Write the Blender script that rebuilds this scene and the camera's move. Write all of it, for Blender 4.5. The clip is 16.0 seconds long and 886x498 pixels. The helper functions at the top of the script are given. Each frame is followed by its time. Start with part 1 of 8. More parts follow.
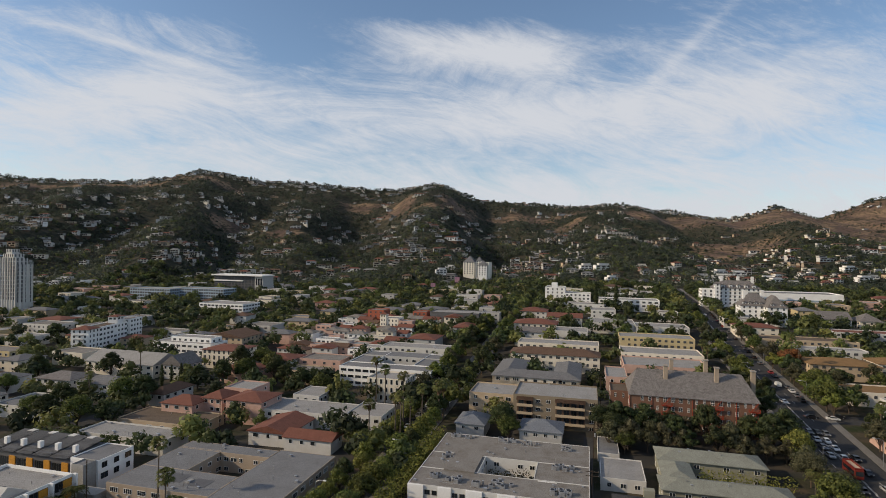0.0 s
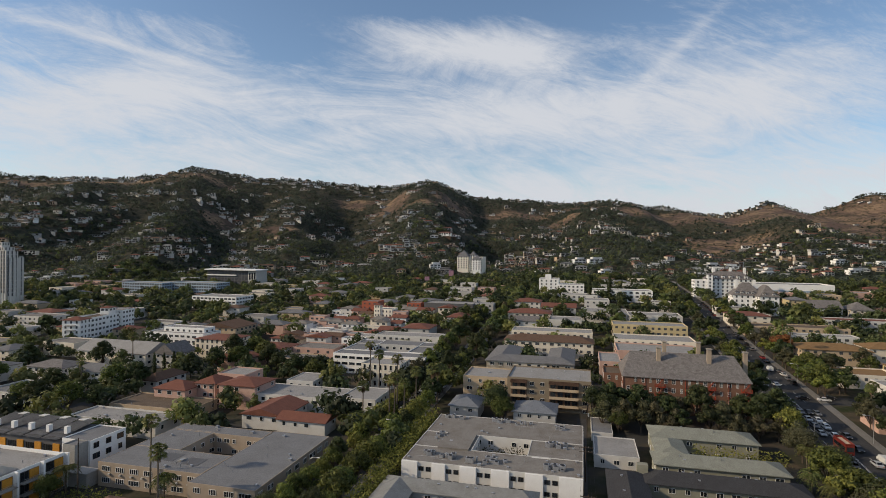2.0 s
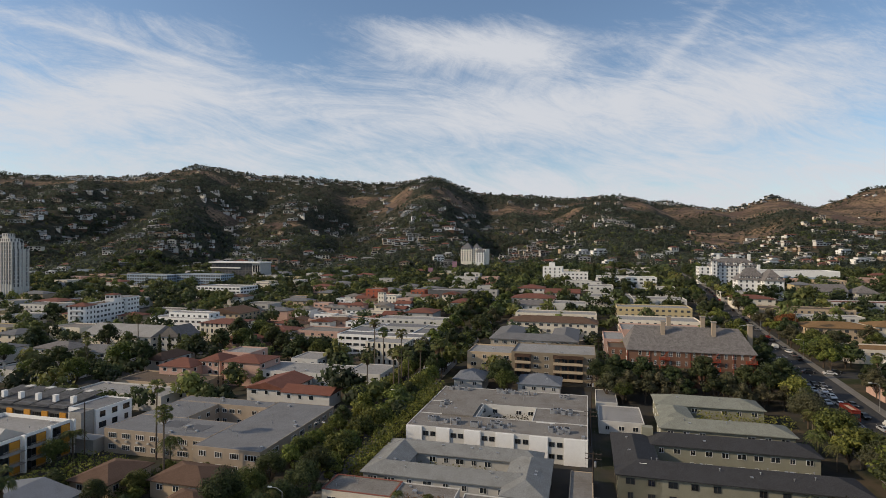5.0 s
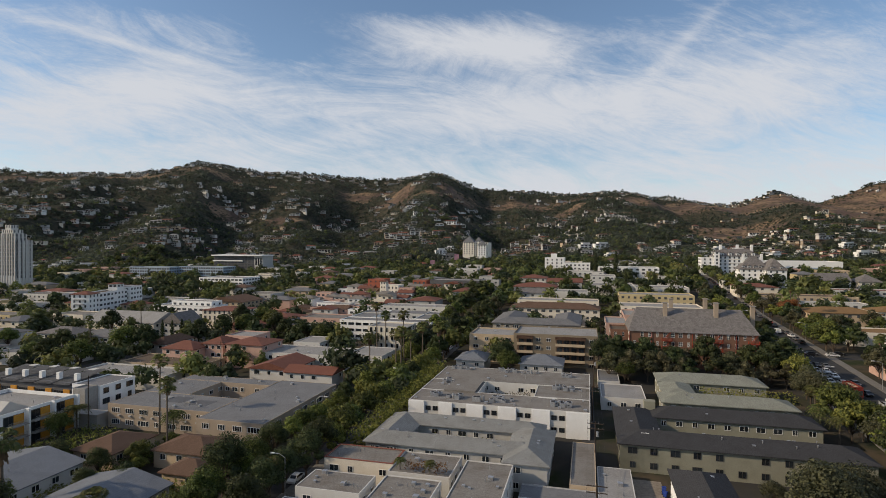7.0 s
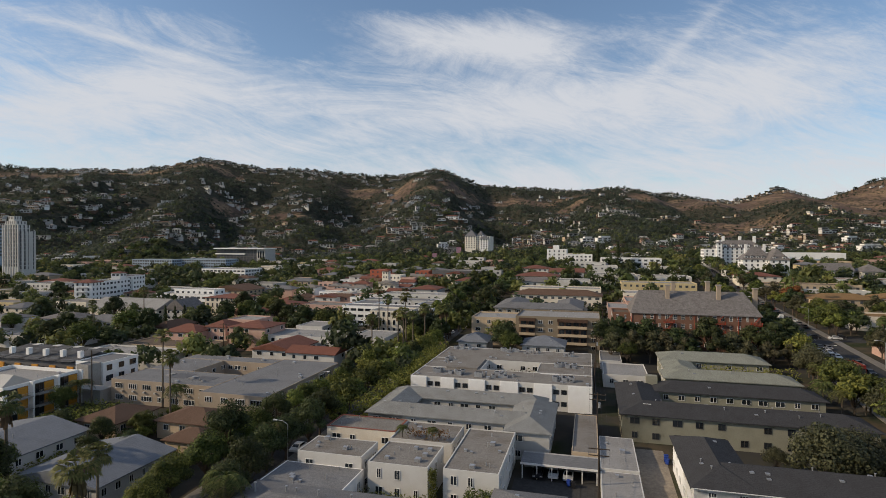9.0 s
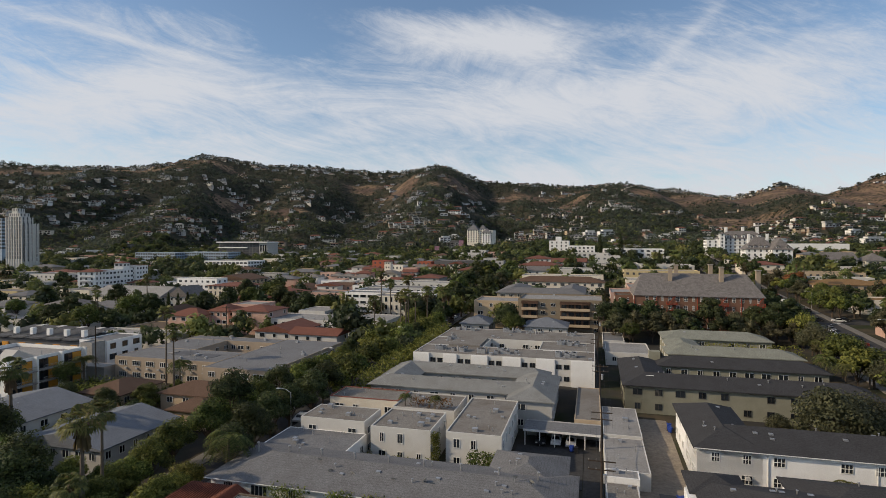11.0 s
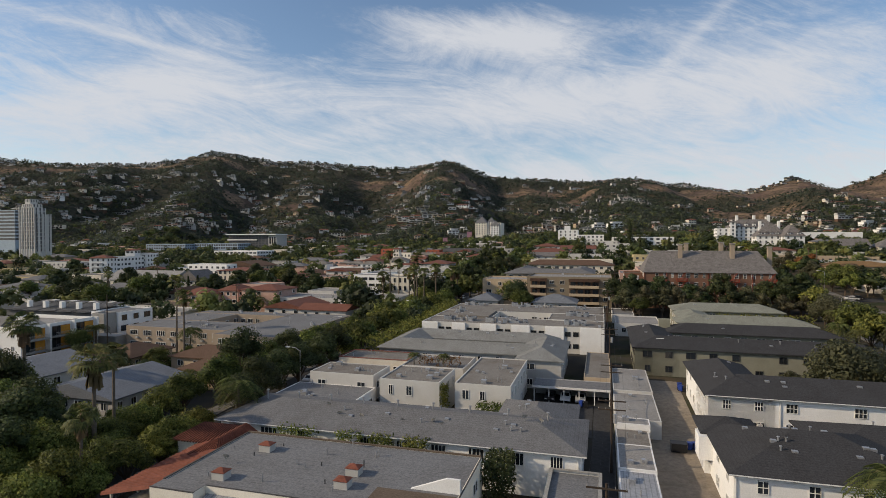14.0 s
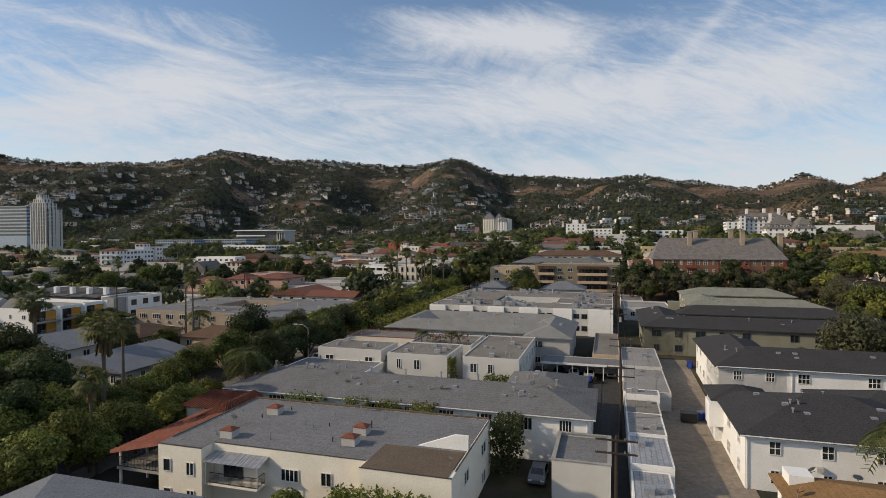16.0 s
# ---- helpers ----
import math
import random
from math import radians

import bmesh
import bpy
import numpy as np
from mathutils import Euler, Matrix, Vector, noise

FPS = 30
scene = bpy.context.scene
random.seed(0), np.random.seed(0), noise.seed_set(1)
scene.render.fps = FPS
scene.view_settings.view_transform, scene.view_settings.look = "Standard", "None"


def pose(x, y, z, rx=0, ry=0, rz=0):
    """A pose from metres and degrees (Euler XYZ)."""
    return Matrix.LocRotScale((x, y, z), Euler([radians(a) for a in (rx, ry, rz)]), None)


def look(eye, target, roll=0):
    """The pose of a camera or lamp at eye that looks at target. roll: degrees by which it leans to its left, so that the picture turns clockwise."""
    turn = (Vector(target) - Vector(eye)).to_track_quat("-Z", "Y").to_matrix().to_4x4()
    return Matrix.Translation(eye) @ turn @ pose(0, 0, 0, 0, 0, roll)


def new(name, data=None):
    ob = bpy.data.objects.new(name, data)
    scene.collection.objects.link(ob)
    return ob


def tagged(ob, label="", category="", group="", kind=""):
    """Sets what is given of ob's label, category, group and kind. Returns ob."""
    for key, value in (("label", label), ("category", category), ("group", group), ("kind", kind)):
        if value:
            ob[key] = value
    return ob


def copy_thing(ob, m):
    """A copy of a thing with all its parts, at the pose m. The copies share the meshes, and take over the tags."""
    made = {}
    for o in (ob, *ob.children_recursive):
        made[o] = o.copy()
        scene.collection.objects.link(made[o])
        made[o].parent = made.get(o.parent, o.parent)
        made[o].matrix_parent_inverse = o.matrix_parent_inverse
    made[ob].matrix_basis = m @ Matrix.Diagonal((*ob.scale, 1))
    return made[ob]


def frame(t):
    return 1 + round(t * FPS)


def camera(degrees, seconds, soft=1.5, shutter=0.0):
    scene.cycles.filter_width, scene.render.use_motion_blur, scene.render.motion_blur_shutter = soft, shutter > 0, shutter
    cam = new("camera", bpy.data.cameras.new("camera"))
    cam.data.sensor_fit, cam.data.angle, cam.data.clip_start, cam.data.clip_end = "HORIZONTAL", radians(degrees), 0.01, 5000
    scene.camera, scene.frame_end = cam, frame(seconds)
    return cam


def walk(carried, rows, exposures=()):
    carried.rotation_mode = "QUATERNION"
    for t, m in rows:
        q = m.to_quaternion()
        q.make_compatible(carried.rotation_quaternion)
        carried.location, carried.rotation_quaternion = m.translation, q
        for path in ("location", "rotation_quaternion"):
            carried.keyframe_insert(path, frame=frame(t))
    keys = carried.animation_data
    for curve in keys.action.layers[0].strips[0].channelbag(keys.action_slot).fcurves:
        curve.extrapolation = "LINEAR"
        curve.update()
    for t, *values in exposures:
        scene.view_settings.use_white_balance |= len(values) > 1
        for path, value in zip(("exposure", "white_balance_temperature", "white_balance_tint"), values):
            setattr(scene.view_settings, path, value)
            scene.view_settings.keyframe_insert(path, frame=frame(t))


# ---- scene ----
cam = camera(77.01, 16.0, soft=0.7)
PATH = [
    (0, (-0.261, -0.991, 68.995), (0.295, 99.007, 69.16), 0.80),
    (0.5, (-0.175, -0.951, 67.593), (0.863, 99.044, 67.663), 0.73),
    (1, (-0.102, -0.92, 66.181), (1.38, 99.069, 66.207), 0.68),
    (1.5, (-0.041, -0.899, 64.76), (1.633, 99.087, 64.727), 0.65),
    (2, (0.008, -0.885, 63.331), (1.628, 99.102, 63.237), 0.62),
    (2.5, (0.048, -0.88, 61.894), (1.53, 99.109, 61.737), 0.57),
    (3, (0.079, -0.881, 60.45), (1.46, 99.109, 60.243), 0.52),
    (3.5, (0.102, -0.888, 59.0), (1.427, 99.103, 58.757), 0.43),
    (4, (0.118, -0.901, 57.545), (1.369, 99.091, 57.28), 0.34),
    (6.5, (0.132, -1.02, 50.241), (0.817, 98.975, 49.593), 0.16),
    (7, (0.126, -1.05, 48.786), (0.765, 98.945, 48.009), 0.16),
    (7.5, (0.118, -1.081, 47.336), (0.67, 98.914, 46.443), 0.17),
    (8, (0.11, -1.111, 45.894), (0.568, 98.883, 44.896), 0.17),
    (8.5, (0.101, -1.14, 44.461), (0.476, 98.854, 43.385), 0.17),
    (9, (0.092, -1.167, 43.041), (0.368, 98.826, 41.9), 0.17),
    (11.5, (0.052, -1.257, 36.205), (-0.248, 98.73, 34.587), 0.04),
    (12, (0.046, -1.261, 34.91), (-0.482, 98.724, 33.228), 0.04),
    (12.5, (0.041, -1.258, 33.646), (-0.705, 98.724, 31.886), 0.03),
    (13, (0.036, -1.248, 32.415), (-0.948, 98.73, 30.57), 0.03),
    (13.5, (0.032, -1.231, 31.222), (-1.222, 98.743, 29.351), -0.04),
    (14, (0.028, -1.206, 30.069), (-1.594, 98.762, 28.164), -0.09),
    (14.5, (0.023, -1.172, 28.96), (-2.038, 98.787, 27.001), -0.14),
    (15, (0.017, -1.129, 27.899), (-2.432, 98.821, 25.89), -0.14),
    (15.5, (0.011, -1.076, 26.889), (-2.739, 98.865, 24.829), -0.15),
    (16, (0.003, -1.012, 25.934), (-2.972, 98.922, 23.844), -0.21),
]
walk(cam, [(t, look(eye, target, roll)) for t, eye, target, roll in PATH])

# ---- grid of the streets: p runs along the avenue's cross streets, q up the blocks ----
TURN = -15.0
UX, UY = math.cos(radians(TURN)), math.sin(radians(TURN))
VX, VY = -UY, UX


def wxy(p, q):
    return p * UX + q * VX, p * UY + q * VY


def to_pq(x, y):
    return x * UX + y * UY, x * VX + y * VY


# ---- world and sun ----
SUN_ELEV = 27.0
sun_from = Vector((-0.92 * UX - 0.39 * VX, -0.92 * UY - 0.39 * VY, 0)).normalized() * math.cos(radians(SUN_ELEV))
sun_from.z = math.sin(radians(SUN_ELEV))
sun_data = bpy.data.lights.new("sun", "SUN")
sun_data.energy, sun_data.angle, sun_data.color = 4.3, radians(1.0), (1.0, 0.815, 0.575)
sun = new("sun", sun_data)
sun.matrix_world = look(tuple(sun_from * 100), (0, 0, 0))
scene.view_settings.exposure = -0.28

world = bpy.data.worlds.new("sky")
scene.world = world
world.use_nodes = True
wn, wl = world.node_tree.nodes, world.node_tree.links
wn.clear()


def wnode(kind, **kw):
    n = wn.new(kind)
    for k, v in kw.items():
        n.inputs[k].default_value = v
    return n


def wmath(op, a, b=None, c=None):
    n = wn.new("ShaderNodeMath")
    n.operation = op
    for i, v in enumerate((a, b, c)):
        if v is None:
            continue
        if isinstance(v, (int, float)):
            n.inputs[i].default_value = v
        else:
            wl.new(v, n.inputs[i])
    return n.outputs[0]


sky = wn.new("ShaderNodeTexSky")
sky.sky_type, sky.sun_disc = "NISHITA", False
sky.sun_elevation, sky.sun_rotation = radians(SUN_ELEV), math.atan2(sun_from.x, sun_from.y)
sky.air_density, sky.dust_density, sky.ozone_density = 1.0, 0.6, 2.0
geo = wn.new("ShaderNodeTexCoord")
sep = wn.new("ShaderNodeSeparateXYZ")
wl.new(geo.outputs["Generated"], sep.inputs[0])
dx, dy, dz = sep.outputs
ahead = wmath("MAXIMUM", dy, 0.15)
az, el = wmath("DIVIDE", dx, ahead), wmath("DIVIDE", dz, ahead)


def cloud_noise(su, sv, tilt, detail, rough, dist, seed):
    """Noise over the view's azimuth and elevation, drawn out along a tilted line."""
    c = wn.new("ShaderNodeCombineXYZ")
    wl.new(wmath("MULTIPLY", wmath("ADD", az, wmath("MULTIPLY", el, tilt)), su), c.inputs[0])
    wl.new(wmath("MULTIPLY", wmath("SUBTRACT", el, wmath("MULTIPLY", az, tilt * 0.5)), sv), c.inputs[1])
    c.inputs[2].default_value = seed
    n = wnode("ShaderNodeTexNoise", Scale=1.0, Detail=detail, Roughness=rough, Distortion=dist)
    wl.new(c.outputs[0], n.inputs["Vector"])
    return n.outputs["Fac"]


def bank(u, v, ru, rv, amount, tilt=0.0):
    """A soft cloud bank centred at an azimuth tangent u and elevation tangent v."""
    a = wmath("SUBTRACT", az, u)
    b = wmath("SUBTRACT", wmath("SUBTRACT", el, v), wmath("MULTIPLY", a, tilt))
    e = wmath("ADD", wmath("POWER", wmath("ABSOLUTE", wmath("DIVIDE", a, ru)), 2.0), wmath("POWER", wmath("ABSOLUTE", wmath("DIVIDE", b, rv)), 2.0))
    return wmath("MULTIPLY", wmath("EXPONENT", wmath("MULTIPLY", e, -1.0)), amount)


broad = cloud_noise(1.7, 5.0, 0.25, 6.0, 0.60, 1.2, 2.3)
wisps = cloud_noise(3.2, 11.0, -0.45, 10.0, 0.70, 2.2, 7.1)
fibres = cloud_noise(8.0, 34.0, -0.7, 8.0, 0.74, 1.8, 4.4)
cover = wmath("ADD", wmath("MULTIPLY", broad, 0.62), wmath("ADD", wmath("MULTIPLY", wisps, 0.74), wmath("MULTIPLY", fibres, 0.34)))
for b in ((0.05, 0.357, 0.17, 0.036, 0.42), (0.17, 0.345, 0.08, 0.03, 0.10), (-0.53, 0.275, 0.22, 0.045, 0.38, 0.05), (-0.72, 0.22, 0.20, 0.05, 0.16), (0.22, 0.255, 0.40, 0.055, 0.24, 0.05), (0.55, 0.28, 0.30, 0.07, 0.20, 0.15), (-0.20, 0.20, 0.30, 0.04, 0.10, 0.1),
          (-0.10, 0.445, 0.55, 0.030, -0.34), (-0.45, 0.43, 0.30, 0.030, -0.22, -0.2), (-0.25, 0.355, 0.10, 0.040, -0.22, -0.2), (-0.30, 0.20, 0.20, 0.025, -0.10), (0.48, 0.118, 0.20, 0.012, -0.10), (0.55, 0.135, 0.40, 0.035, 0.10), (0.15, 0.145, 0.10, 0.012, -0.12), (-0.66, 0.385, 0.22, 0.009, 0.12, -0.28), (-0.55, 0.35, 0.22, 0.008, 0.12, -0.25),
          (0.47, 0.40, 0.10, 0.018, 0.13, 1.0), (0.30, 0.42, 0.10, 0.035, -0.22), (0.72, 0.42, 0.2, 0.04, -0.10), (0.30, 0.33, 0.06, 0.03, -0.10)):
    cover = wmath("ADD", cover, bank(*b))
low = wmath("MULTIPLY", wmath("SUBTRACT", 1.0, wmath("MINIMUM", wmath("MULTIPLY", wmath("ABSOLUTE", el), 4.0), 1.0)), 0.36)
cover = wmath("ADD", cover, low)
ramp = wn.new("ShaderNodeMapRange")
ramp.interpolation_type = "SMOOTHSTEP"
wl.new(cover, ramp.inputs["Value"])
ramp.inputs["From Min"].default_value, ramp.inputs["From Max"].default_value = 0.67, 1.24
ramp.inputs["To Max"].default_value = 0.96
clear = wn.new("ShaderNodeBackground")
wl.new(sky.outputs[0], clear.inputs["Color"])
clear.inputs["Strength"].default_value = 0.155
cloud = wn.new("ShaderNodeBackground")
cloud.inputs["Color"].default_value = (0.895, 0.92, 0.98, 1)
cloud.inputs["Strength"].default_value = 0.88
mixw = wn.new("ShaderNodeMixShader")
wl.new(ramp.outputs[0], mixw.inputs[0])
wl.new(clear.outputs[0], mixw.inputs[1])
wl.new(cloud.outputs[0], mixw.inputs[2])
outw = wn.new("ShaderNodeOutputWorld")
wl.new(mixw.outputs[0], outw.inputs["Surface"])

# ---- materials ----
def material(name, color, rough=0.85, spots=0.25, scale=0.8, fine=12.0, bump=0.15, metal=0.0, island=0.0, objrand=0.0, dirt=(0.5, 0.45, 0.4), lines=None, line_axis=2, spec=0.3, grain=0.28, seam=0.12, seam_tone=0.8):
    """A procedural surface: base colour, soft stains at one scale, grain at another, relief, and chance shifts by object or island."""
    m = bpy.data.materials.new(name)
    m.use_nodes = True
    nd, lk = m.node_tree.nodes, m.node_tree.links
    b = nd["Principled BSDF"]
    b.inputs["Roughness"].default_value, b.inputs["Metallic"].default_value = rough, metal
    b.inputs["Specular IOR Level"].default_value = spec
    co = nd.new("ShaderNodeTexCoord")
    n1 = nd.new("ShaderNodeTexNoise")
    n1.inputs["Scale"].default_value, n1.inputs["Detail"].default_value, n1.inputs["Roughness"].default_value = scale, 6.0, 0.65
    lk.new(co.outputs["Object"], n1.inputs["Vector"])
    n2 = nd.new("ShaderNodeTexNoise")
    n2.inputs["Scale"].default_value, n2.inputs["Detail"].default_value, n2.inputs["Roughness"].default_value = fine * 0.5, 6.0, 0.7
    lk.new(co.outputs["Object"], n2.inputs["Vector"])
    r1 = nd.new("ShaderNodeMapRange")
    lk.new(n1.outputs["Fac"], r1.inputs["Value"])
    r1.inputs["From Min"].default_value, r1.inputs["From Max"].default_value, r1.inputs["To Max"].default_value = 0.42, 0.75, spots
    mx = nd.new("ShaderNodeMixRGB")
    mx.blend_type = "MULTIPLY"
    mx.inputs["Color1"].default_value, mx.inputs["Color2"].default_value = (*color, 1), (*dirt, 1)
    lk.new(r1.outputs[0], mx.inputs["Fac"])
    hv = nd.new("ShaderNodeHueSaturation")
    lk.new(mx.outputs[0], hv.inputs["Color"])
    mul = nd.new("ShaderNodeMapRange")
    mul.inputs["From Min"].default_value, mul.inputs["From Max"].default_value = 0.3, 0.7
    mul.inputs["To Min"].default_value, mul.inputs["To Max"].default_value = 1 - grain, 1 + grain
    lk.new(n2.outputs["Fac"], mul.inputs["Value"])
    val = mul.outputs[0]
    if island or objrand:
        src = nd.new("ShaderNodeNewGeometry").outputs["Random Per Island"] if island else nd.new("ShaderNodeObjectInfo").outputs["Random"]
        k = island or objrand
        rr = nd.new("ShaderNodeMapRange")
        rr.inputs["To Min"].default_value, rr.inputs["To Max"].default_value = 1 - k, 1 + k
        lk.new(src, rr.inputs["Value"])
        mm = nd.new("ShaderNodeMath")
        mm.operation = "MULTIPLY"
        lk.new(val, mm.inputs[0])
        lk.new(rr.outputs[0], mm.inputs[1])
        val = mm.outputs[0]
    lk.new(val, hv.inputs["Value"])
    col = hv.outputs[0]
    height = n2.outputs["Fac"]
    if lines:
        sp = nd.new("ShaderNodeSeparateXYZ")
        lk.new(co.outputs["Object"], sp.inputs[0])
        fr = nd.new("ShaderNodeMath")
        fr.operation = "FRACT"
        dv = nd.new("ShaderNodeMath")
        dv.operation = "DIVIDE"
        lk.new(sp.outputs[line_axis], dv.inputs[0])
        dv.inputs[1].default_value = lines
        lk.new(dv.outputs[0], fr.inputs[0])
        gt = nd.new("ShaderNodeMath")
        gt.operation = "GREATER_THAN"
        lk.new(fr.outputs[0], gt.inputs[0])
        gt.inputs[1].default_value = seam
        dk = nd.new("ShaderNodeMixRGB")
        dk.blend_type = "MULTIPLY"
        dk.inputs["Color2"].default_value = (seam_tone, seam_tone, seam_tone, 1)
        inv = nd.new("ShaderNodeMath")
        inv.operation = "SUBTRACT"
        inv.inputs[0].default_value = 1.0
        lk.new(gt.outputs[0], inv.inputs[1])
        lk.new(inv.outputs[0], dk.inputs["Fac"])
        lk.new(col, dk.inputs["Color1"])
        col = dk.outputs[0]
    lk.new(col, b.inputs["Base Color"])
    if bump:
        bp = nd.new("ShaderNodeBump")
        bp.inputs["Strength"].default_value, bp.inputs["Distance"].default_value = bump, 0.05
        lk.new(height, bp.inputs["Height"])
        lk.new(bp.outputs[0], b.inputs["Normal"])
    return m


def leaf_material(name, dark, light, dead=None, objvar=0.25, joined=False):
    """Foliage: each leaf clump takes its own tone between two greens, with some light let through; joined woods carry a tone for each tree."""
    m = bpy.data.materials.new(name)
    m.use_nodes = True
    nd, lk = m.node_tree.nodes, m.node_tree.links
    nd.remove(nd["Principled BSDF"])
    g = nd.new("ShaderNodeNewGeometry")
    o = nd.new("ShaderNodeObjectInfo")
    rp = nd.new("ShaderNodeValToRGB")
    rp.color_ramp.elements[0].color, rp.color_ramp.elements[1].color = (*dark, 1), (*light, 1)
    if dead:
        e = rp.color_ramp.elements.new(0.93)
        e.color = (*light, 1)
        rp.color_ramp.elements[2].color = (*dead, 1)
    chance = o.outputs["Random"]
    if joined:
        at = nd.new("ShaderNodeAttribute")
        at.attribute_name = "tone"
        chance = at.outputs["Fac"]
        isl = nd.new("ShaderNodeMath")
        isl.operation = "MULTIPLY_ADD"
        lk.new(g.outputs["Random Per Island"], isl.inputs[0])
        isl.inputs[1].default_value = 0.3
        ton = nd.new("ShaderNodeMath")
        ton.operation = "MULTIPLY"
        lk.new(chance, ton.inputs[0])
        ton.inputs[1].default_value = 0.7
        lk.new(ton.outputs[0], isl.inputs[2])
        lk.new(isl.outputs[0], rp.inputs[0])
    else:
        lk.new(g.outputs["Random Per Island"], rp.inputs[0])
    hs = nd.new("ShaderNodeHueSaturation")
    lk.new(rp.outputs[0], hs.inputs["Color"])
    rr = nd.new("ShaderNodeMapRange")
    rr.inputs["To Min"].default_value, rr.inputs["To Max"].default_value = 1 - objvar, 1 + objvar
    lk.new(chance, rr.inputs["Value"])
    lk.new(rr.outputs[0], hs.inputs["Value"])
    r2 = nd.new("ShaderNodeMapRange")
    r2.inputs["To Min"].default_value, r2.inputs["To Max"].default_value = 0.47, 0.515
    f = nd.new("ShaderNodeMath")
    f.operation = "FRACT"
    f7 = nd.new("ShaderNodeMath")
    f7.operation = "MULTIPLY"
    f7.inputs[1].default_value = 7.3
    lk.new(chance, f7.inputs[0])
    lk.new(f7.outputs[0], f.inputs[0])
    lk.new(f.outputs[0], r2.inputs["Value"])
    lk.new(r2.outputs[0], hs.inputs["Hue"])
    d = nd.new("ShaderNodeBsdfPrincipled")
    d.inputs["Roughness"].default_value, d.inputs["Specular IOR Level"].default_value = 0.65, 0.25
    t = nd.new("ShaderNodeBsdfTranslucent")
    lk.new(hs.outputs[0], d.inputs["Base Color"])
    lk.new(hs.outputs[0], t.inputs["Color"])
    mx = nd.new("ShaderNodeMixShader")
    mx.inputs[0].default_value = 0.35
    lk.new(d.outputs[0], mx.inputs[1])
    lk.new(t.outputs[0], mx.inputs[2])
    lk.new(mx.outputs[0], nd["Material Output"].inputs["Surface"])
    return m


def glass_material(name, color=(0.02, 0.025, 0.03), rough=0.08):
    m = material(name, color, rough, spots=0.3, scale=0.6, fine=3, bump=0, objrand=0.5, spec=0.6)
    return m


WHITE = material("white_stucco", (0.55, 0.535, 0.505), 0.9, 0.30, 0.35, 20, 0.2, dirt=(0.62, 0.58, 0.52), grain=0.10)
CREAM = material("cream_stucco", (0.66, 0.60, 0.50), 0.9, 0.30, 0.35, 20, 0.2, dirt=(0.62, 0.55, 0.46), grain=0.10)
CREAMWHITE = material("pale_cream_stucco", (0.76, 0.71, 0.61), 0.9, 0.35, 0.3, 16, 0.2, dirt=(0.66, 0.6, 0.52), grain=0.10)
BRIGHT = material("bright_white_paint", (0.76, 0.75, 0.73), 0.8, 0.25, 0.4, 15, 0.1, dirt=(0.7, 0.68, 0.64), grain=0.10)
GREYWALL = material("pale_grey_stucco", (0.42, 0.41, 0.39), 0.9, 0.25, 0.4, 18, 0.2, grain=0.10)
TAN = material("tan_stucco", (0.34, 0.275, 0.21), 0.9, 0.30, 0.4, 18, 0.2, grain=0.10)
OCHRE = material("ochre_stucco", (0.225, 0.182, 0.13), 0.9, 0.3, 0.4, 18, 0.2, grain=0.10)
BEIGE = material("beige_stucco", (0.46, 0.36, 0.25), 0.9, 0.3, 0.4, 18, 0.2, grain=0.10)
PINK = material("pink_stucco", (0.50, 0.33, 0.27), 0.9, 0.3, 0.4, 18, 0.2, grain=0.10)
YELLOW = material("pale_yellow_stucco", (0.52, 0.42, 0.24), 0.9, 0.3, 0.4, 18, 0.2, grain=0.10)
SAGE = material("sage_green_stucco", (0.245, 0.238, 0.182), 0.9, 0.3, 0.4, 18, 0.2, grain=0.10)
BLUEGREY = material("blue_grey_panel", (0.30, 0.38, 0.46), 0.6, 0.3, 0.3, 10, 0.1)
REDWALL = material("red_brown_stucco", (0.33, 0.10, 0.06), 0.9, 0.3, 0.4, 18, 0.2)
BRICK = material("red_brick", (0.185, 0.100, 0.068), 0.9, 0.45, 0.5, 30, 0.4, dirt=(0.55, 0.5, 0.5), lines=0.22, line_axis=2)
CONCRETE = material("concrete", (0.30, 0.29, 0.27), 0.9, 0.4, 0.4, 14, 0.2)
DARKGREY = material("dark_grey_cladding", (0.10, 0.10, 0.105), 0.7, 0.3, 0.5, 14, 0.1)
ORANGE = material("orange_panel", (0.52, 0.24, 0.03), 0.6, 0.3, 0.8, 10, 0.1)
GRAVEL = material("grey_flat_roofing", (0.176, 0.178, 0.183), 0.95, 0.50, 0.16, 9, 0.3, dirt=(0.62, 0.58, 0.54), spec=0.1, grain=0.36, lines=1.05, line_axis=1, seam=0.07, seam_tone=0.80)
GRAVEL2 = material("light_flat_roofing", (0.275, 0.268, 0.258), 0.95, 0.5, 0.16, 9, 0.3, dirt=(0.6, 0.56, 0.52), spec=0.1, grain=0.36, lines=1.05, line_axis=1, seam=0.07, seam_tone=0.80)
GRAVEL3 = material("worn_flat_roofing", (0.205, 0.192, 0.175), 0.95, 0.7, 0.22, 7, 0.3, dirt=(0.55, 0.47, 0.40), spec=0.1, grain=0.36, lines=1.05, line_axis=1, seam=0.07, seam_tone=0.80)
BROWNROOF = material("brown_roofing", (0.135, 0.105, 0.08), 0.95, 0.5, 0.3, 9, 0.3, spec=0.1)
TANROOF = material("tan_shingle", (0.22, 0.135, 0.065), 0.95, 0.4, 0.4, 10, 0.4, spec=0.1, lines=0.14)
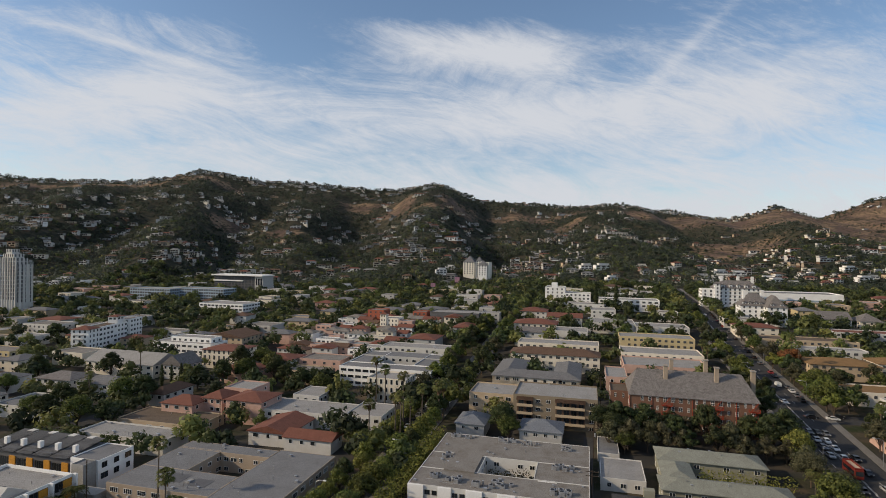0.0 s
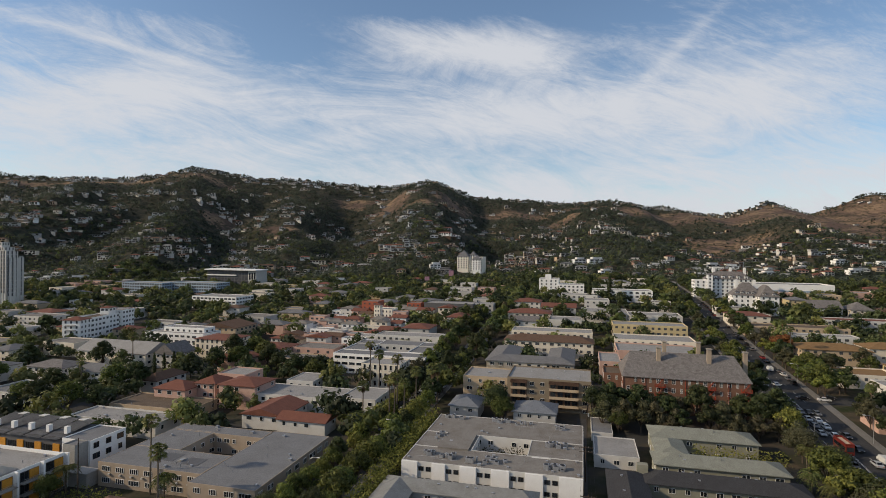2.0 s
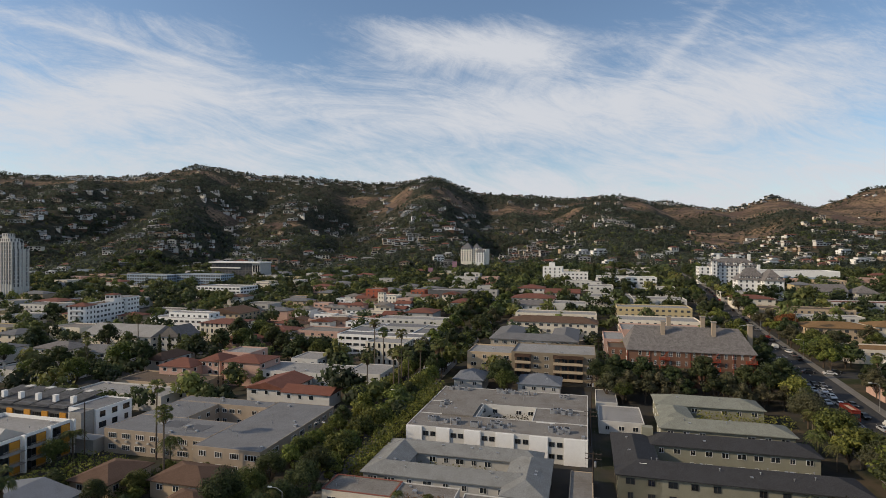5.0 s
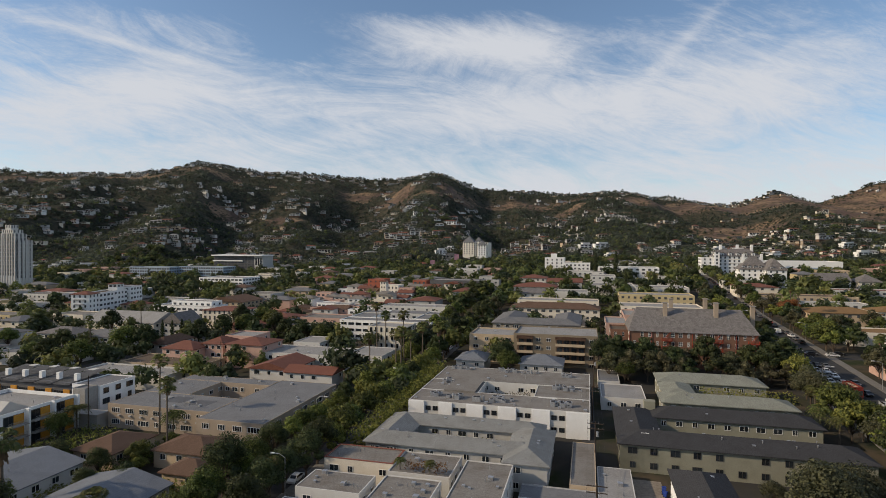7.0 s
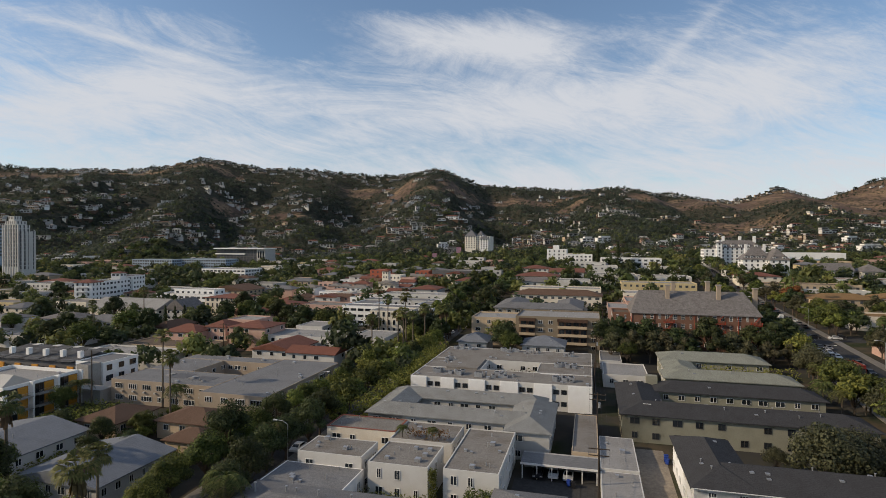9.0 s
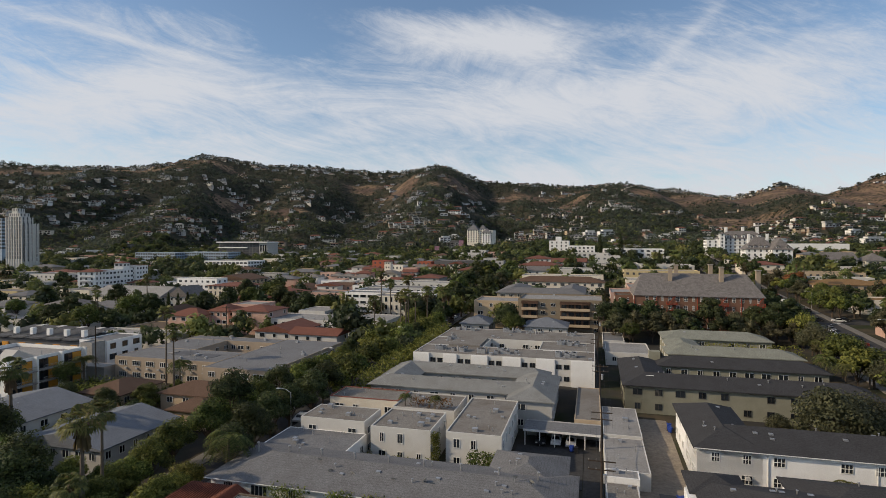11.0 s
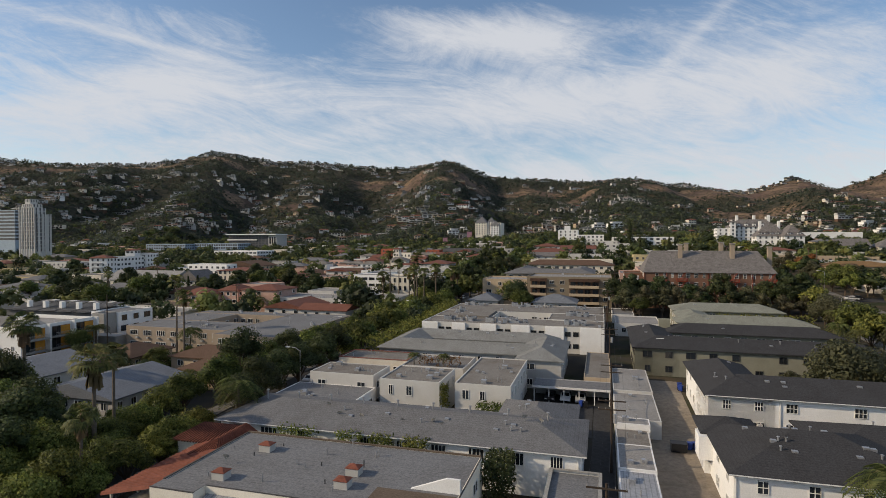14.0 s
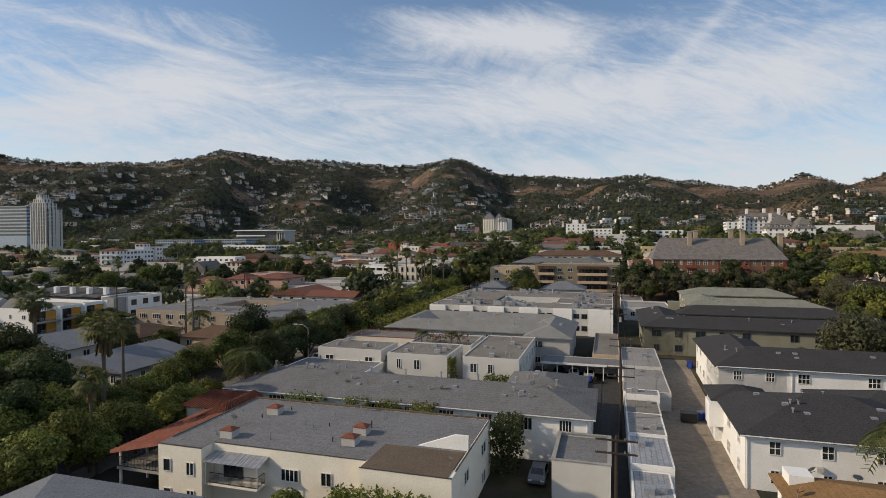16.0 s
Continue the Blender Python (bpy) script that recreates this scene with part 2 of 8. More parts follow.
SHINGLE = material("grey_shingle", (0.158, 0.158, 0.162), 0.95, 0.4, 0.35, 11, 0.5, lines=0.12, spec=0.1, grain=0.42)
PALESHINGLE = material("pale_grey_shingle", (0.215, 0.218, 0.212), 0.95, 0.45, 0.35, 11, 0.5, lines=0.12, spec=0.1, grain=0.42)
DARKSHINGLE = material("charcoal_shingle", (0.050, 0.050, 0.053), 0.95, 0.35, 0.35, 11, 0.5, lines=0.12, spec=0.1, grain=0.42)
GREENSHINGLE = material("grey_green_shingle", (0.22, 0.225, 0.19), 0.95, 0.4, 0.35, 11, 0.5, lines=0.12, spec=0.1, grain=0.42)
BLUESHINGLE = material("pale_blue_grey_shingle", (0.165, 0.178, 0.20), 0.95, 0.35, 0.35, 11, 0.4, lines=0.12, spec=0.1, grain=0.42)
BROWNSHINGLE = material("brown_shingle", (0.125, 0.08, 0.058), 0.95, 0.4, 0.35, 11, 0.5, lines=0.12, spec=0.1)
SLATE = material("weathered_slate", (0.165, 0.152, 0.145), 0.85, 0.9, 0.8, 5, 0.6, dirt=(0.5, 0.47, 0.45), lines=0.25, grain=0.4)
BARREL = material("barrel_clay_tile", (0.195, 0.064, 0.040), 0.85, 0.6, 0.7, 5, 0.5, dirt=(0.5, 0.42, 0.4))
# darker pan tiles: the shade in the gaps between rows is put into colour
PAN = material("gap_shade_clay_tile", (0.085, 0.030, 0.020), 0.9, 0.6, 0.7, 5, 0.4)
TILE = material("red_clay_tile", (0.165, 0.064, 0.042), 0.85, 0.5, 0.5, 8, 0.5, dirt=(0.55, 0.5, 0.48), lines=0.16)
METALROOF = material("galvanised_roof", (0.36, 0.37, 0.39), 0.55, 0.5, 0.3, 5, 0.1, metal=0.3, lines=0.55, line_axis=0, seam=0.2, seam_tone=0.72)
TRIM = material("white_trim", (0.68, 0.67, 0.64), 0.7, 0.2, 1.0, 10, 0.05, grain=0.10)
DARKTRIM = material("dark_trim", (0.06, 0.055, 0.05), 0.7, 0.2, 1.0, 10, 0.05)
REDTRIM = material("red_tile_coping", (0.22, 0.075, 0.05), 0.85, 0.4, 1.0, 10, 0.2)
GLASS = glass_material("window_glass")
METAL = material("galvanised_metal", (0.42, 0.42, 0.43), 0.45, 0.3, 1.5, 10, 0.05, metal=0.7)
IRON = material("dark_iron", (0.03, 0.03, 0.032), 0.6, 0.2, 2, 12, 0.05, metal=0.4)
WOOD = material("weathered_pole_wood", (0.05, 0.036, 0.026), 0.9, 0.4, 1.0, 20, 0.4)
BARK = material("bark", (0.085, 0.065, 0.048), 0.95, 0.5, 1.0, 14, 0.6)
PALMBARK = material("palm_bark", (0.13, 0.105, 0.08), 0.95, 0.4, 0.8, 6, 0.6, lines=0.25)
ASPHALT = material("asphalt", (0.048, 0.047, 0.047), 0.9, 0.5, 0.08, 3, 0.1, dirt=(0.6, 0.58, 0.56), spec=0.2)
ALLEY = material("worn_alley_paving", (0.25, 0.213, 0.170), 0.9, 0.7, 0.12, 3, 0.1, dirt=(0.6, 0.55, 0.5), spec=0.2)
PAVING = material("pavement_concrete", (0.17, 0.16, 0.145), 0.9, 0.4, 0.2, 5, 0.1)
PAINT = material("road_paint", (0.55, 0.53, 0.48), 0.8, 0.5, 1.5, 8, 0)
RUBBER = material("tyre_rubber", (0.02, 0.02, 0.02), 0.8, 0.1, 3, 10, 0)
BINBLUE = material("blue_plastic", (0.02, 0.05, 0.25), 0.5, 0.2, 3, 10, 0)
BINBLACK = material("black_plastic", (0.02, 0.02, 0.022), 0.5, 0.2, 3, 10, 0)
SIGNCYAN = material("cyan_billboard", (0.05, 0.42, 0.62), 0.6, 0.1, 1, 5, 0)
SIGNPINK = material("pink_billboard", (0.50, 0.26, 0.28), 0.6, 0.9, 0.5, 2, 0, dirt=(0.25, 0.25, 0.6))
BUSRED = material("red_bus_paint", (0.15, 0.022, 0.016), 0.35, 0.2, 1, 8, 0)
LEAF = leaf_material("broad_leaves", (0.024, 0.042, 0.012), (0.160, 0.190, 0.046))
LEAF2 = leaf_material("bright_leaves", (0.042, 0.064, 0.015), (0.235, 0.255, 0.058))
LEAFDARK = leaf_material("dark_leaves", (0.018, 0.030, 0.014), (0.082, 0.102, 0.036))
LEAFOLIVE = leaf_material("olive_leaves", (0.042, 0.046, 0.026), (0.130, 0.124, 0.062))
LEAFRUST = leaf_material("autumn_leaves", (0.10, 0.045, 0.015), (0.26, 0.125, 0.04))
LEAFPALM = leaf_material("palm_fronds", (0.045, 0.062, 0.020), (0.170, 0.180, 0.055), (0.160, 0.109, 0.070))
THATCH = leaf_material("dead_fronds", (0.07, 0.05, 0.025), (0.17, 0.12, 0.06))
# hill foliage is shifted to blue-grey, which puts distance haze into its colour
SCRUB = leaf_material("hillside_woods", (0.024, 0.036, 0.028), (0.098, 0.114, 0.076), (0.12, 0.088, 0.058), joined=True)
SCRUBLIGHT = leaf_material("hillside_bushes", (0.040, 0.048, 0.030), (0.105, 0.106, 0.066), joined=True)
SCRUBGREY = leaf_material("grey_green_woods", (0.034, 0.046, 0.038), (0.110, 0.124, 0.092), joined=True)
WOODS = leaf_material("valley_woods", (0.030, 0.050, 0.020), (0.165, 0.190, 0.060), (0.17, 0.10, 0.05), joined=True)
BLOCKLEAF = leaf_material("block_leaves", (0.030, 0.048, 0.018), (0.160, 0.178, 0.054), (0.20, 0.12, 0.06), joined=True)
BLOCKDARK = leaf_material("dark_block_leaves", (0.020, 0.034, 0.018), (0.092, 0.115, 0.046), joined=True)


# the earth: worn city ground, then scrub and bare slopes on the hills
EARTH = bpy.data.materials.new("earth")
EARTH.use_nodes = True
_n, _l = EARTH.node_tree.nodes, EARTH.node_tree.links
_b = _n["Principled BSDF"]
_b.inputs["Roughness"].default_value, _b.inputs["Specular IOR Level"].default_value = 0.95, 0.1
_g = _n.new("ShaderNodeNewGeometry")
_s = _n.new("ShaderNodeSeparateXYZ")
_l.new(_g.outputs["Position"], _s.inputs[0])


def _noise(scale, detail=6.0, rough=0.6):
    t = _n.new("ShaderNodeTexNoise")
    t.inputs["Scale"].default_value, t.inputs["Detail"].default_value, t.inputs["Roughness"].default_value = scale, detail, rough
    _l.new(_g.outputs["Position"], t.inputs["Vector"])
    return t.outputs["Fac"]


def _range(v, a, b, lo=0.0, hi=1.0):
    t = _n.new("ShaderNodeMapRange")
    _l.new(v, t.inputs["Value"])
    for k, x in (("From Min", a), ("From Max", b), ("To Min", lo), ("To Max", hi)):
        t.inputs[k].default_value = x
    return t.outputs[0]


def _mix(f, a, b):
    t = _n.new("ShaderNodeMixRGB")
    _l.new(f, t.inputs["Fac"])
    for k, x in (("Color1", a), ("Color2", b)):
        if isinstance(x, tuple):
            t.inputs[k].default_value = (*x, 1)
        else:
            _l.new(x, t.inputs[k])
    return t.outputs[0]


def _sum(a, b, op="ADD"):
    t = _n.new("ShaderNodeMath")
    t.operation = op
    for i, x in enumerate((a, b)):
        if isinstance(x, (int, float)):
            t.inputs[i].default_value = x
        else:
            _l.new(x, t.inputs[i])
    return t.outputs[0]


_town = _mix(_range(_noise(0.05), 0.42, 0.6), (0.045, 0.043, 0.040), _mix(_range(_noise(0.11), 0.42, 0.6), (0.085, 0.066, 0.045), (0.028, 0.036, 0.014)))
_bare0 = _mix(_range(_noise(0.016), 0.42, 0.62), (0.108, 0.074, 0.060), (0.215, 0.148, 0.094))
_tuft = _range(_sum(_noise(0.10, 5, 0.7), _range(_noise(0.012), 0.3, 0.7, -0.08, 0.08)), 0.50, 0.58)
_bare = _mix(_tuft, _bare0, (0.050, 0.042, 0.026))
_scrub = _mix(_range(_noise(0.09, 8, 0.75), 0.44, 0.60), (0.022, 0.027, 0.018), (0.070, 0.058, 0.040))
_at = _n.new("ShaderNodeAttribute")
_at.attribute_name = "bare"
_patch = _range(_sum(_at.outputs["Fac"], _sum(_range(_noise(0.012, 7, 0.65), 0.3, 0.7, -0.30, 0.30), _range(_noise(0.06, 5, 0.7), 0.3, 0.7, -0.2, 0.2))), 0.38, 0.52)
_hill = _mix(_patch, _scrub, _bare)
_l.new(_mix(_range(_s.outputs[1], 640, 760), _town, _hill), _b.inputs["Base Color"])

# ---- terrain ----
RIDGE = 240.0
CRESTS = (40, 46, 42, 8, 10, 2, 14, 8, 22, 44, 40, 26, 30, 26, 20, 24, 42, 8, 6, 6, 0, 16, 10, 4, -14, 8, 24, 4, 54, 56, 70, 70, 60)
KNOLLS = ((1190, 14, 45), (-860, 8, 50), (-20, 10, 60), (1351, -12, 45), (1474, -11, 60), (758, -8, 60), (1600, 10, 60))


def ridge_z(x):
    z = RIDGE - 0.035 * x + sum(h * math.exp(-((x + 2000 - 125 * k) / 105.0) ** 2) for k, h in enumerate(CRESTS))
    return z + sum(h * math.exp(-((x - c) / w) ** 2) for c, h, w in KNOLLS)


# spurs that come down from the ridge: x at the ridge, x at the foot, height, half width
SPURS = ((-1160, -700, 34, 80), (-830, -400, 46, 70), (-20, -50, 40, 80), (-250, -190, -34, 90), (150, 90, -40, 80), (560, 300, 30, 90), (1190, 560, 44, 95), (1330, 900, -30, 120), (-600, -300, -30, 80), (830, 480, -22, 90))
# slopes too steep or dry for trees: x, y, half length, half depth, bareness
BARE = ((-1420, 1880, 260, 60, 0.7), (-1060, 1890, 210, 60, 0.7), (-740, 1850, 130, 70, 0.65), (-523, 1400, 62, 60, 1.2), (-350, 1270, 45, 35, 0.9), (-253, 1784, 100, 80, 0.7), (-115, 1650, 60, 110, 0.95), (40, 1640, 60, 110, 0.9), (-37, 1490, 55, 35, 1.1),
        (250, 1730, 130, 80, 0.8), (379, 1548, 80, 60, 0.75), (660, 1790, 260, 80, 0.75), (560, 1090, 60, 80, 1.0), (700, 1300, 110, 130, 0.8), (960, 1800, 200, 160, 0.9), (1120, 1560, 200, 230, 0.95), (1430, 1850, 300, 180, 0.95), (1073, 1300, 150, 120, 0.7))


def bareness(x, y):
    return sum(k * math.exp(-((x - a) / rx) ** 2 - ((y - b) / ry) ** 2) for a, b, rx, ry, k in BARE)


def ground_z(x, y):
    """The height of the ground: a gentle city slope, then the hills behind the boulevard."""
    s = min(max(0.022 + 0.00018 * x, 0.008), 0.045)
    z = s * (min(max(y, 0.0), 450.0) - 57.0)
    if y > 300:
        z += 0.03 * (min(y, 700.0) - 300.0)
    if y > 700:
        u = (y - 700.0) / 1300.0
        top = ridge_z(x)
        if u <= 1:
            f = 0.55 * u + 0.45 * u * u
            spur = noise.noise(Vector((x / 210.0, y / 900.0, 3.1))) + 0.6 * noise.noise(Vector((x / 90.0, y / 260.0, 8.7))) + 0.25 * noise.noise(Vector((x / 38.0, y / 60.0, 1.7)))
            if y < 1000:
                spur *= 1 - math.exp(-((x - 45) / 75.0) ** 2 - ((y - 770) / 110.0) ** 2)
            gully = 0.5 - abs(noise.noise(Vector((x / 55.0 + 0.4 * noise.noise(Vector((x / 70.0, y / 90.0, 4.0))), y / 240.0, 6.3))))
            z += 20.0 * (gully - 0.3) * math.sin(math.pi * u) ** 1.2
            swell = math.sin(math.pi * u) ** 0.8
            z += (top - z) * f + 44.0 * spur * swell * (1 if spur > 0 else 0.75)
            z += swell * sum(h * math.exp(-((x - foot - (head - foot) * u) / w) ** 2) for head, foot, h, w in SPURS)
        else:
            z = top - min((u - 1) * 1300 * 0.3, 160.0)
    return z


def gpq(p, q):
    return ground_z(*wxy(p, q))


def axis_steps(*runs):
    out = []
    for a, b, step in runs:
        out += list(np.arange(a, b, step))
    return out + [runs[-1][1]]


xs = axis_steps((-4200, -1800, 150), (-1800, 1900, 14), (1900, 4200, 150))
ys = axis_steps((-3000, -100, 120), (-100, 690, 22), (690, 2060, 12), (2060, 2400, 60), (2400, 4600, 250))
verts = [(x, y, ground_z(x, y)) for y in ys for x in xs]
nx = len(xs)
faces = [(j * nx + i, j * nx + i + 1, (j + 1) * nx + i + 1, (j + 1) * nx + i) for j in range(len(ys) - 1) for i in range(nx - 1)]
me = bpy.data.meshes.new("ground")
me.from_pydata(verts, [], faces)
me.materials.append(EARTH)
me.polygons.foreach_set("use_smooth", [True] * len(me.polygons))
me.attributes.new("bare", "FLOAT", "POINT").data.foreach_set("value", [bareness(v[0], v[1]) if v[1] > 700 else 0.0 for v in verts])
tagged(new("ground", me), "worn city earth rising into scrubby brown hills", "ground", kind="structure")


# ---- building tools ----
def part(name, bm, mat, parent, label="", m=None):
    """Links a bmesh as one mesh under a thing or part."""
    me = bpy.data.meshes.new(name)
    bm.normal_update()
    bm.to_mesh(me)
    bm.free()
    for x in (mat if isinstance(mat, (list, tuple)) else [mat]):
        me.materials.append(x)
    return piece(name, me, parent, label, m)


def piece(name, me, parent, label="", m=None):
    ob = new(name, me)
    ob.parent = parent
    if m is not None:
        ob.matrix_basis = m
    if label:
        ob["label"] = label
    return ob


def thing(name, label, category, m, group="", kind=""):
    return_ob = new(name)
    return_ob.matrix_basis = m
    return_ob.empty_display_size = 0.5
    return tagged(return_ob, label, category, group, kind)


def quad(bm, pts, mi=0):
    f = bm.faces.new([bm.verts.new(p) for p in pts])
    f.material_index = mi
    return f


def box(bm, x0, x1, y0, y1, z0, z1, mi=0):
    v = [bm.verts.new((x, y, z)) for z in (z0, z1) for y in (y0, y1) for x in (x0, x1)]
    for a in ((0, 2, 3, 1), (4, 5, 7, 6), (0, 1, 5, 4), (2, 6, 7, 3), (0, 4, 6, 2), (1, 3, 7, 5)):
        bm.faces.new([v[i] for i in a]).material_index = mi
    return v


def ring(bm, x0, x1, y0, y1, t, z0, z1):
    """A rectangular wall ring of thickness t."""
    o = [(x0, y0), (x1, y0), (x1, y1), (x0, y1)]
    n = [(x0 + t, y0 + t), (x1 - t, y0 + t), (x1 - t, y1 - t), (x0 + t, y1 - t)]
    vs = [[bm.verts.new((*c, z)) for c in loop] for loop, z in ((o, z0), (o, z1), (n, z1), (n, z0))]
    for k in range(3):
        for i in range(4):
            j = (i + 1) % 4
            bm.faces.new((vs[k][i], vs[k][j], vs[k + 1][j], vs[k + 1][i]))


def rod(bm, a, b, r, n=6, r2=None, mi=0):
    a, b = Vector(a), Vector(b)
    d = (b - a).normalized()
    s = d.orthogonal().normalized()
    t = d.cross(s)
    rings = []
    for c, rr in ((a, r), (b, r if r2 is None else r2)):
        rings.append([bm.verts.new(c + (s * math.cos(k * math.tau / n) + t * math.sin(k * math.tau / n)) * rr) for k in range(n)])
    for k in range(n):
        j = (k + 1) % n
        bm.faces.new((rings[0][k], rings[0][j], rings[1][j], rings[1][k])).material_index = mi
    bm.faces.new(rings[1]).material_index = mi
    bm.faces.new(rings[0][::-1]).material_index = mi


def hip_roof(bm, x0, x1, y0, y1, z, rise, over=0.6, gable="", thick=0.2, ends=None):
    """A hipped roof; gable: 'p' or 'q' runs the ridge out to the ends along that axis. Mansards keep a flat top."""
    x0, x1, y0, y1 = x0 - over, x1 + over, y0 - over, y1 + over
    cx, cy, w, d = (x0 + x1) / 2, (y0 + y1) / 2, x1 - x0, y1 - y0
    if gable == "p":
        r = [(x0, cy), (x1, cy)]
    elif gable == "q":
        r = [(cx, y0), (cx, y1)]
    elif w >= d:
        r = [(x0 + (ends or d / 2), cy), (x1 - (ends or d / 2), cy)]
    else:
        r = [(cx, y0 + w / 2), (cx, y1 - w / 2)]
    lo = [bm.verts.new((a, b, z - thick)) for a, b in ((x0, y0), (x1, y0), (x1, y1), (x0, y1))]
    e = [bm.verts.new((a, b, z)) for a, b in ((x0, y0), (x1, y0), (x1, y1), (x0, y1))]
    t = [bm.verts.new((a, b, z + rise)) for a, b in r]
    for i in range(4):
        j = (i + 1) % 4
        bm.faces.new((lo[i], lo[j], e[j], e[i]))
    bm.faces.new(lo[::-1])
    if r[0][1] == r[1][1]:
        fs = ((e[0], e[1], t[1], t[0]), (e[2], e[3], t[0], t[1]), (e[1], e[2], t[1]), (e[3], e[0], t[0]))
    else:
        fs = ((e[1], e[2], t[1], t[0]), (e[3], e[0], t[0], t[1]), (e[0], e[1], t[0]), (e[2], e[3], t[1]))
    for f in fs:
        bm.faces.new(f)


def mansard(bm, x0, x1, y0, y1, z, rise, inset, over=0.4, thick=0.25):
    x0, x1, y0, y1 = x0 - over, x1 + over, y0 - over, y1 + over
    c = ((x0, y0), (x1, y0), (x1, y1), (x0, y1))
    n = ((x0 + inset, y0 + inset), (x1 - inset, y0 + inset), (x1 - inset, y1 - inset), (x0 + inset, y1 - inset))
    lo, e, t = [bm.verts.new((*k, z - thick)) for k in c], [bm.verts.new((*k, z)) for k in c], [bm.verts.new((*k, z + rise)) for k in n]
    for i in range(4):
        j = (i + 1) % 4
        bm.faces.new((lo[i], lo[j], e[j], e[i]))
        bm.faces.new((e[i], e[j], t[j], t[i]))
    bm.faces.new(t)
    bm.faces.new(lo[::-1])


MESHES = {}


def lattice(xs, zs, bars_x, bars_z, depth):
    """One joined frame: a plate cut by openings, as thick as depth. bars_x, bars_z: which strips are solid."""
    f = bmesh.new()
    vs = {}

    def v(i, j, k):
        if (i, j, k) not in vs:
            vs[i, j, k] = f.verts.new((xs[i], -depth * k, zs[j]))
        return vs[i, j, k]

    solid = {(i, j) for i in range(len(xs) - 1) for j in range(len(zs) - 1) if i in bars_x or j in bars_z}
    for i, j in solid:
        f.faces.new((v(i, j, 1), v(i + 1, j, 1), v(i + 1, j + 1, 1), v(i, j + 1, 1)))
        for di, dj, a, b in ((-1, 0, (i, j + 1), (i, j)), (1, 0, (i + 1, j), (i + 1, j + 1)), (0, -1, (i, j), (i + 1, j)), (0, 1, (i + 1, j + 1), (i, j + 1))):
            if (i + di, j + dj) not in solid:
                f.faces.new((v(*a, 1), v(*a, 0), v(*b, 0), v(*b, 1)))
    return f


def window_meshes(w, h, cols, rows, frame_mat, glass):
    """Frame and pane meshes, shared by all windows of one pattern: the frame stands proud, the pane lies back."""
    key = (round(w, 2), round(h, 2), cols, rows, frame_mat.name, glass.name)
    if key not in MESHES:
        t = 0.07
        xs_, zs_ = [], []
        for i in range(cols + 1):
            c = -w / 2 + (w - t) * i / cols
            xs_ += [c, c + t]
        for i in range(rows + 1):
            c = (h - t) * i / rows
            zs_ += [c, c + t]
        f = lattice(xs_, zs_, set(range(0, 2 * cols + 1, 2)), set(range(0, 2 * rows + 1, 2)), 0.09)
        fm = bpy.data.meshes.new("window")
        f.normal_update()
        f.to_mesh(fm)
        f.free()
        fm.materials.append(frame_mat)
        g = bmesh.new()
        box(g, -w / 2 + 0.02, w / 2 - 0.02, -0.035, 0.02, 0.02, h - 0.02)
        gm = bpy.data.meshes.new("pane")
        g.to_mesh(gm)
        g.free()
        gm.materials.append(glass)
        MESHES[key] = (fm, gm)
    return MESHES[key]


def far_window_mesh(w, h, frame_mat):
    key = ("far", round(w, 1), round(h, 2), frame_mat.name)
    if key not in MESHES:
        t = 0.1
        f = lattice([-w / 2 - t, -w / 2, w / 2, w / 2 + t], [-t, 0, h, h + t], {0, 2}, {0, 2}, 0.1)
        f.verts.ensure_lookup_table()
        back = [v for v in f.verts if abs(v.co.y) < 1e-6 and abs(v.co.x) < w / 2 + 0.01 and -0.01 < v.co.z < h + 0.01]
        back.sort(key=lambda v: (v.co.z, v.co.x))
        for v in back:
            v.co.y = -0.03
        f.faces.new((back[0], back[1], back[3], back[2])).material_index = 1
        fm = bpy.data.meshes.new("window")
        f.normal_update()
        f.to_mesh(fm)
        f.free()
        fm.materials.append(frame_mat)
        fm.materials.append(GLASS)
        MESHES[key] = fm
    return MESHES[key]


RECTS = []
ORIG = {}
FARGLASS = material("distant_window_glass", (0.075, 0.078, 0.085), 0.25, 0.5, 0.3, 3, 0, spec=0.5)
FAR_JOIN = None


def add_window(parent, x, y, z, side, w, h, cols=2, rows=1, near=True, frame_mat=None, glass=None):
    m = pose(x, y, z, 0, 0, {"S": 0, "E": 90, "N": 180, "W": 270}[side])
    fmat = frame_mat or TRIM
    if near:
        fm, gm = window_meshes(w, h, cols, rows, fmat, glass or GLASS)
        ob = piece("window", fm, parent, m=m)
        piece("pane", gm, ob)
    elif FAR_JOIN is not None:
        FAR_JOIN.append((m, w, h))
    else:
        piece("window", far_window_mesh(w, h, fmat), parent, m=m)


def window_row(parent, rng, x0, x1, y0, y1, side, z, n, w, h, near, cols=2, rows=1, frame_mat=None, skip=0.0):
    for i in range(n):
        if rng.random() < skip:
            continue
        f = (i + 0.5) / n
        ww = w * rng.choice((0.75, 1.0, 1.0, 1.3)) if skip else w
        if side in "SN":
            add_window(parent, x0 + 0.4 + (x1 - x0 - 0.8) * f, y0 if side == "S" else y1, z, side, ww, h, cols, rows, near, frame_mat)
        else:
            add_window(parent, x1 if side == "E" else x0, y0 + (y1 - y0) * f, z, side, ww, h, cols, rows, near, frame_mat)


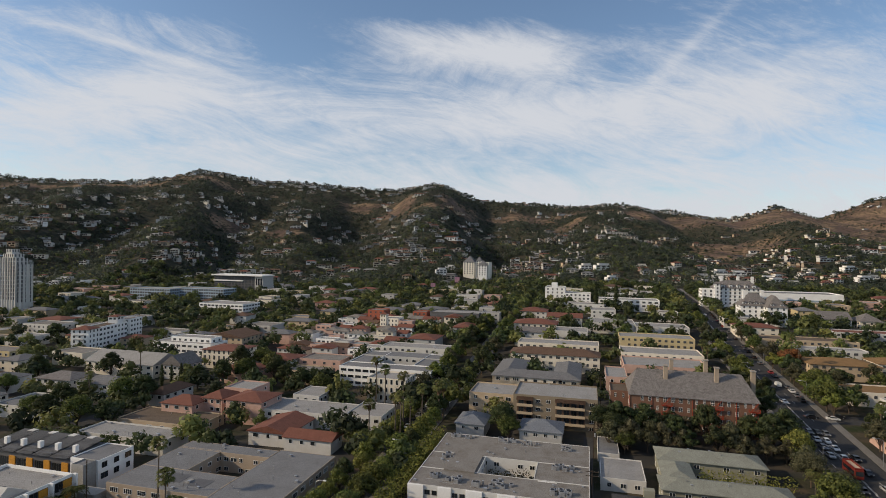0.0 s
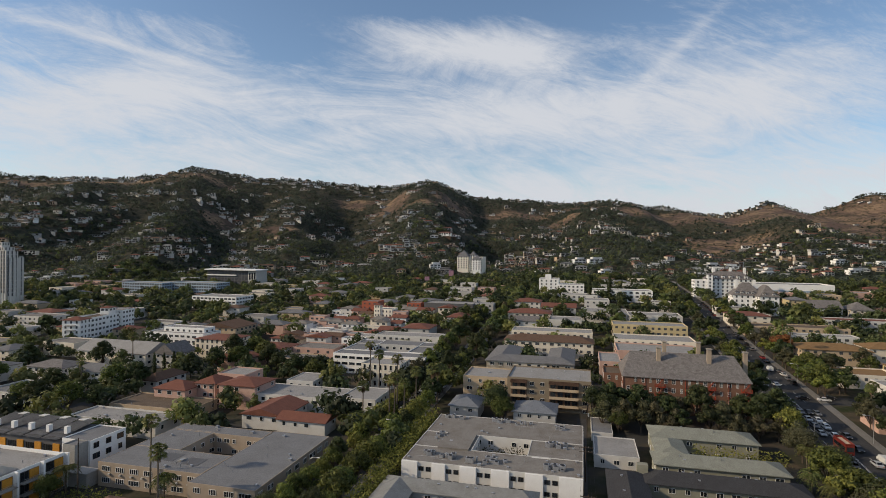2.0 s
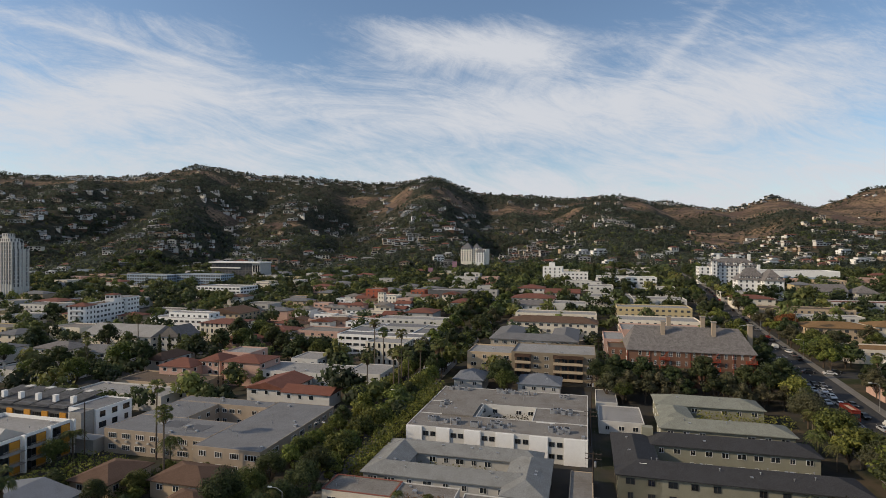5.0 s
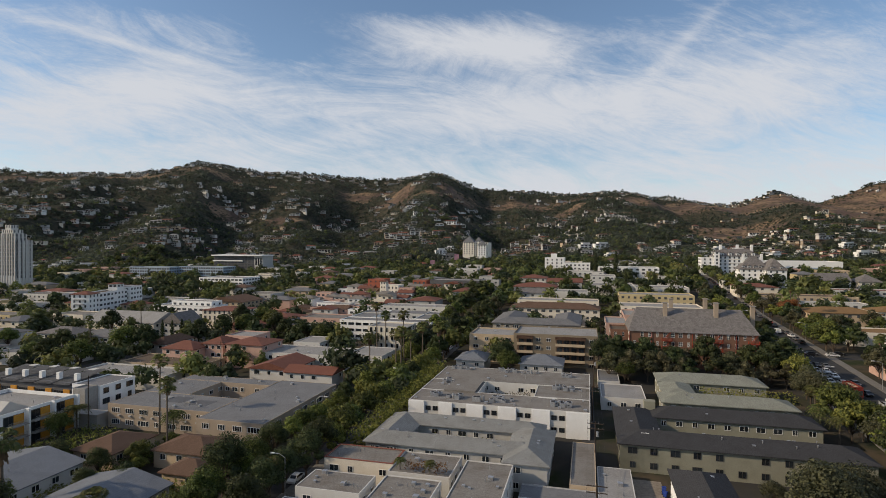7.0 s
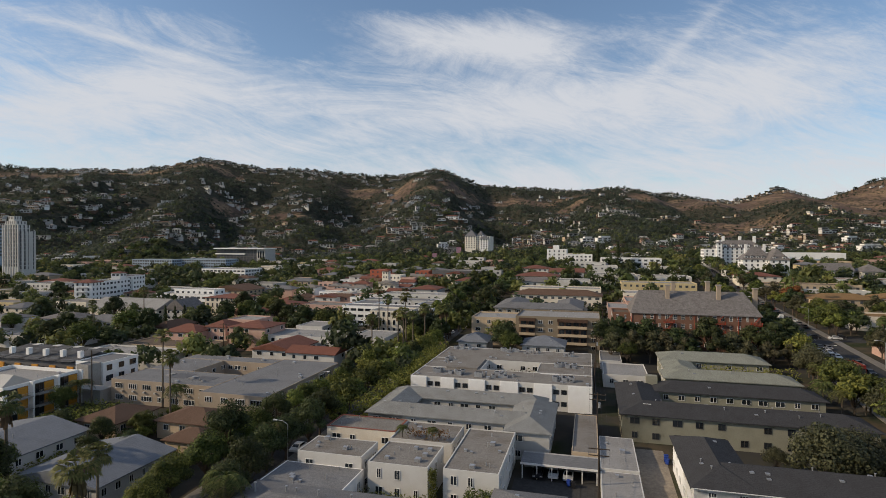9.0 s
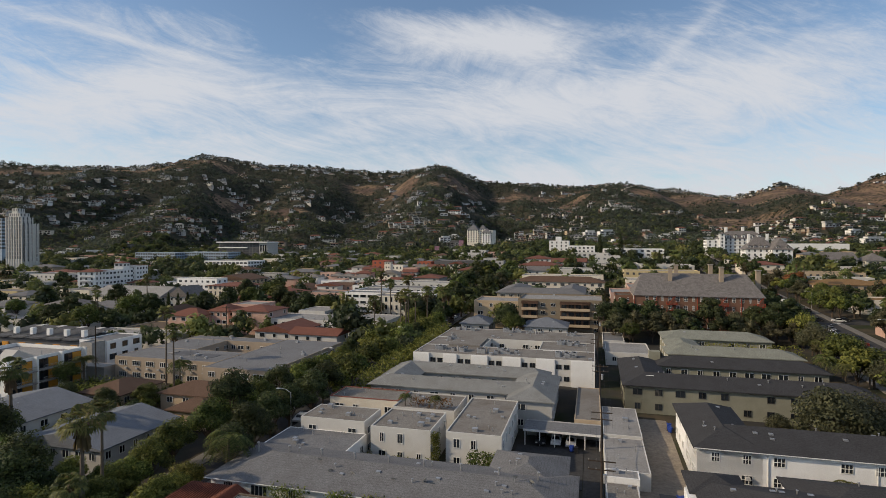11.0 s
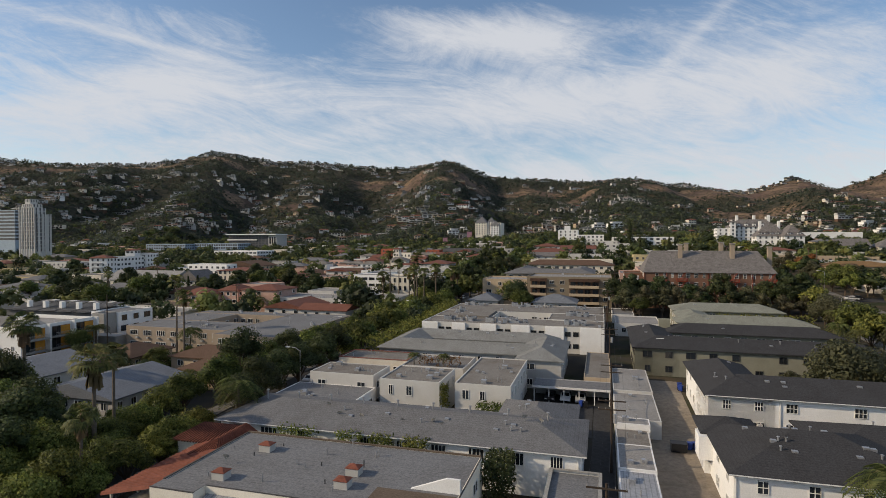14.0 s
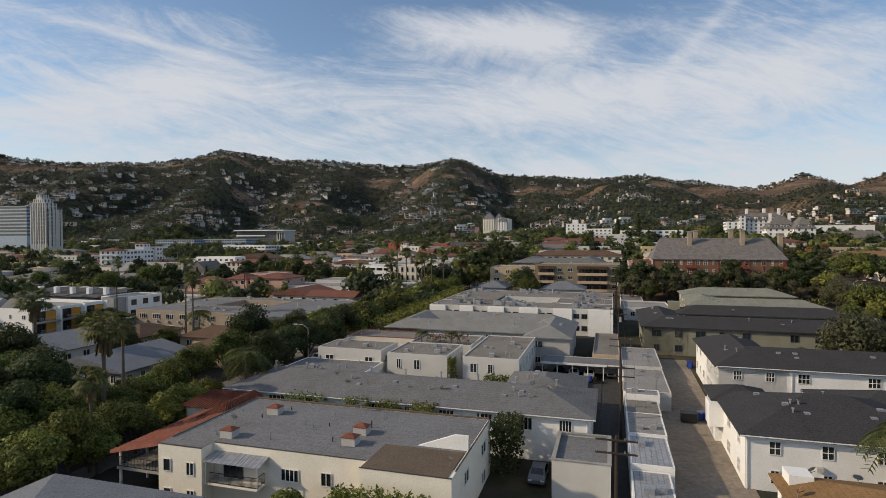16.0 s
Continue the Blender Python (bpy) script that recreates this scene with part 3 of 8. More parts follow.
def building(name, label, category, wings, near=True, seed=1, group="", turn=0.0, base=None):
    """One building: wings in street coordinates, each dict(p=(p0, p1), q=(q0, q1), z=eave or parapet height above sea, roof='flat' | 'hip' | 'p' | 'q' | 'mansard', ...)."""
    global FAR_JOIN
    rng = random.Random(seed)
    w0 = wings[0]
    FAR_JOIN = [] if not near and w0["q"][0] > 255 else None
    cp, cq = sum(w0["p"]) / 2, sum(w0["q"]) / 2
    x, y = wxy(cp, cq)
    zb = ground_z(x, y) if base is None else base
    top = thing(name, label, category, pose(x, y, zb, 0, 0, TURN + turn), group)
    ORIG[top.name] = (cp, cq, zb)
    for w in wings:
        x0, x1, y0, y1 = w["p"][0] - cp, w["p"][1] - cp, w["q"][0] - cq, w["q"][1] - cq
        RECTS.append((w["p"][0], w["p"][1], w["q"][0], w["q"][1]))
        z, wall, rf, kind = w["z"] - zb, w.get("wall", WHITE), w.get("mat", GRAVEL), w.get("roof", "flat")
        low = -2.0
        bw, br = bmesh.new(), bmesh.new()
        if kind == "flat":
            par = w.get("par", 0.5)
            ring(bw, x0, x1, y0, y1, 0.18, low, z)
            box(br, x0 + 0.18, x1 - 0.18, y0 + 0.18, y1 - 0.18, z - par - 0.25, z - par)
            if w.get("cope"):
                bc = bmesh.new()
                ring(bc, x0 - 0.06, x1 + 0.06, y0 - 0.06, y1 + 0.06, 0.40, z + 0.003, z + 0.09)
                part("coping", bc, w["cope"], top)
        else:
            box(bw, x0, x1, y0, y1, low, z - 0.02)
            if kind == "mansard":
                mansard(br, x0, x1, y0, y1, z, w.get("rise", 4), w.get("inset", 4), w.get("over", 0.4))
            else:
                hip_roof(br, x0, x1, y0, y1, z, w.get("rise", 1.8), w.get("over", 0.6), "" if kind == "hip" else kind, ends=w.get("ends"))
        part("wall", bw, wall, top)
        part("roof", br, rf, top)
        st = w.get("storeys", max(1, int(round((z - 0.3) / 3.0))))
        step = w.get("step", 3.4)
        ww, hh = w.get("win", (1.5, 1.25))
        wx = wxy(sum(w["p"]) / 2, sum(w["q"]) / 2)[0]
        for side in w.get("sides", "SWE" if near else ("SE" if wx < -20 else "SW")):
            ln = (x1 - x0) if side in "SN" else (y1 - y0)
            n = max(1, int(ln / step))
            for k in range(st):
                zz = z - (w.get("drop", 2.0) if kind != "flat" else w.get("drop", 2.5)) - k * w.get("rise_step", 2.95)
                if zz < 0.3:
                    break
                window_row(top, rng, x0, x1, y0, y1, side, zz, n, ww, hh, near, w.get("cols", 2), w.get("rows", 1), w.get("frame"), w.get("skip", 0.12))
        if kind == "flat" and w.get("vents", 0):
            for k in range(w["vents"]):
                vx, vy = rng.uniform(x0 + 1, x1 - 1), rng.uniform(y0 + 1, y1 - 1)
                bv = bmesh.new()
                if rng.random() < 0.55:
                    rod(bv, (vx, vy, z - par), (vx, vy, z - par + rng.uniform(0.4, 0.9)), 0.09, 6)
                    part("vent_pipe", bv, METAL, top)
                else:
                    s = rng.uniform(0.25, 0.5)
                    box(bv, vx - s, vx + s, vy - s, vy + s, z - par, z - par + s * 1.2)
                    part("roof_vent", bv, METAL, top)
        elif w.get("vents", 0):
            for k in range(w["vents"]):
                f, side = rng.uniform(0.15, 0.85), rng.choice((0.25, 0.35, 0.7))
                if (x1 - x0) >= (y1 - y0):
                    vx, vy = x0 + (x1 - x0) * f, y0 + (y1 - y0) * side
                    zz = z + w.get("rise", 1.8) * min(side, 1 - side) * 2 - 0.1
                    zz = min(zz, z + w.get("rise", 1.8) * min(vx - x0, x1 - vx) / ((y1 - y0) / 2))
                else:
                    vx, vy = x0 + (x1 - x0) * side, y0 + (y1 - y0) * f
                    zz = z + w.get("rise", 1.8) * min(side, 1 - side) * 2 - 0.1
                    zz = min(zz, z + w.get("rise", 1.8) * min(vy - y0, y1 - vy) / ((x1 - x0) / 2))
                bv = bmesh.new()
                if rng.random() < 0.5:
                    rod(bv, (vx, vy, zz - 0.2), (vx, vy, zz + 0.6), 0.09, 6)
                    rod(bv, (vx, vy, zz + 0.6), (vx, vy, zz + 0.68), 0.16, 6)
                    part("vent_pipe", bv, METAL, top)
                else:
                    box(bv, vx - 0.3, vx + 0.3, vy - 0.25, vy + 0.25, zz - 0.2, zz + 0.3)
                    part("roof_vent", bv, METAL, top)
    if FAR_JOIN:
        bj = bmesh.new()
        for m, w_, h_ in FAR_JOIN:
            vs = box(bj, -w_ / 2, w_ / 2, -0.08, 0.05, 0, h_)
            for v in vs:
                v.co = m @ v.co
        tagged(part("window_panes", bj, FARGLASS, top), kind="stuff")
    FAR_JOIN = None
    return top


def ac_unit_master():
    top = thing("air_conditioner", "grey rooftop air conditioner on a flat roof", "air conditioner", pose(0, 0, -60), "rooftop air conditioners")
    b = bmesh.new()
    box(b, -0.45, 0.45, -0.4, 0.4, 0.12, 0.85)
    bmesh.ops.bevel(b, geom=list(b.edges), offset=0.03, segments=1)
    part("case", b, METAL, top)
    b = bmesh.new()
    rod(b, (0, 0, 0.84), (0, 0, 0.9), 0.32, 12)
    part("fan_grille", b, IRON, top)
    b = bmesh.new()
    box(b, -0.5, -0.35, -0.45, 0.45, 0, 0.12)
    box(b, 0.35, 0.5, -0.45, 0.45, 0, 0.12)
    part("rail", b, WOOD, top)
    return top


def dish_master():
    top = thing("satellite_dish", "small pale satellite dish on a roof mast", "satellite dish", pose(0, 0, -60), "satellite dishes")
    b = bmesh.new()
    rod(b, (0, 0, 0), (0, 0, 0.7), 0.035, 6)
    part("mast", b, METAL, top)
    b = bmesh.new()
    rings = []
    for r, d in ((0.02, 0.0), (0.2, 0.03), (0.36, 0.11)):
        rings.append([b.verts.new((r * math.cos(k * math.tau / 12), -0.8 * d - 0.6 * r * math.sin(k * math.tau / 12), 0.8 + 0.6 * d + 0.8 * r * math.sin(k * math.tau / 12))) for k in range(12)])
    for i in range(2):
        for k in range(12):
            b.faces.new((rings[i][k], rings[i][(k + 1) % 12], rings[i + 1][(k + 1) % 12], rings[i + 1][k]))
    bmesh.ops.solidify(b, geom=list(b.faces), thickness=0.02)
    part("reflector", b, GREYWALL, top)
    b = bmesh.new()
    rod(b, (0, -0.02, 0.5), (0, -0.45, 0.85), 0.02, 5)
    part("feed_arm", b, IRON, top)
    return top


AC, DISH = ac_unit_master(), dish_master()
USED = set()


def place(master, m):
    """The master itself the first time, then copies."""
    if master not in USED:
        USED.add(master)
        master.matrix_basis = m @ Matrix.Diagonal((*master.scale, 1))
        return master
    return copy_thing(master, m)


def put_pq(master, p, q, z=None, rz=0.0, sink=0.0):
    x, y = wxy(p, q)
    return place(master, pose(x, y, (ground_z(x, y) if z is None else z) - sink, 0, 0, TURN + rz))


def ribbon(name, label, mat, p0, p1, q0, q1, dz, depth=0.3, step=8.0, kind="structure", category="road", skew=0.0):
    """A strip laid on the ground in street coordinates, with thickness."""
    b = bmesh.new()
    ps = list(np.linspace(p0, p1, max(2, int((p1 - p0) / step) + 1)))
    qs = list(np.linspace(q0, q1, max(2, int((q1 - q0) / step) + 1)))
    rows = [[b.verts.new((*wxy(p + skew * (q - 190), q), gpq(p + skew * (q - 190), q) + dz)) for p in ps] for q in qs]
    for j in range(len(qs) - 1):
        for i in range(len(ps) - 1):
            b.faces.new((rows[j][i], rows[j][i + 1], rows[j + 1][i + 1], rows[j + 1][i]))
    edge = [rows[0][i] for i in range(len(ps))] + [rows[j][-1] for j in range(1, len(qs))] + [rows[-1][i] for i in range(len(ps) - 2, -1, -1)] + [rows[j][0] for j in range(len(qs) - 2, 0, -1)]
    low = [b.verts.new(v.co - Vector((0, 0, depth))) for v in edge]
    for k in range(len(edge)):
        j = (k + 1) % len(edge)
        b.faces.new((edge[j], edge[k], low[k], low[j]))
    me = bpy.data.meshes.new(name)
    b.normal_update()
    b.to_mesh(me)
    b.free()
    me.materials.append(mat)
    return tagged(new(name, me), label, category, kind=kind)


def lp(top, p, q, z):
    """Street coordinates to a building's own."""
    cp, cq, zb = ORIG[top.name]
    return p - cp, q - cq, z - zb


def pbox(name, mat, top, p0, p1, q0, q1, z0, z1, label="", bevel=0.0):
    a, b = lp(top, p0, q0, z0), lp(top, p1, q1, z1)
    bm = bmesh.new()
    box(bm, a[0], b[0], a[1], b[1], a[2], b[2])
    if bevel:
        bmesh.ops.bevel(bm, geom=list(bm.edges), offset=bevel, segments=1)
    return part(name, bm, mat, top, label)


def pwin(top, p, q, z, side, w, h, cols=2, rows=1, frame_mat=None, near=True, glass=None):
    add_window(top, *lp(top, p, q, z), side, w, h, cols, rows, near, frame_mat, glass)


def tile_plane(bm, a, b, c, d, pitch=0.42, amp=0.13):
    """Rows of barrel tiles on a slope: a-b is the eave, d-c the upper edge (c may meet d)."""
    a, b, c, d = (Vector(v) for v in (a, b, c, d))
    n = 3 * max(2, int((b - a).length / pitch))
    nrm = (b - a).cross(d - a).normalized()
    if nrm.z < 0:
        nrm = -nrm
    rows = []
    m = 6
    for i in range(n + 1):
        f = i / n
        o = nrm * (amp if i % 3 else -amp * 0.6)
        rows.append([bm.verts.new(a.lerp(b, f).lerp(d.lerp(c, f), j / m) + o * (1 if j < m else 0.4)) for j in range(m + 1)])
    for i in range(n):
        for j in range(m):
            bm.faces.new((rows[i][j], rows[i + 1][j], rows[i + 1][j + 1], rows[i][j + 1])).material_index = 1 if i % 3 == 2 else 0


def railing(name, mat, top, p0, p1, q0, q1, z, h=1.0, gap=0.18, label=""):
    """A rail with bars along one straight side."""
    bm = bmesh.new()
    a, b = Vector(lp(top, p0, q0, z)), Vector(lp(top, p1, q1, z))
    n = max(2, int((b - a).length / gap))
    up = Vector((0, 0, h))
    rod(bm, a + up, b + up, 0.035, 4)
    rod(bm, a + up * 0.08, b + up * 0.08, 0.03, 4)
    for i in range(n + 1):
        c = a.lerp(b, i / n)
        rod(bm, c, c + up, 0.018, 3)
    return part(name, bm, mat, top, label)


def tube(bm, pts, r, n=4):
    """One joined tube along a chain of points."""
    rings = []
    for i, c in enumerate(pts):
        d = (Vector(pts[min(i + 1, len(pts) - 1)]) - Vector(pts[max(i - 1, 0)])).normalized()
        s = d.orthogonal().normalized()
        t = d.cross(s)
        rings.append([bm.verts.new(Vector(c) + (s * math.cos(k * math.tau / n) + t * math.sin(k * math.tau / n)) * r) for k in range(n)])
    for a, b in zip(rings, rings[1:]):
        for k in range(n):
            j = (k + 1) % n
            bm.faces.new((a[k], a[j], b[j], b[k]))
    bm.faces.new(rings[-1])
    bm.faces.new(rings[0][::-1])

# ---- trees ----
LEAF_NORMALS = {}


def leaf_cards(bm, rng, centre, radii, n, size, inner=0.35, lean=0.25, mi=0):
    """Leaf clumps spread through the outer part of an uneven crown lobe; each is a small bent leaf that faces outwards."""
    c = Vector(centre)
    facing = LEAF_NORMALS.setdefault(id(bm), [])
    for _ in range(n):
        d = Vector((rng.gauss(0, 1), rng.gauss(0, 1), rng.gauss(0, 1))).normalized()
        r = inner + (1 - inner) * rng.random() ** 0.6
        o = c + Vector((d.x * radii[0], d.y * radii[1], d.z * radii[2])) * r
        nrm = (d + Vector((rng.uniform(-1, 1), rng.uniform(-1, 1), rng.uniform(-0.4, 1.1))) * 0.75).normalized()
        a = nrm.orthogonal().normalized()
        a = (Matrix.Rotation(rng.uniform(0, 6.28), 3, nrm) @ a)
        b2 = nrm.cross(a)
        s = size * rng.uniform(0.55, 1.3)
        v = [bm.verts.new(o + a * s * 0.75), bm.verts.new(o - a * s * 0.35 + b2 * s * 0.42 - nrm * s * lean), bm.verts.new(o - a * s * 0.35 - b2 * s * 0.42)]
        bm.faces.new(v).material_index = mi
        facing.extend([tuple((d * 0.55 + nrm * 0.6).normalized())] * 3)


def leaf_mesh(name, bm, mat):
    """A mesh of leaves whose shading follows the round of their lobes."""
    facing = LEAF_NORMALS.pop(id(bm), None)
    me = bpy.data.meshes.new(name)
    bm.to_mesh(me)
    bm.free()
    me.materials.append(mat)
    if facing and len(facing) == len(me.vertices):
        me.polygons.foreach_set("use_smooth", [True] * len(me.polygons))
        me.normals_split_custom_set_from_vertices(facing)
    return me


def clump_mesh(name, label, mat, lobes, cards, seed, inner=0.6):
    """Woods past counting as one mesh of small leaves. lobes: rows of x, y, z, radius, half height, leaf size, tone."""
    r = np.random.default_rng(seed)
    L = np.array(lobes, dtype=float)
    n = len(L)

    def unit(v):
        return v / np.maximum(np.linalg.norm(v, axis=-1, keepdims=True), 1e-6)

    d = unit(r.normal(size=(n, cards, 3)))
    radii = np.stack([L[:, 3], L[:, 3], L[:, 4]], axis=1)[:, None, :]
    o = L[:, None, :3] + d * radii * r.uniform(inner, 1.0, (n, cards, 1))
    nn = unit(d + 0.6 * r.uniform(-1, 1, (n, cards, 3)) + np.array((0, 0, 0.2)))
    a = unit(np.cross(nn, r.normal(size=(n, cards, 3))))
    b = np.cross(nn, a)
    s = L[:, None, 5:6] * r.uniform(0.6, 1.35, (n, cards, 1))
    P = np.stack([o + a * s, o + (-0.5 * a + 0.8 * b) * s - 0.25 * nn * s, o + (-0.5 * a - 0.8 * b) * s], axis=2).reshape(-1, 3)
    N = np.repeat(unit(d * 0.75 + nn * 0.45 + np.array((0, 0, 0.1))).reshape(-1, 3), 3, axis=0)
    k = len(P) // 3
    me = bpy.data.meshes.new(name)
    me.vertices.add(len(P))
    me.vertices.foreach_set("co", P.astype(np.float32).ravel())
    me.loops.add(len(P))
    me.loops.foreach_set("vertex_index", np.arange(len(P), dtype=np.int32))
    me.polygons.add(k)
    me.polygons.foreach_set("loop_start", np.arange(0, len(P), 3, dtype=np.int32))
    me.polygons.foreach_set("use_smooth", np.ones(k, dtype=bool))
    me.update(calc_edges=True)
    me.attributes.new("tone", "FLOAT", "POINT").data.foreach_set("value", np.repeat(L[:, 6], cards * 3).astype(np.float32))
    me.normals_split_custom_set_from_vertices(N)
    me.materials.append(mat)
    return tagged(new(name, me), label, "trees", kind="stuff")


def broad_tree(seed, height, spread, cards, size, mat, label, lobes=9, trunk_h=0.3, name="tree", z=-80, flat=0.75):
    rng = random.Random(seed)
    top = thing(name, label, "tree", pose(0, 0, z))
    b = bmesh.new()
    th = height * trunk_h
    r = 0.022 * height + 0.06
    rod(b, (0, 0, -0.6), (0.05, 0.02, th), r, 7, r * 0.75)
    crown = bmesh.new()
    for k in range(lobes):
        a = k * 2.4 + rng.uniform(-0.4, 0.4)
        f = math.sqrt((k + 0.5) / lobes)
        rad = spread * 0.62 * f
        hz = th + (height - th) * (0.78 - 0.42 * f * f + rng.uniform(-0.10, 0.12))
        c = (rad * math.cos(a), rad * math.sin(a), hz)
        rod(b, (0.05, 0.02, th * 0.9), (c[0] * 0.8, c[1] * 0.8, hz - 0.3), r * 0.45, 5, r * 0.12)
        lr = spread * rng.uniform(0.20, 0.44)
        leaf_cards(crown, rng, c, (lr, lr * rng.uniform(0.8, 1.1), lr * flat), cards // lobes, size)
    part("trunk", b, BARK, top)
    piece("crown", leaf_mesh("crown", crown, mat), top)
    return top


def fan_palm(seed, height, blades, label, skirt=1.2, z=-80):
    """A tall fan palm: slim trunk, a head of split fans, and a skirt of dead fronds."""
    rng = random.Random(seed)
    top = thing("palm_tree", label, "palm tree", pose(0, 0, z))
    b = bmesh.new()
    lean = (rng.uniform(-0.3, 0.3), rng.uniform(-0.3, 0.3))
    pts = [(lean[0] * k / 5, lean[1] * k / 5, -0.5 + (height + 0.5) * k / 5) for k in range(6)]
    for k in range(5):
        rod(b, pts[k], pts[k + 1], 0.30 - 0.025 * k, 8, 0.275 - 0.025 * k)
    part("trunk", b, PALMBARK, top)
    head = bmesh.new()
    tip = Vector(pts[-1])
    for k in range(blades):
        a, e = rng.uniform(0, 6.28), math.asin(rng.uniform(-0.55, 0.98))
        d = Vector((math.cos(a) * math.cos(e), math.sin(a) * math.cos(e), math.sin(e)))
        side = d.cross(Vector((0, 0, 1))).normalized()
        stem, ln = tip + d * 1.45, rng.uniform(1.1, 1.6)
        up = side.cross(d)
        rod(head, tip, stem, 0.03, 3)
        for j in range(9):
            th = (j - 4) * 0.27
            f = d * math.cos(th) + side * math.sin(th)
            w = side * math.cos(th) * 0.13 - d * math.sin(th) * 0.13
            endp = stem + f * ln - Vector((0, 0, 0.45 * ln))
            quad(head, (stem - w * 0.5 + up * 0.02, stem + f * ln * 0.6 - w, endp, stem + f * ln * 0.6 + w))
    part("crown", head, LEAFPALM, top)
    sk = bmesh.new()
    for k in range(int(26 * skirt)):
        a = rng.uniform(0, 6.28)
        o = tip + Vector((math.cos(a) * 0.3, math.sin(a) * 0.3, -0.2))
        e = tip + Vector((math.cos(a) * rng.uniform(0.6, 1.0), math.sin(a) * rng.uniform(0.6, 1.0), -rng.uniform(0.9, 1.3 + skirt)))
        s = Vector((-math.sin(a), math.cos(a), 0)) * 0.22
        quad(sk, (o - s * 0.4, e - s, e + s, o + s * 0.4))
    part("dead_fronds", sk, THATCH, top)
    return top


def feather_palm(seed, height, label, fronds=22, length=3.6, z=-80):
    rng = random.Random(seed)
    top = thing("palm_tree", label, "palm tree", pose(0, 0, z))
    b = bmesh.new()
    rod(b, (0, 0, -0.5), (0.1, 0, height * 0.5), 0.24, 8, 0.2)
    rod(b, (0.1, 0, height * 0.5), (0.05, 0.1, height), 0.2, 8, 0.16)
    part("trunk", b, PALMBARK, top)
    head = bmesh.new()
    tip = Vector((0.05, 0.1, height))
    for k in range(fronds):
        a, rise = k * 2.39996, rng.uniform(0.15, 1.35)
        out = Vector((math.cos(a), math.sin(a), 0))
        side = Vector((-math.sin(a), math.cos(a), 0))
        prev = tip
        for j in range(1, 8):
            f = j / 7
            pt = tip + out * length * f * (0.55 + 0.45 * math.cos(rise * 0.6)) + Vector((0, 0, length * (rise * 0.75 * f - 1.05 * f * f)))
            ln = length * 0.29 * (1 - 0.55 * abs(f - 0.4))
            for sgn in (-1, 1):
                for h in (0, 0.33, 0.66):
                    o = prev.lerp(pt, h)
                    quad(head, (o, o + side * sgn * ln * 0.5 + out * 0.12 - Vector((0, 0, 0.08)), o + side * sgn * ln + out * 0.3 - Vector((0, 0, 0.4 * ln)), o + out * 0.16))
            rod(head, prev, pt, 0.035, 3)
            prev = pt
    part("crown", head, LEAFPALM, top)
    return top


def cypress(seed, height, label, z=-80):
    rng = random.Random(seed)
    top = thing("cypress_tree", label, "tree", pose(0, 0, z))
    b = bmesh.new()
    rod(b, (0, 0, -0.5), (0, 0, height * 0.8), 0.18, 6, 0.05)
    part("trunk", b, BARK, top)
    c = bmesh.new()
    for k in range(8):
        f = k / 7
        r = 1.1 * math.sin(math.pi * (0.18 + 0.72 * f)) + 0.15
        leaf_cards(c, rng, (0, 0, height * (0.1 + 0.82 * f)), (r, r, height * 0.11), 150, 0.42)
    piece("crown", leaf_mesh("crown", c, LEAFDARK), top)
    return top


def hedge(name, label, p0, p1, q0, q1, h, mat, n, size=0.35, z=None, seed=5):
    rng = random.Random(seed)
    b = bmesh.new()
    for _ in range(n):
        p, q = rng.uniform(p0, p1), rng.uniform(q0, q1)
        x, y = wxy(p, q)
        zz = ground_z(x, y) if z is None else z
        t = rng.random() ** 0.6
        leaf_cards(b, rng, (x, y, zz + h * t), (0.35, 0.35, 0.3), 2, size * 0.85)
    return tagged(new(name, leaf_mesh(name, b, mat)), label, "plants", kind="stuff")


NEAR_TREES = [broad_tree(11, 11, 6.2, 7800, 0.34, LEAF, "full green ficus tree beside the street", 21, 0.2),
              broad_tree(12, 9, 5.2, 6800, 0.32, LEAF2, "bright green leafy street tree", 18, 0.2),
              broad_tree(13, 12, 5.8, 7400, 0.34, LEAFDARK, "dense dark green tree", 20, 0.2),
              broad_tree(14, 7, 4.0, 5200, 0.28, LEAF2, "rounded yellow-green garden tree", 14, 0.2),
              broad_tree(15, 10.5, 6.2, 7400, 0.34, LEAFOLIVE, "spreading olive-green tree beside apartments", 20, 0.2)]
STREET_TREES = [broad_tree(16, 11, 6.0, 2900, 0.56, LEAF, "full green ficus tree along the street", 19, 0.2),
                broad_tree(17, 10, 5.6, 2800, 0.54, LEAF2, "bright green ficus tree along the street", 17, 0.2),
                broad_tree(18, 12, 5.8, 2800, 0.56, LEAFDARK, "dense dark green tree along the street", 18, 0.2)]
MID_TREES = [broad_tree(21, 10, 5.4, 2200, 0.56, LEAF, "green street tree in a far block", 11, 0.2),
             broad_tree(22, 12, 5.4, 2200, 0.58, LEAFDARK, "dark green tree in a far block", 11, 0.2),
             broad_tree(23, 9, 4.8, 1900, 0.54, LEAFOLIVE, "olive green tree among houses", 10, 0.2),
             broad_tree(24, 9, 4.8, 1900, 0.54, LEAF2, "bright green tree among houses", 10, 0.2)]
RUST = broad_tree(31, 11, 6.0, 4600, 0.46, LEAFRUST, "rust-brown autumn tree beside the road", 9)
FANS = [fan_palm(41, 17, 42, "tall fan palm with a skirt of dead fronds"), fan_palm(42, 13, 42, "fan palm with a shaggy brown skirt", 2.0), fan_palm(43, 21, 36, "very tall slim fan palm", 0.8)]
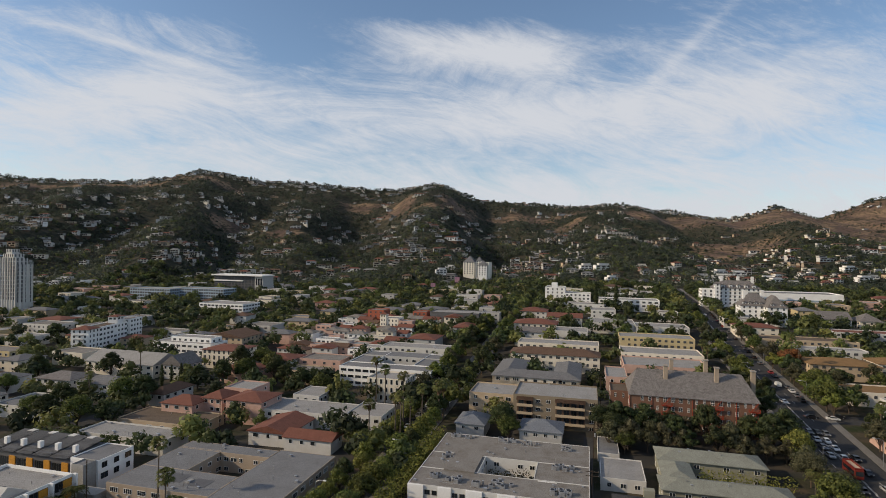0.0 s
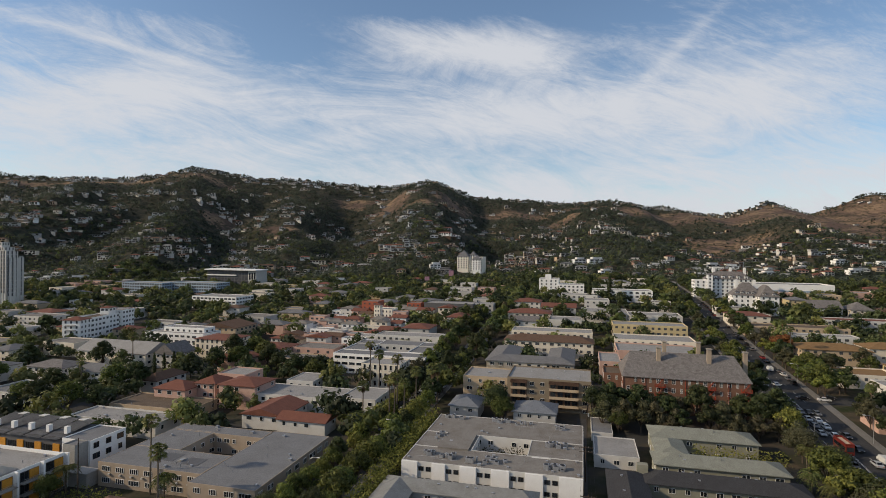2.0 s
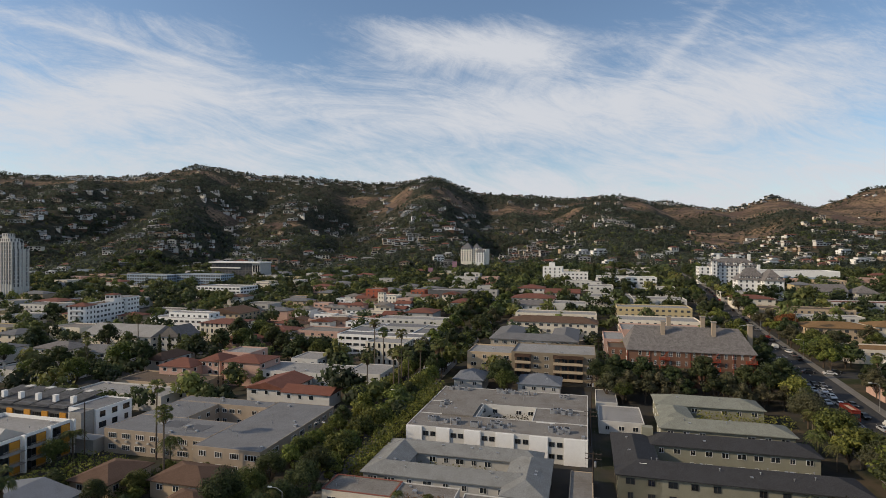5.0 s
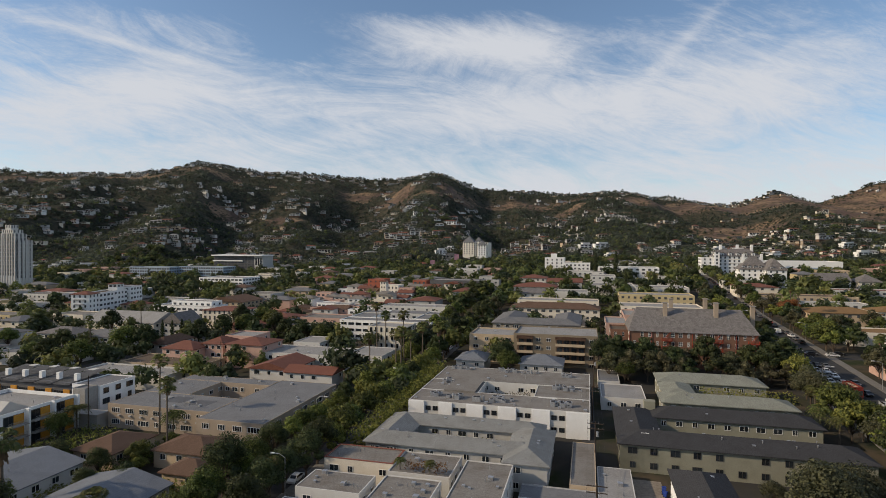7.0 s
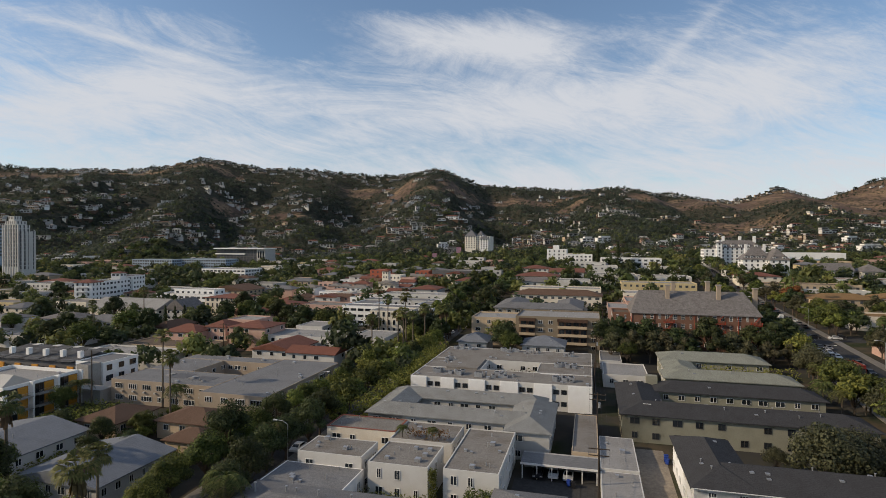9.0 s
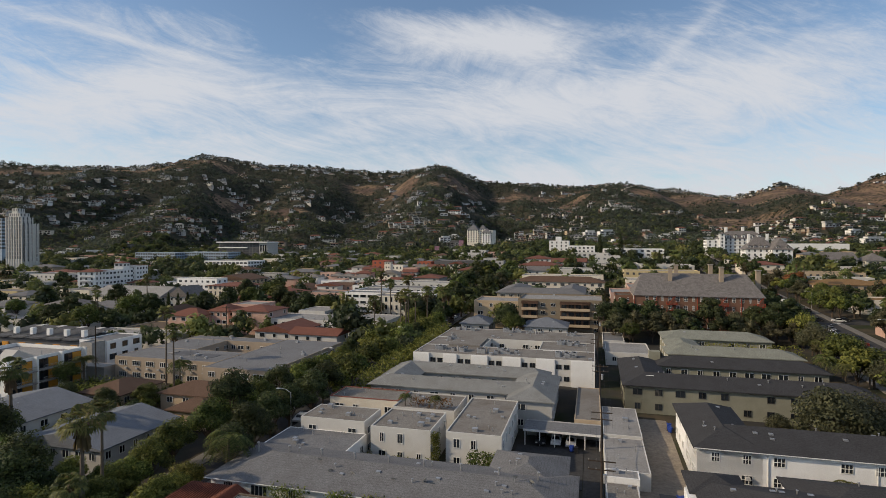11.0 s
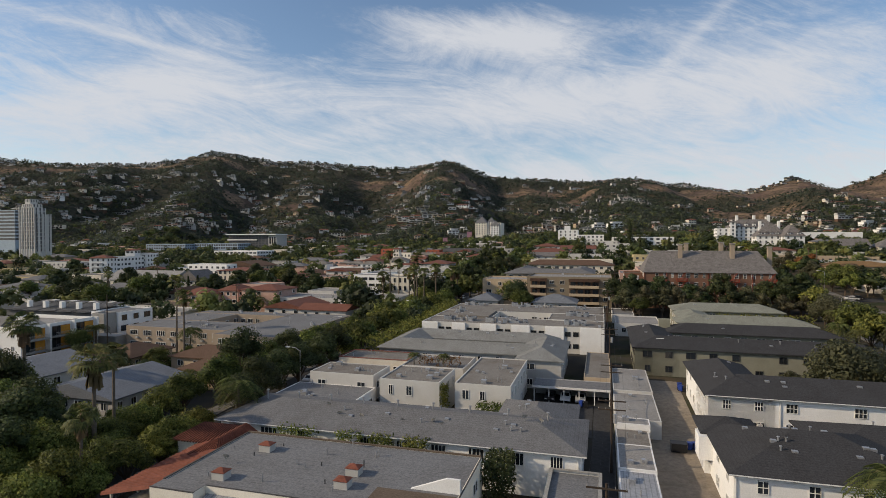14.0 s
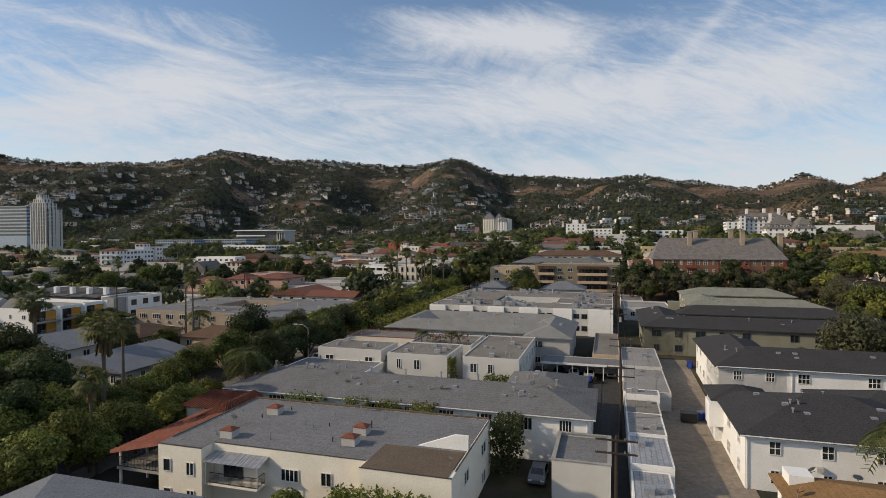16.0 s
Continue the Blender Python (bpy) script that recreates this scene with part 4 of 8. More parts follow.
FEATHERS = [feather_palm(51, 7.5, "feather palm with arching green fronds"), feather_palm(52, 5.0, "low feather palm with arching fronds", 26, 3.2)]
CYPRESS = cypress(61, 11, "slim dark green cypress tree")


def plant(master, p, q, scale=1.0, rz=None, z=None, rng=random.Random(77)):
    x, y = wxy(p, q)
    rot = rng.uniform(0, 360) if rz is None else rz
    s = scale * rng.uniform(0.93, 1.07)
    ob = place(master, pose(x, y, ground_z(x, y) if z is None else z, 0, 0, rot))
    ob.scale = (s, s, s * rng.uniform(0.94, 1.06))
    return ob


def free(p, q, r):
    return not any(a - r < p < b + r and c - r < q < d + r for a, b, c, d in RECTS)

# ---- roads and paving ----
ribbon("road_avenue", "wide grey asphalt avenue with traffic", ASPHALT, 69, 86, -40, 690, 0.06, skew=0.03)
ribbon("pavement_avenue_west", "concrete pavement with raised kerb", PAVING, 66, 69, -40, 690, 0.20, skew=0.03, category="pavement")
ribbon("pavement_avenue_east", "concrete pavement with raised kerb", PAVING, 86, 88.8, -40, 690, 0.20, skew=0.03, category="pavement")
ribbon("road_street", "shaded asphalt street under trees", ASPHALT, -61.6, -56.4, -40, 690, 0.06)
ribbon("pavement_street_west", "concrete pavement with raised kerb", PAVING, -64.6, -61.6, -40, 690, 0.20, category="pavement")
ribbon("pavement_street_east", "concrete pavement with raised kerb", PAVING, -56.4, -53.6, -40, 690, 0.20, category="pavement")
ribbon("road_driveway", "worn brown-grey driveway between apartment buildings", ALLEY, 6.2, 14.6, 20, 117, 0.05, step=6)
ribbon("road_alley", "narrow dark alley beside garages", ASPHALT, -0.9, 2.15, 20, 200, 0.05, step=6)
ribbon("paving_car_court", "dark asphalt car court", ASPHALT, -12.5, -1.0, 83, 98, 0.06, step=6, category="pavement")
ribbon("road_boulevard", "asphalt boulevard at the foot of the hills", ASPHALT, -500, 400, 640, 656, 0.07, step=15)
ribbon("road_side", "asphalt side street", ASPHALT, 86, 300, 236, 246, 0.05)
ribbon("road_left_street", "asphalt residential street", ASPHALT, -190, -182, -20, 600, 0.05)

# lane paint on the avenue
lane = bmesh.new()
for k in range(110):
    q = 60 + k * 5.5
    for pp in (73.0 + 0.03 * (q - 190), 81.0 + 0.03 * (q - 190)):
        if k % 2 == 0:
            a, b = gpq(pp, q) + 0.075, gpq(pp, q + 3) + 0.075
            quad(lane, [(*wxy(pp - 0.07, q), a), (*wxy(pp + 0.07, q), a), (*wxy(pp + 0.07, q + 3), b), (*wxy(pp - 0.07, q + 3), b)])
    for pp in (76.85 + 0.03 * (q - 190), 77.15 + 0.03 * (q - 190)):
        a, b = gpq(pp, q) + 0.075, gpq(pp, q + 5.5) + 0.075
        quad(lane, [(*wxy(pp - 0.06, q), a), (*wxy(pp + 0.06, q), a), (*wxy(pp + 0.06, q + 5.5), b), (*wxy(pp - 0.06, q + 5.5), b)])
lm = bpy.data.meshes.new("road_paint")
lane.to_mesh(lm)
lane.free()
lm.materials.append(PAINT)
tagged(new("road_paint", lm), "worn white lane lines on the avenue", "road paint", kind="structure")

# ---- near blocks ----
B1 = building("apartment_building", "cream stucco apartment building with grey flat roof and red tile porch", "building", [
    dict(p=(-41.9, -12.3), q=(44.4, 58.6), z=5.95, wall=CREAMWHITE, mat=GRAVEL, par=0.03, step=5.0, sides="WE", storeys=2, skip=0.1),
], seed=3)
B2 = building("apartment_building", "long white apartment building with grey shingle hip roof", "building", [
    dict(p=(-49.6, -1.8), q=(63.2, 75.4), z=5.6, roof="hip", rise=1.65, wall=BRIGHT, mat=SHINGLE, step=4.6, vents=14, win=(1.9, 1.5), cols=4, frame=TRIM, skip=0.15),
    dict(p=(-13.0, -3.2), q=(70, 82), z=5.62, roof="hip", rise=1.6, wall=BRIGHT, mat=SHINGLE, step=4, vents=4, sides="E"),
], seed=4)
B3 = building("apartment_building", "white stucco building with lower blue-grey flat roof wing", "building", [
    dict(p=(-50.6, -36.2), q=(76.4, 85.4), z=5.0, wall=BRIGHT, mat=GRAVEL, par=0.05, step=3.5, vents=8),
    dict(p=(-48.5, -36.6), q=(85.4, 93), z=7.0, wall=WHITE, mat=GRAVEL3, par=0.08, step=3.5, vents=10),
], seed=5)
B4 = building("apartment_building", "small white two-storey stucco apartment block with flat roof", "building", [
    dict(p=(-34.9, -24.6), q=(84, 94), z=7.0, wall=WHITE, mat=GRAVEL3, par=0.16, step=2.6, win=(1.0, 1.6), vents=10)], seed=6)
B5 = building("apartment_building", "white stucco apartment block with worn flat roof and vines", "building", [
    dict(p=(-22.2, -13.2), q=(84.5, 104.5), z=7.0, wall=WHITE, mat=GRAVEL3, par=0.16, step=2.9, win=(1.1, 1.5), vents=10)], seed=7)
B7 = building("apartment_building", "pale flat-roofed building with red-edged parapet", "building", [
    dict(p=(-50.5, -36.0), q=(100.5, 108), z=6.3, wall=CREAM, mat=GRAVEL3, par=0.2, cope=REDTRIM, step=3.4, vents=4),
    dict(p=(-36.0, -24.0), q=(97.5, 108), z=6.2, wall=WHITE, mat=GRAVEL3, par=0.18, step=3.4, vents=8)], seed=8)
B8 = building("apartment_building", "courtyard apartment building with pale grey hip roofs", "building", [
    dict(p=(-45.6, -9.3), q=(110, 116.5), z=6.8, roof="hip", rise=1.6, wall=GREYWALL, mat=PALESHINGLE, step=4.0, vents=6),
    dict(p=(-15.2, -7.0), q=(106.0, 126.5), z=6.82, roof="hip", rise=1.7, wall=GREYWALL, mat=PALESHINGLE, step=3.6, vents=3),
    dict(p=(-45.6, -38.0), q=(110, 130), z=6.81, roof="hip", rise=1.6, wall=GREYWALL, mat=PALESHINGLE, step=3.6, vents=2),
    dict(p=(-45.6, -9.3), q=(123.5, 130), z=6.83, roof="hip", rise=1.6, wall=GREYWALL, mat=PALESHINGLE, step=3.2, vents=4),
], seed=9)
B9 = building("apartment_building", "large white apartment building with flat roof round a courtyard", "building", [
    dict(p=(-44.6, 1.0), q=(136.6, 148), z=8.6, wall=WHITE, mat=GRAVEL3, par=0.12, storeys=0, vents=14),
    dict(p=(-44.6, -28.4), q=(148, 160.5), z=8.6, wall=WHITE, mat=GRAVEL3, par=0.12, step=3.4, sides="WE", vents=5),
    dict(p=(-13.4, 1.0), q=(148, 160.5), z=8.6, wall=WHITE, mat=GRAVEL3, par=0.12, step=3.4, sides="WE", vents=5),
    dict(p=(-44.6, 1.0), q=(160.5, 178), z=8.6, wall=WHITE, mat=GRAVEL3, par=0.12, step=3.4, sides="SWE", vents=12),
], seed=10)
C1 = building("carport", "open carport with flat pale roof over dark parking bays", "carport", [
    dict(p=(-11.4, 2.0), q=(103.3, 103.9), z=3.9, wall=GREYWALL, mat=GRAVEL, par=0.1, storeys=0)], seed=11)
G2 = building("carport", "long flat-roofed carport with tan fascia", "carport", [
    dict(p=(-2.8, 2.0), q=(104.2, 127.5), z=4.5, wall=BEIGE, mat=GRAVEL3, par=0.1, storeys=0)], seed=12)
for k, (qa, qb, z, wl_, mt, pb) in enumerate(((45.0, 57.7, 2.5, BRIGHT, METALROOF, 6.0), (58.0, 66.6, 3.0, BRIGHT, METALROOF, 6.5), (66.9, 75.0, 3.15, BRIGHT, GRAVEL2, 6.6), (75.3, 81.4, 3.0, WHITE, GRAVEL3, 6.7), (81.7, 84.6, 3.7, BRIGHT, GRAVEL2, 7.0), (84.9, 99.5, 3.35, WHITE, GRAVEL2, 8.8), (99.8, 116.6, 3.7, WHITE, GRAVEL2, 8.8))):
    building("garage", "low white garage with pale flat roof along the alley", "garage", [dict(p=(2.3, pb), q=(qa, qb), z=z, wall=wl_, mat=mt, par=0.04, storeys=0, vents=3)], seed=20 + k, group="garages along the alley")
building("garage", "small white garage with worn grey flat roof", "garage", [dict(p=(-5.2, 0.4), q=(54.2, 62.4), z=4.0, wall=WHITE, mat=GRAVEL, par=0.3, cope=CONCRETE, storeys=1, step=2.6, win=(0.9, 0.9), sides="S")], seed=31)
R1 = building("apartment_building", "white two-storey apartment building with charcoal hip roof", "building", [
    dict(p=(13.6, 33.0), q=(62.3, 78), z=5.75, roof="hip", rise=2.6, wall=BRIGHT, mat=DARKSHINGLE, step=4.6, vents=16, win=(1.1, 1.4), rows=2, cols=2),
    dict(p=(12.9, 19.0), q=(75, 81), z=5.74, roof="hip", rise=1.2, wall=BRIGHT, mat=DARKSHINGLE, step=3.5, sides="SW"),
    dict(p=(25, 66), q=(70.5, 82), z=5.76, roof="hip", rise=2.0, wall=BRIGHT, mat=DARKSHINGLE, step=4.0, vents=10, rows=2),
], seed=13)
TANH = building("house", "house with tan shingle roof beside white apartments", "house", [
    dict(p=(14.2, 34.0), q=(40.5, 53.0), z=5.2, roof="hip", rise=2.1, wall=BRIGHT, mat=TANROOF, step=3.5)], seed=14)
R2 = building("apartment_building", "white L-shaped apartment building with charcoal hip roof", "building", [
    dict(p=(15.3, 70.0), q=(87.0, 97.5), z=7.4, roof="hip", rise=2.0, wall=BRIGHT, mat=DARKSHINGLE, step=4.0, vents=24, win=(1.5, 1.35), cols=3, rows=2, frame=TRIM, skip=0.05),
    dict(p=(15.3, 24.0), q=(87.0, 108.6), z=7.41, roof="hip", rise=1.9, wall=BRIGHT, mat=DARKSHINGLE, step=3.4, vents=5, sides="W", win=(1.0, 1.3)),
], seed=15)
R3 = building("apartment_building", "sage green apartment building with charcoal hip roofs", "building", [
    dict(p=(7.0, 53.4), q=(120.8, 130), z=7.5, roof="hip", rise=1.8, wall=SAGE, mat=DARKSHINGLE, step=4.2, vents=12, win=(1.4, 1.3), frame=DARKTRIM, skip=0.05),
    dict(p=(7.0, 15.6), q=(120.8, 147), z=7.52, roof="hip", rise=1.7, wall=SAGE, mat=DARKSHINGLE, step=3.6, vents=3, sides="W", frame=DARKTRIM),
    dict(p=(15.8, 51.4), q=(140.6, 149), z=7.8, roof="hip", rise=1.7, wall=SAGE, mat=DARKSHINGLE, step=3.4, vents=6, sides="SE", frame=TRIM),
], seed=16)
R4 = building("apartment_building", "apartment building with weathered grey-green hip roofs", "building", [
    dict(p=(19.2, 50.0), q=(151.6, 160.5), z=8.6, roof="hip", rise=1.6, wall=SAGE, mat=GREENSHINGLE, step=3.6, vents=4, frame=TRIM),
    dict(p=(20.5, 48.6), q=(171.8, 182), z=9.3, roof="hip", rise=1.8, wall=SAGE, mat=GREENSHINGLE, step=3.6, vents=4, frame=TRIM),
    dict(p=(20.5, 28.0), q=(158, 172), z=8.9, roof="hip", rise=1.2, wall=SAGE, mat=GREENSHINGLE, step=3.6, sides="W"),
], seed=17)
for p0, p1, q0, q1, pk in ((-22.0, -8.0, 189, 201.5, 2.4), (-44.5, -34.5, 190, 203, 2.2)):
    building("house", "grey hip-roofed house behind a flat-roofed block", "house", [dict(p=(p0, p1), q=(q0, q1), z=8.4, roof="hip", rise=pk, wall=GREYWALL, mat=BLUESHINGLE, step=3.5, vents=1)], seed=18 + int(pk * 10))
building("house", "low pale house beside the alley", "house", [dict(p=(4, 16), q=(160, 176), z=6.6, wall=WHITE, mat=GRAVEL2, par=0.3, step=4)], seed=40)
building("garage", "low white garage beside the alley", "garage", [dict(p=(3.5, 10), q=(180, 196), z=6.4, wall=WHITE, mat=GRAVEL, par=0.2, storeys=0)], seed=41)
TANAPT = building("apartment_building", "ochre four-storey apartment building with balconies and flat roof", "building", [
    dict(p=(-26.4, 3.8), q=(206, 227), z=16.0, wall=OCHRE, mat=GRAVEL2, par=0.5, step=3.6, win=(1.8, 1.4), vents=8, sides="WE", frame=TRIM, rise_step=2.9),
    dict(p=(-44.0, -26.4), q=(210, 227), z=14.5, wall=BEIGE, mat=GRAVEL2, par=0.5, step=3.6, win=(1.6, 1.4), vents=4, frame=TRIM)], seed=42)
BRK = building("apartment_building", "red brick four-storey apartment building with steep slate roof", "building", [
    dict(p=(15.0, 57.0), q=(210.8, 232), z=18.0, roof="hip", rise=7.4, ends=3.6, wall=BRICK, mat=SLATE, step=2.6, win=(1.0, 1.6), rows=2, cols=2, storeys=4, vents=0, frame=TRIM, skip=0.04, over=0.5, rise_step=3.1),
    dict(p=(8.6, 15.0), q=(219, 232), z=17.0, wall=BRICK, mat=BROWNROOF, par=0.5, step=2.6, win=(1.0, 1.6), rows=2, storeys=4, rise_step=3.1),
], seed=43)

# ---- left side ----
CY = building("apartment_building", "tan courtyard apartment building with wide grey flat roof", "building", [
    dict(p=(-121.5, -90.6), q=(118.0, 130.6), z=7.0, wall=TAN, mat=GRAVEL, par=0.05, step=4.3, vents=9, win=(2.5, 1.35), cols=4, drop=2.3, skip=0.02),
    dict(p=(-90.6, -72.4), q=(113.2, 152), z=6.95, wall=TAN, mat=GRAVEL, par=0.05, step=4.3, vents=9, win=(2.5, 1.35), cols=4, drop=2.3, skip=0.02, sides="SE"),
    dict(p=(-121.5, -107), q=(130.6, 146), z=7.0, wall=TAN, mat=GRAVEL, par=0.05, step=3.4, vents=3, sides="WE"),
    dict(p=(-121.5, -90.6), q=(145, 151), z=7.02, wall=TAN, mat=GRAVEL, par=0.05, step=2.4, vents=3, sides="S"),
], seed=50)
building("house", "white house with pale blue-grey hipped gable roof", "house", [dict(p=(-90.2, -73.8), q=(68.5, 84.8), z=4.8, roof="q", rise=2.0, wall=GREYWALL, mat=BLUESHINGLE, step=2.6, win=(1.1, 1.3), skip=0.05, sides="SE")], seed=51)
building("house", "white house with pale grey gable roof", "house", [dict(p=(-117, -98), q=(73, 89), z=5.0, roof="q", rise=2.0, wall=WHITE, mat=BLUESHINGLE, step=4, vents=2)], seed=52)
building("house", "brown-roofed bungalow among trees", "house", [dict(p=(-106, -96), q=(94, 106), z=4.8, roof="hip", rise=2.0, wall=BEIGE, mat=BROWNSHINGLE, step=3.5)], seed=53)
building("house", "bungalow with faded red-brown hip roof", "house", [dict(p=(-90, -77), q=(99, 109), z=4.6, roof="hip", rise=1.8, wall=BEIGE, mat=BROWNSHINGLE, step=3.5)], seed=54)
building("house", "small house with brown hip roof beside trees", "house", [dict(p=(-80, -71.5), q=(90, 97), z=4.4, roof="hip", rise=1.6, wall=BEIGE, mat=BROWNSHINGLE, step=3.5)], seed=55)
building("house", "grey-roofed house beside a cream apartment building", "house", [dict(p=(-47, -32), q=(22, 36), z=4.8, roof="hip", rise=2.2, wall=WHITE, mat=BLUESHINGLE, step=3.5, vents=3)], seed=56)

# ---- middle distance, left ----
building("house", "pink building with red tile hip roofs", "house", [
    dict(p=(-160, -146), q=(181, 192), z=8.3, roof="hip", rise=2.4, wall=PINK, mat=TILE, step=4),
    dict(p=(-147, -138), q=(188, 199), z=9.6, roof="hip", rise=2.2, wall=PINK, mat=TILE, step=3)], near=False, seed=60)
building("house", "three-storey pink building with red tile roof edge", "house", [
    dict(p=(-134.5, -119), q=(185.5, 200), z=10.4, roof="hip", rise=1.8, wall=PINK, mat=TILE, step=4.5, storeys=3, skip=0.3),
    dict(p=(-145, -132), q=(199, 212), z=11.2, wall=PINK, mat=GRAVEL2, step=5)], near=False, seed=61)
building("house", "low building with brown flat roof", "house", [dict(p=(-168, -134), q=(168, 184), z=5.3, wall=BEIGE, mat=BROWNROOF, par=0.4, step=5, vents=6)], near=False, seed=62)
building("house", "low white flat-roofed building with roof clutter", "house", [dict(p=(-167, -132), q=(150, 162), z=6.1, wall=WHITE, mat=GRAVEL2, par=0.5, step=5, vents=14)], near=False, seed=63)
building("house", "white bungalow with bright red tile roof", "house", [
    dict(p=(-112, -97), q=(167, 185), z=6.4, roof="q", rise=2.2, wall=WHITE, mat=TILE, step=4),
    dict(p=(-97, -80), q=(164.5, 173), z=6.5, roof="p", rise=1.7, wall=WHITE, mat=TILE, step=4)], near=False, seed=64)
building("apartment_building", "long white building with grey flat roof", "building", [
    dict(p=(-122, -86), q=(187, 203), z=7.8, wall=WHITE, mat=GRAVEL2, par=0.3, step=3.5, vents=8),
    dict(p=(-86, -72), q=(189, 206), z=8.2, wall=WHITE, mat=GRAVEL2, par=0.3, step=3.5),
    dict(p=(-118, -106), q=(207, 222), z=8.4, wall=WHITE, mat=GRAVEL2, par=0.3, step=3.5)], near=False, seed=65)
building("apartment_building", "white office building with ribbon windows and grey flat roof", "building", [
    dict(p=(-116, -70), q=(247, 258), z=12.6, wall=BRIGHT, mat=GRAVEL, par=0.4, step=3.6, win=(2.9, 1.2), skip=0),
    dict(p=(-116, -104), q=(258, 288), z=12.6, wall=BRIGHT, mat=GRAVEL, par=0.4, step=3.6, win=(2.9, 1.2), skip=0),
    dict(p=(-82, -70), q=(258, 288), z=12.7, wall=BRIGHT, mat=GRAVEL, par=0.4, step=3.6, win=(2.9, 1.2), skip=0),
    # grey instead of white: the court's shade is put into this wing's wall
    dict(p=(-116, -70), q=(276, 290), z=12.8, wall=GREYWALL, mat=GRAVEL, par=0.4, step=3.6)], near=False, seed=66)
building("apartment_building", "ornate pale building with tall windows", "building", [
    dict(p=(-92, -74.5), q=(224, 238), z=13.6, wall=CREAM, mat=GRAVEL2, par=0.6, step=2.2, win=(1.0, 2.0), storeys=3, rise_step=3.4, skip=0)], near=False, seed=67)
building("apartment_building", "flat-roofed white apartment row", "building", [dict(p=(-114, -74), q=(298, 312), z=14.0, wall=WHITE, mat=GRAVEL2, par=0.4, step=3.6, vents=4)], near=False, seed=68)
STUCCO = building("apartment_building", "tall white stucco apartment building with red tile corner roof", "building", [
    dict(p=(-303.5, -293), q=(274, 304), z=18.8, wall=BRIGHT, mat=BROWNROOF, par=0.6, step=3.6, storeys=5, win=(1.9, 1.3), skip=0.05),
    dict(p=(-303.6, -292.9), q=(264, 274), z=18.6, roof="hip", rise=1.8, wall=BRIGHT, mat=TILE, step=2.8, storeys=5, win=(1.1, 1.5), skip=0),
    dict(p=(-303.5, -291), q=(304, 318), z=20.4, wall=BRIGHT, mat=GRAVEL2, par=0.6, step=3.4, storeys=5, win=(1.6, 1.3), skip=0.05, cope=REDTRIM),
    dict(p=(-301, -295), q=(296, 303), z=22.6, roof="hip", rise=1.0, wall=BRIGHT, mat=TILE, step=3, storeys=1)], near=False, seed=69, turn=14)
for z in (4.4, 7.4, 10.3, 13.2, 16.0):
    pbox("balcony", GREYWALL, STUCCO, -301.2, -295.4, 262.9, 263.95, z - 0.9, z - 0.3)
building("church_hall", "long hall with pale weathered gable roof", "hall", [dict(p=(-254, -212), q=(234, 254), z=8.6, roof="p", rise=4.6, wall=CREAM, mat=GRAVEL2, step=4.5)], near=False, seed=70)
building("house", "pale house with steep dark slate gable", "house", [dict(p=(-208, -196), q=(236, 250), z=9.0, roof="q", rise=5.0, wall=GREYWALL, mat=SLATE, step=3)], near=False, seed=71)
building("apartment_building", "long white modern building with flat roof and penthouse", "building", [
    dict(p=(-252, -212), q=(278, 294), z=12.2, wall=BRIGHT, mat=GRAVEL2, par=0.5, step=4, win=(2.6, 1.2)),
    dict(p=(-244, -216), q=(284, 294), z=14.6, wall=BRIGHT, mat=GRAVEL2, par=0.4, step=4)], near=False, seed=72)
building("apartment_building", "cream building with arched tall windows", "building", [dict(p=(-206, -184), q=(263, 282), z=12.4, wall=CREAM, mat=TILE, roof="hip", rise=1.6, step=3, win=(1.2, 2.2), storeys=3, rise_step=3.3)], near=False, seed=73)
building("apartment_building", "beige apartment building with gabled grey roof", "building", [dict(p=(-232, -206), q=(300, 322), z=13.0, wall=BEIGE, mat=BROWNSHINGLE, roof="q", rise=3, step=4)], near=False, seed=74)
for k, (a, b, c, d, z, mt) in enumerate(((-246, -226, 200, 214, 7.6, SLATE), (-222, -200, 200, 212, 7.4, SHINGLE), (-226, -196, 166, 184, 6.4, GRAVEL), (-260, -236, 160, 180, 6.0, SHINGLE), (-180, -172, 196, 214, 6.6, BROWNSHINGLE))):
    building("house", "white house with grey roof on a leafy street", "house", [dict(p=(a, b), q=(c, d), z=z, roof="flat" if mt is GRAVEL else "hip", rise=2.4, wall=WHITE, mat=mt, step=4)], near=False, seed=80 + k, group="houses on a leafy street")
building("apartment_building", "bright white modern building with railings", "building", [dict(p=(-332, -288), q=(420, 446), z=19.5, wall=BRIGHT, mat=GRAVEL2, par=0.5, step=4, win=(2.8, 1.4), storeys=3, skip=0)], near=False, seed=90)
building("office_building", "long blue-glass hotel building", "building", [
    dict(p=(-470, -420), q=(486, 506), z=24.5, wall=BLUEGREY, mat=GRAVEL2, par=0.6, step=3.0, win=(2.0, 1.8), storeys=4, skip=0),
    dict(p=(-420, -366), q=(500, 522), z=25.0, wall=BLUEGREY, mat=GRAVEL2, par=0.6, step=3.0, win=(2.0, 1.8), storeys=4, skip=0)], near=False, seed=91)
SLAB = building("office_building", "dark framed modern building with white slab roof", "building", [dict(p=(-440, -384), q=(584, 606), z=34.5, wall=DARKGREY, mat=GRAVEL2, par=0.8, step=4.4, cope=BRIGHT, win=(3.6, 2.4), storeys=5, skip=0)], near=False, seed=92)
pbox("roof_slab", BRIGHT, SLAB, -441.5, -372, 580, 607, 34.6, 35.8, "white projecting roof slab")
pbox("end_wall", GREYWALL, SLAB, -383.9, -373, 583, 606, 14, 34.5, "pale end wall")
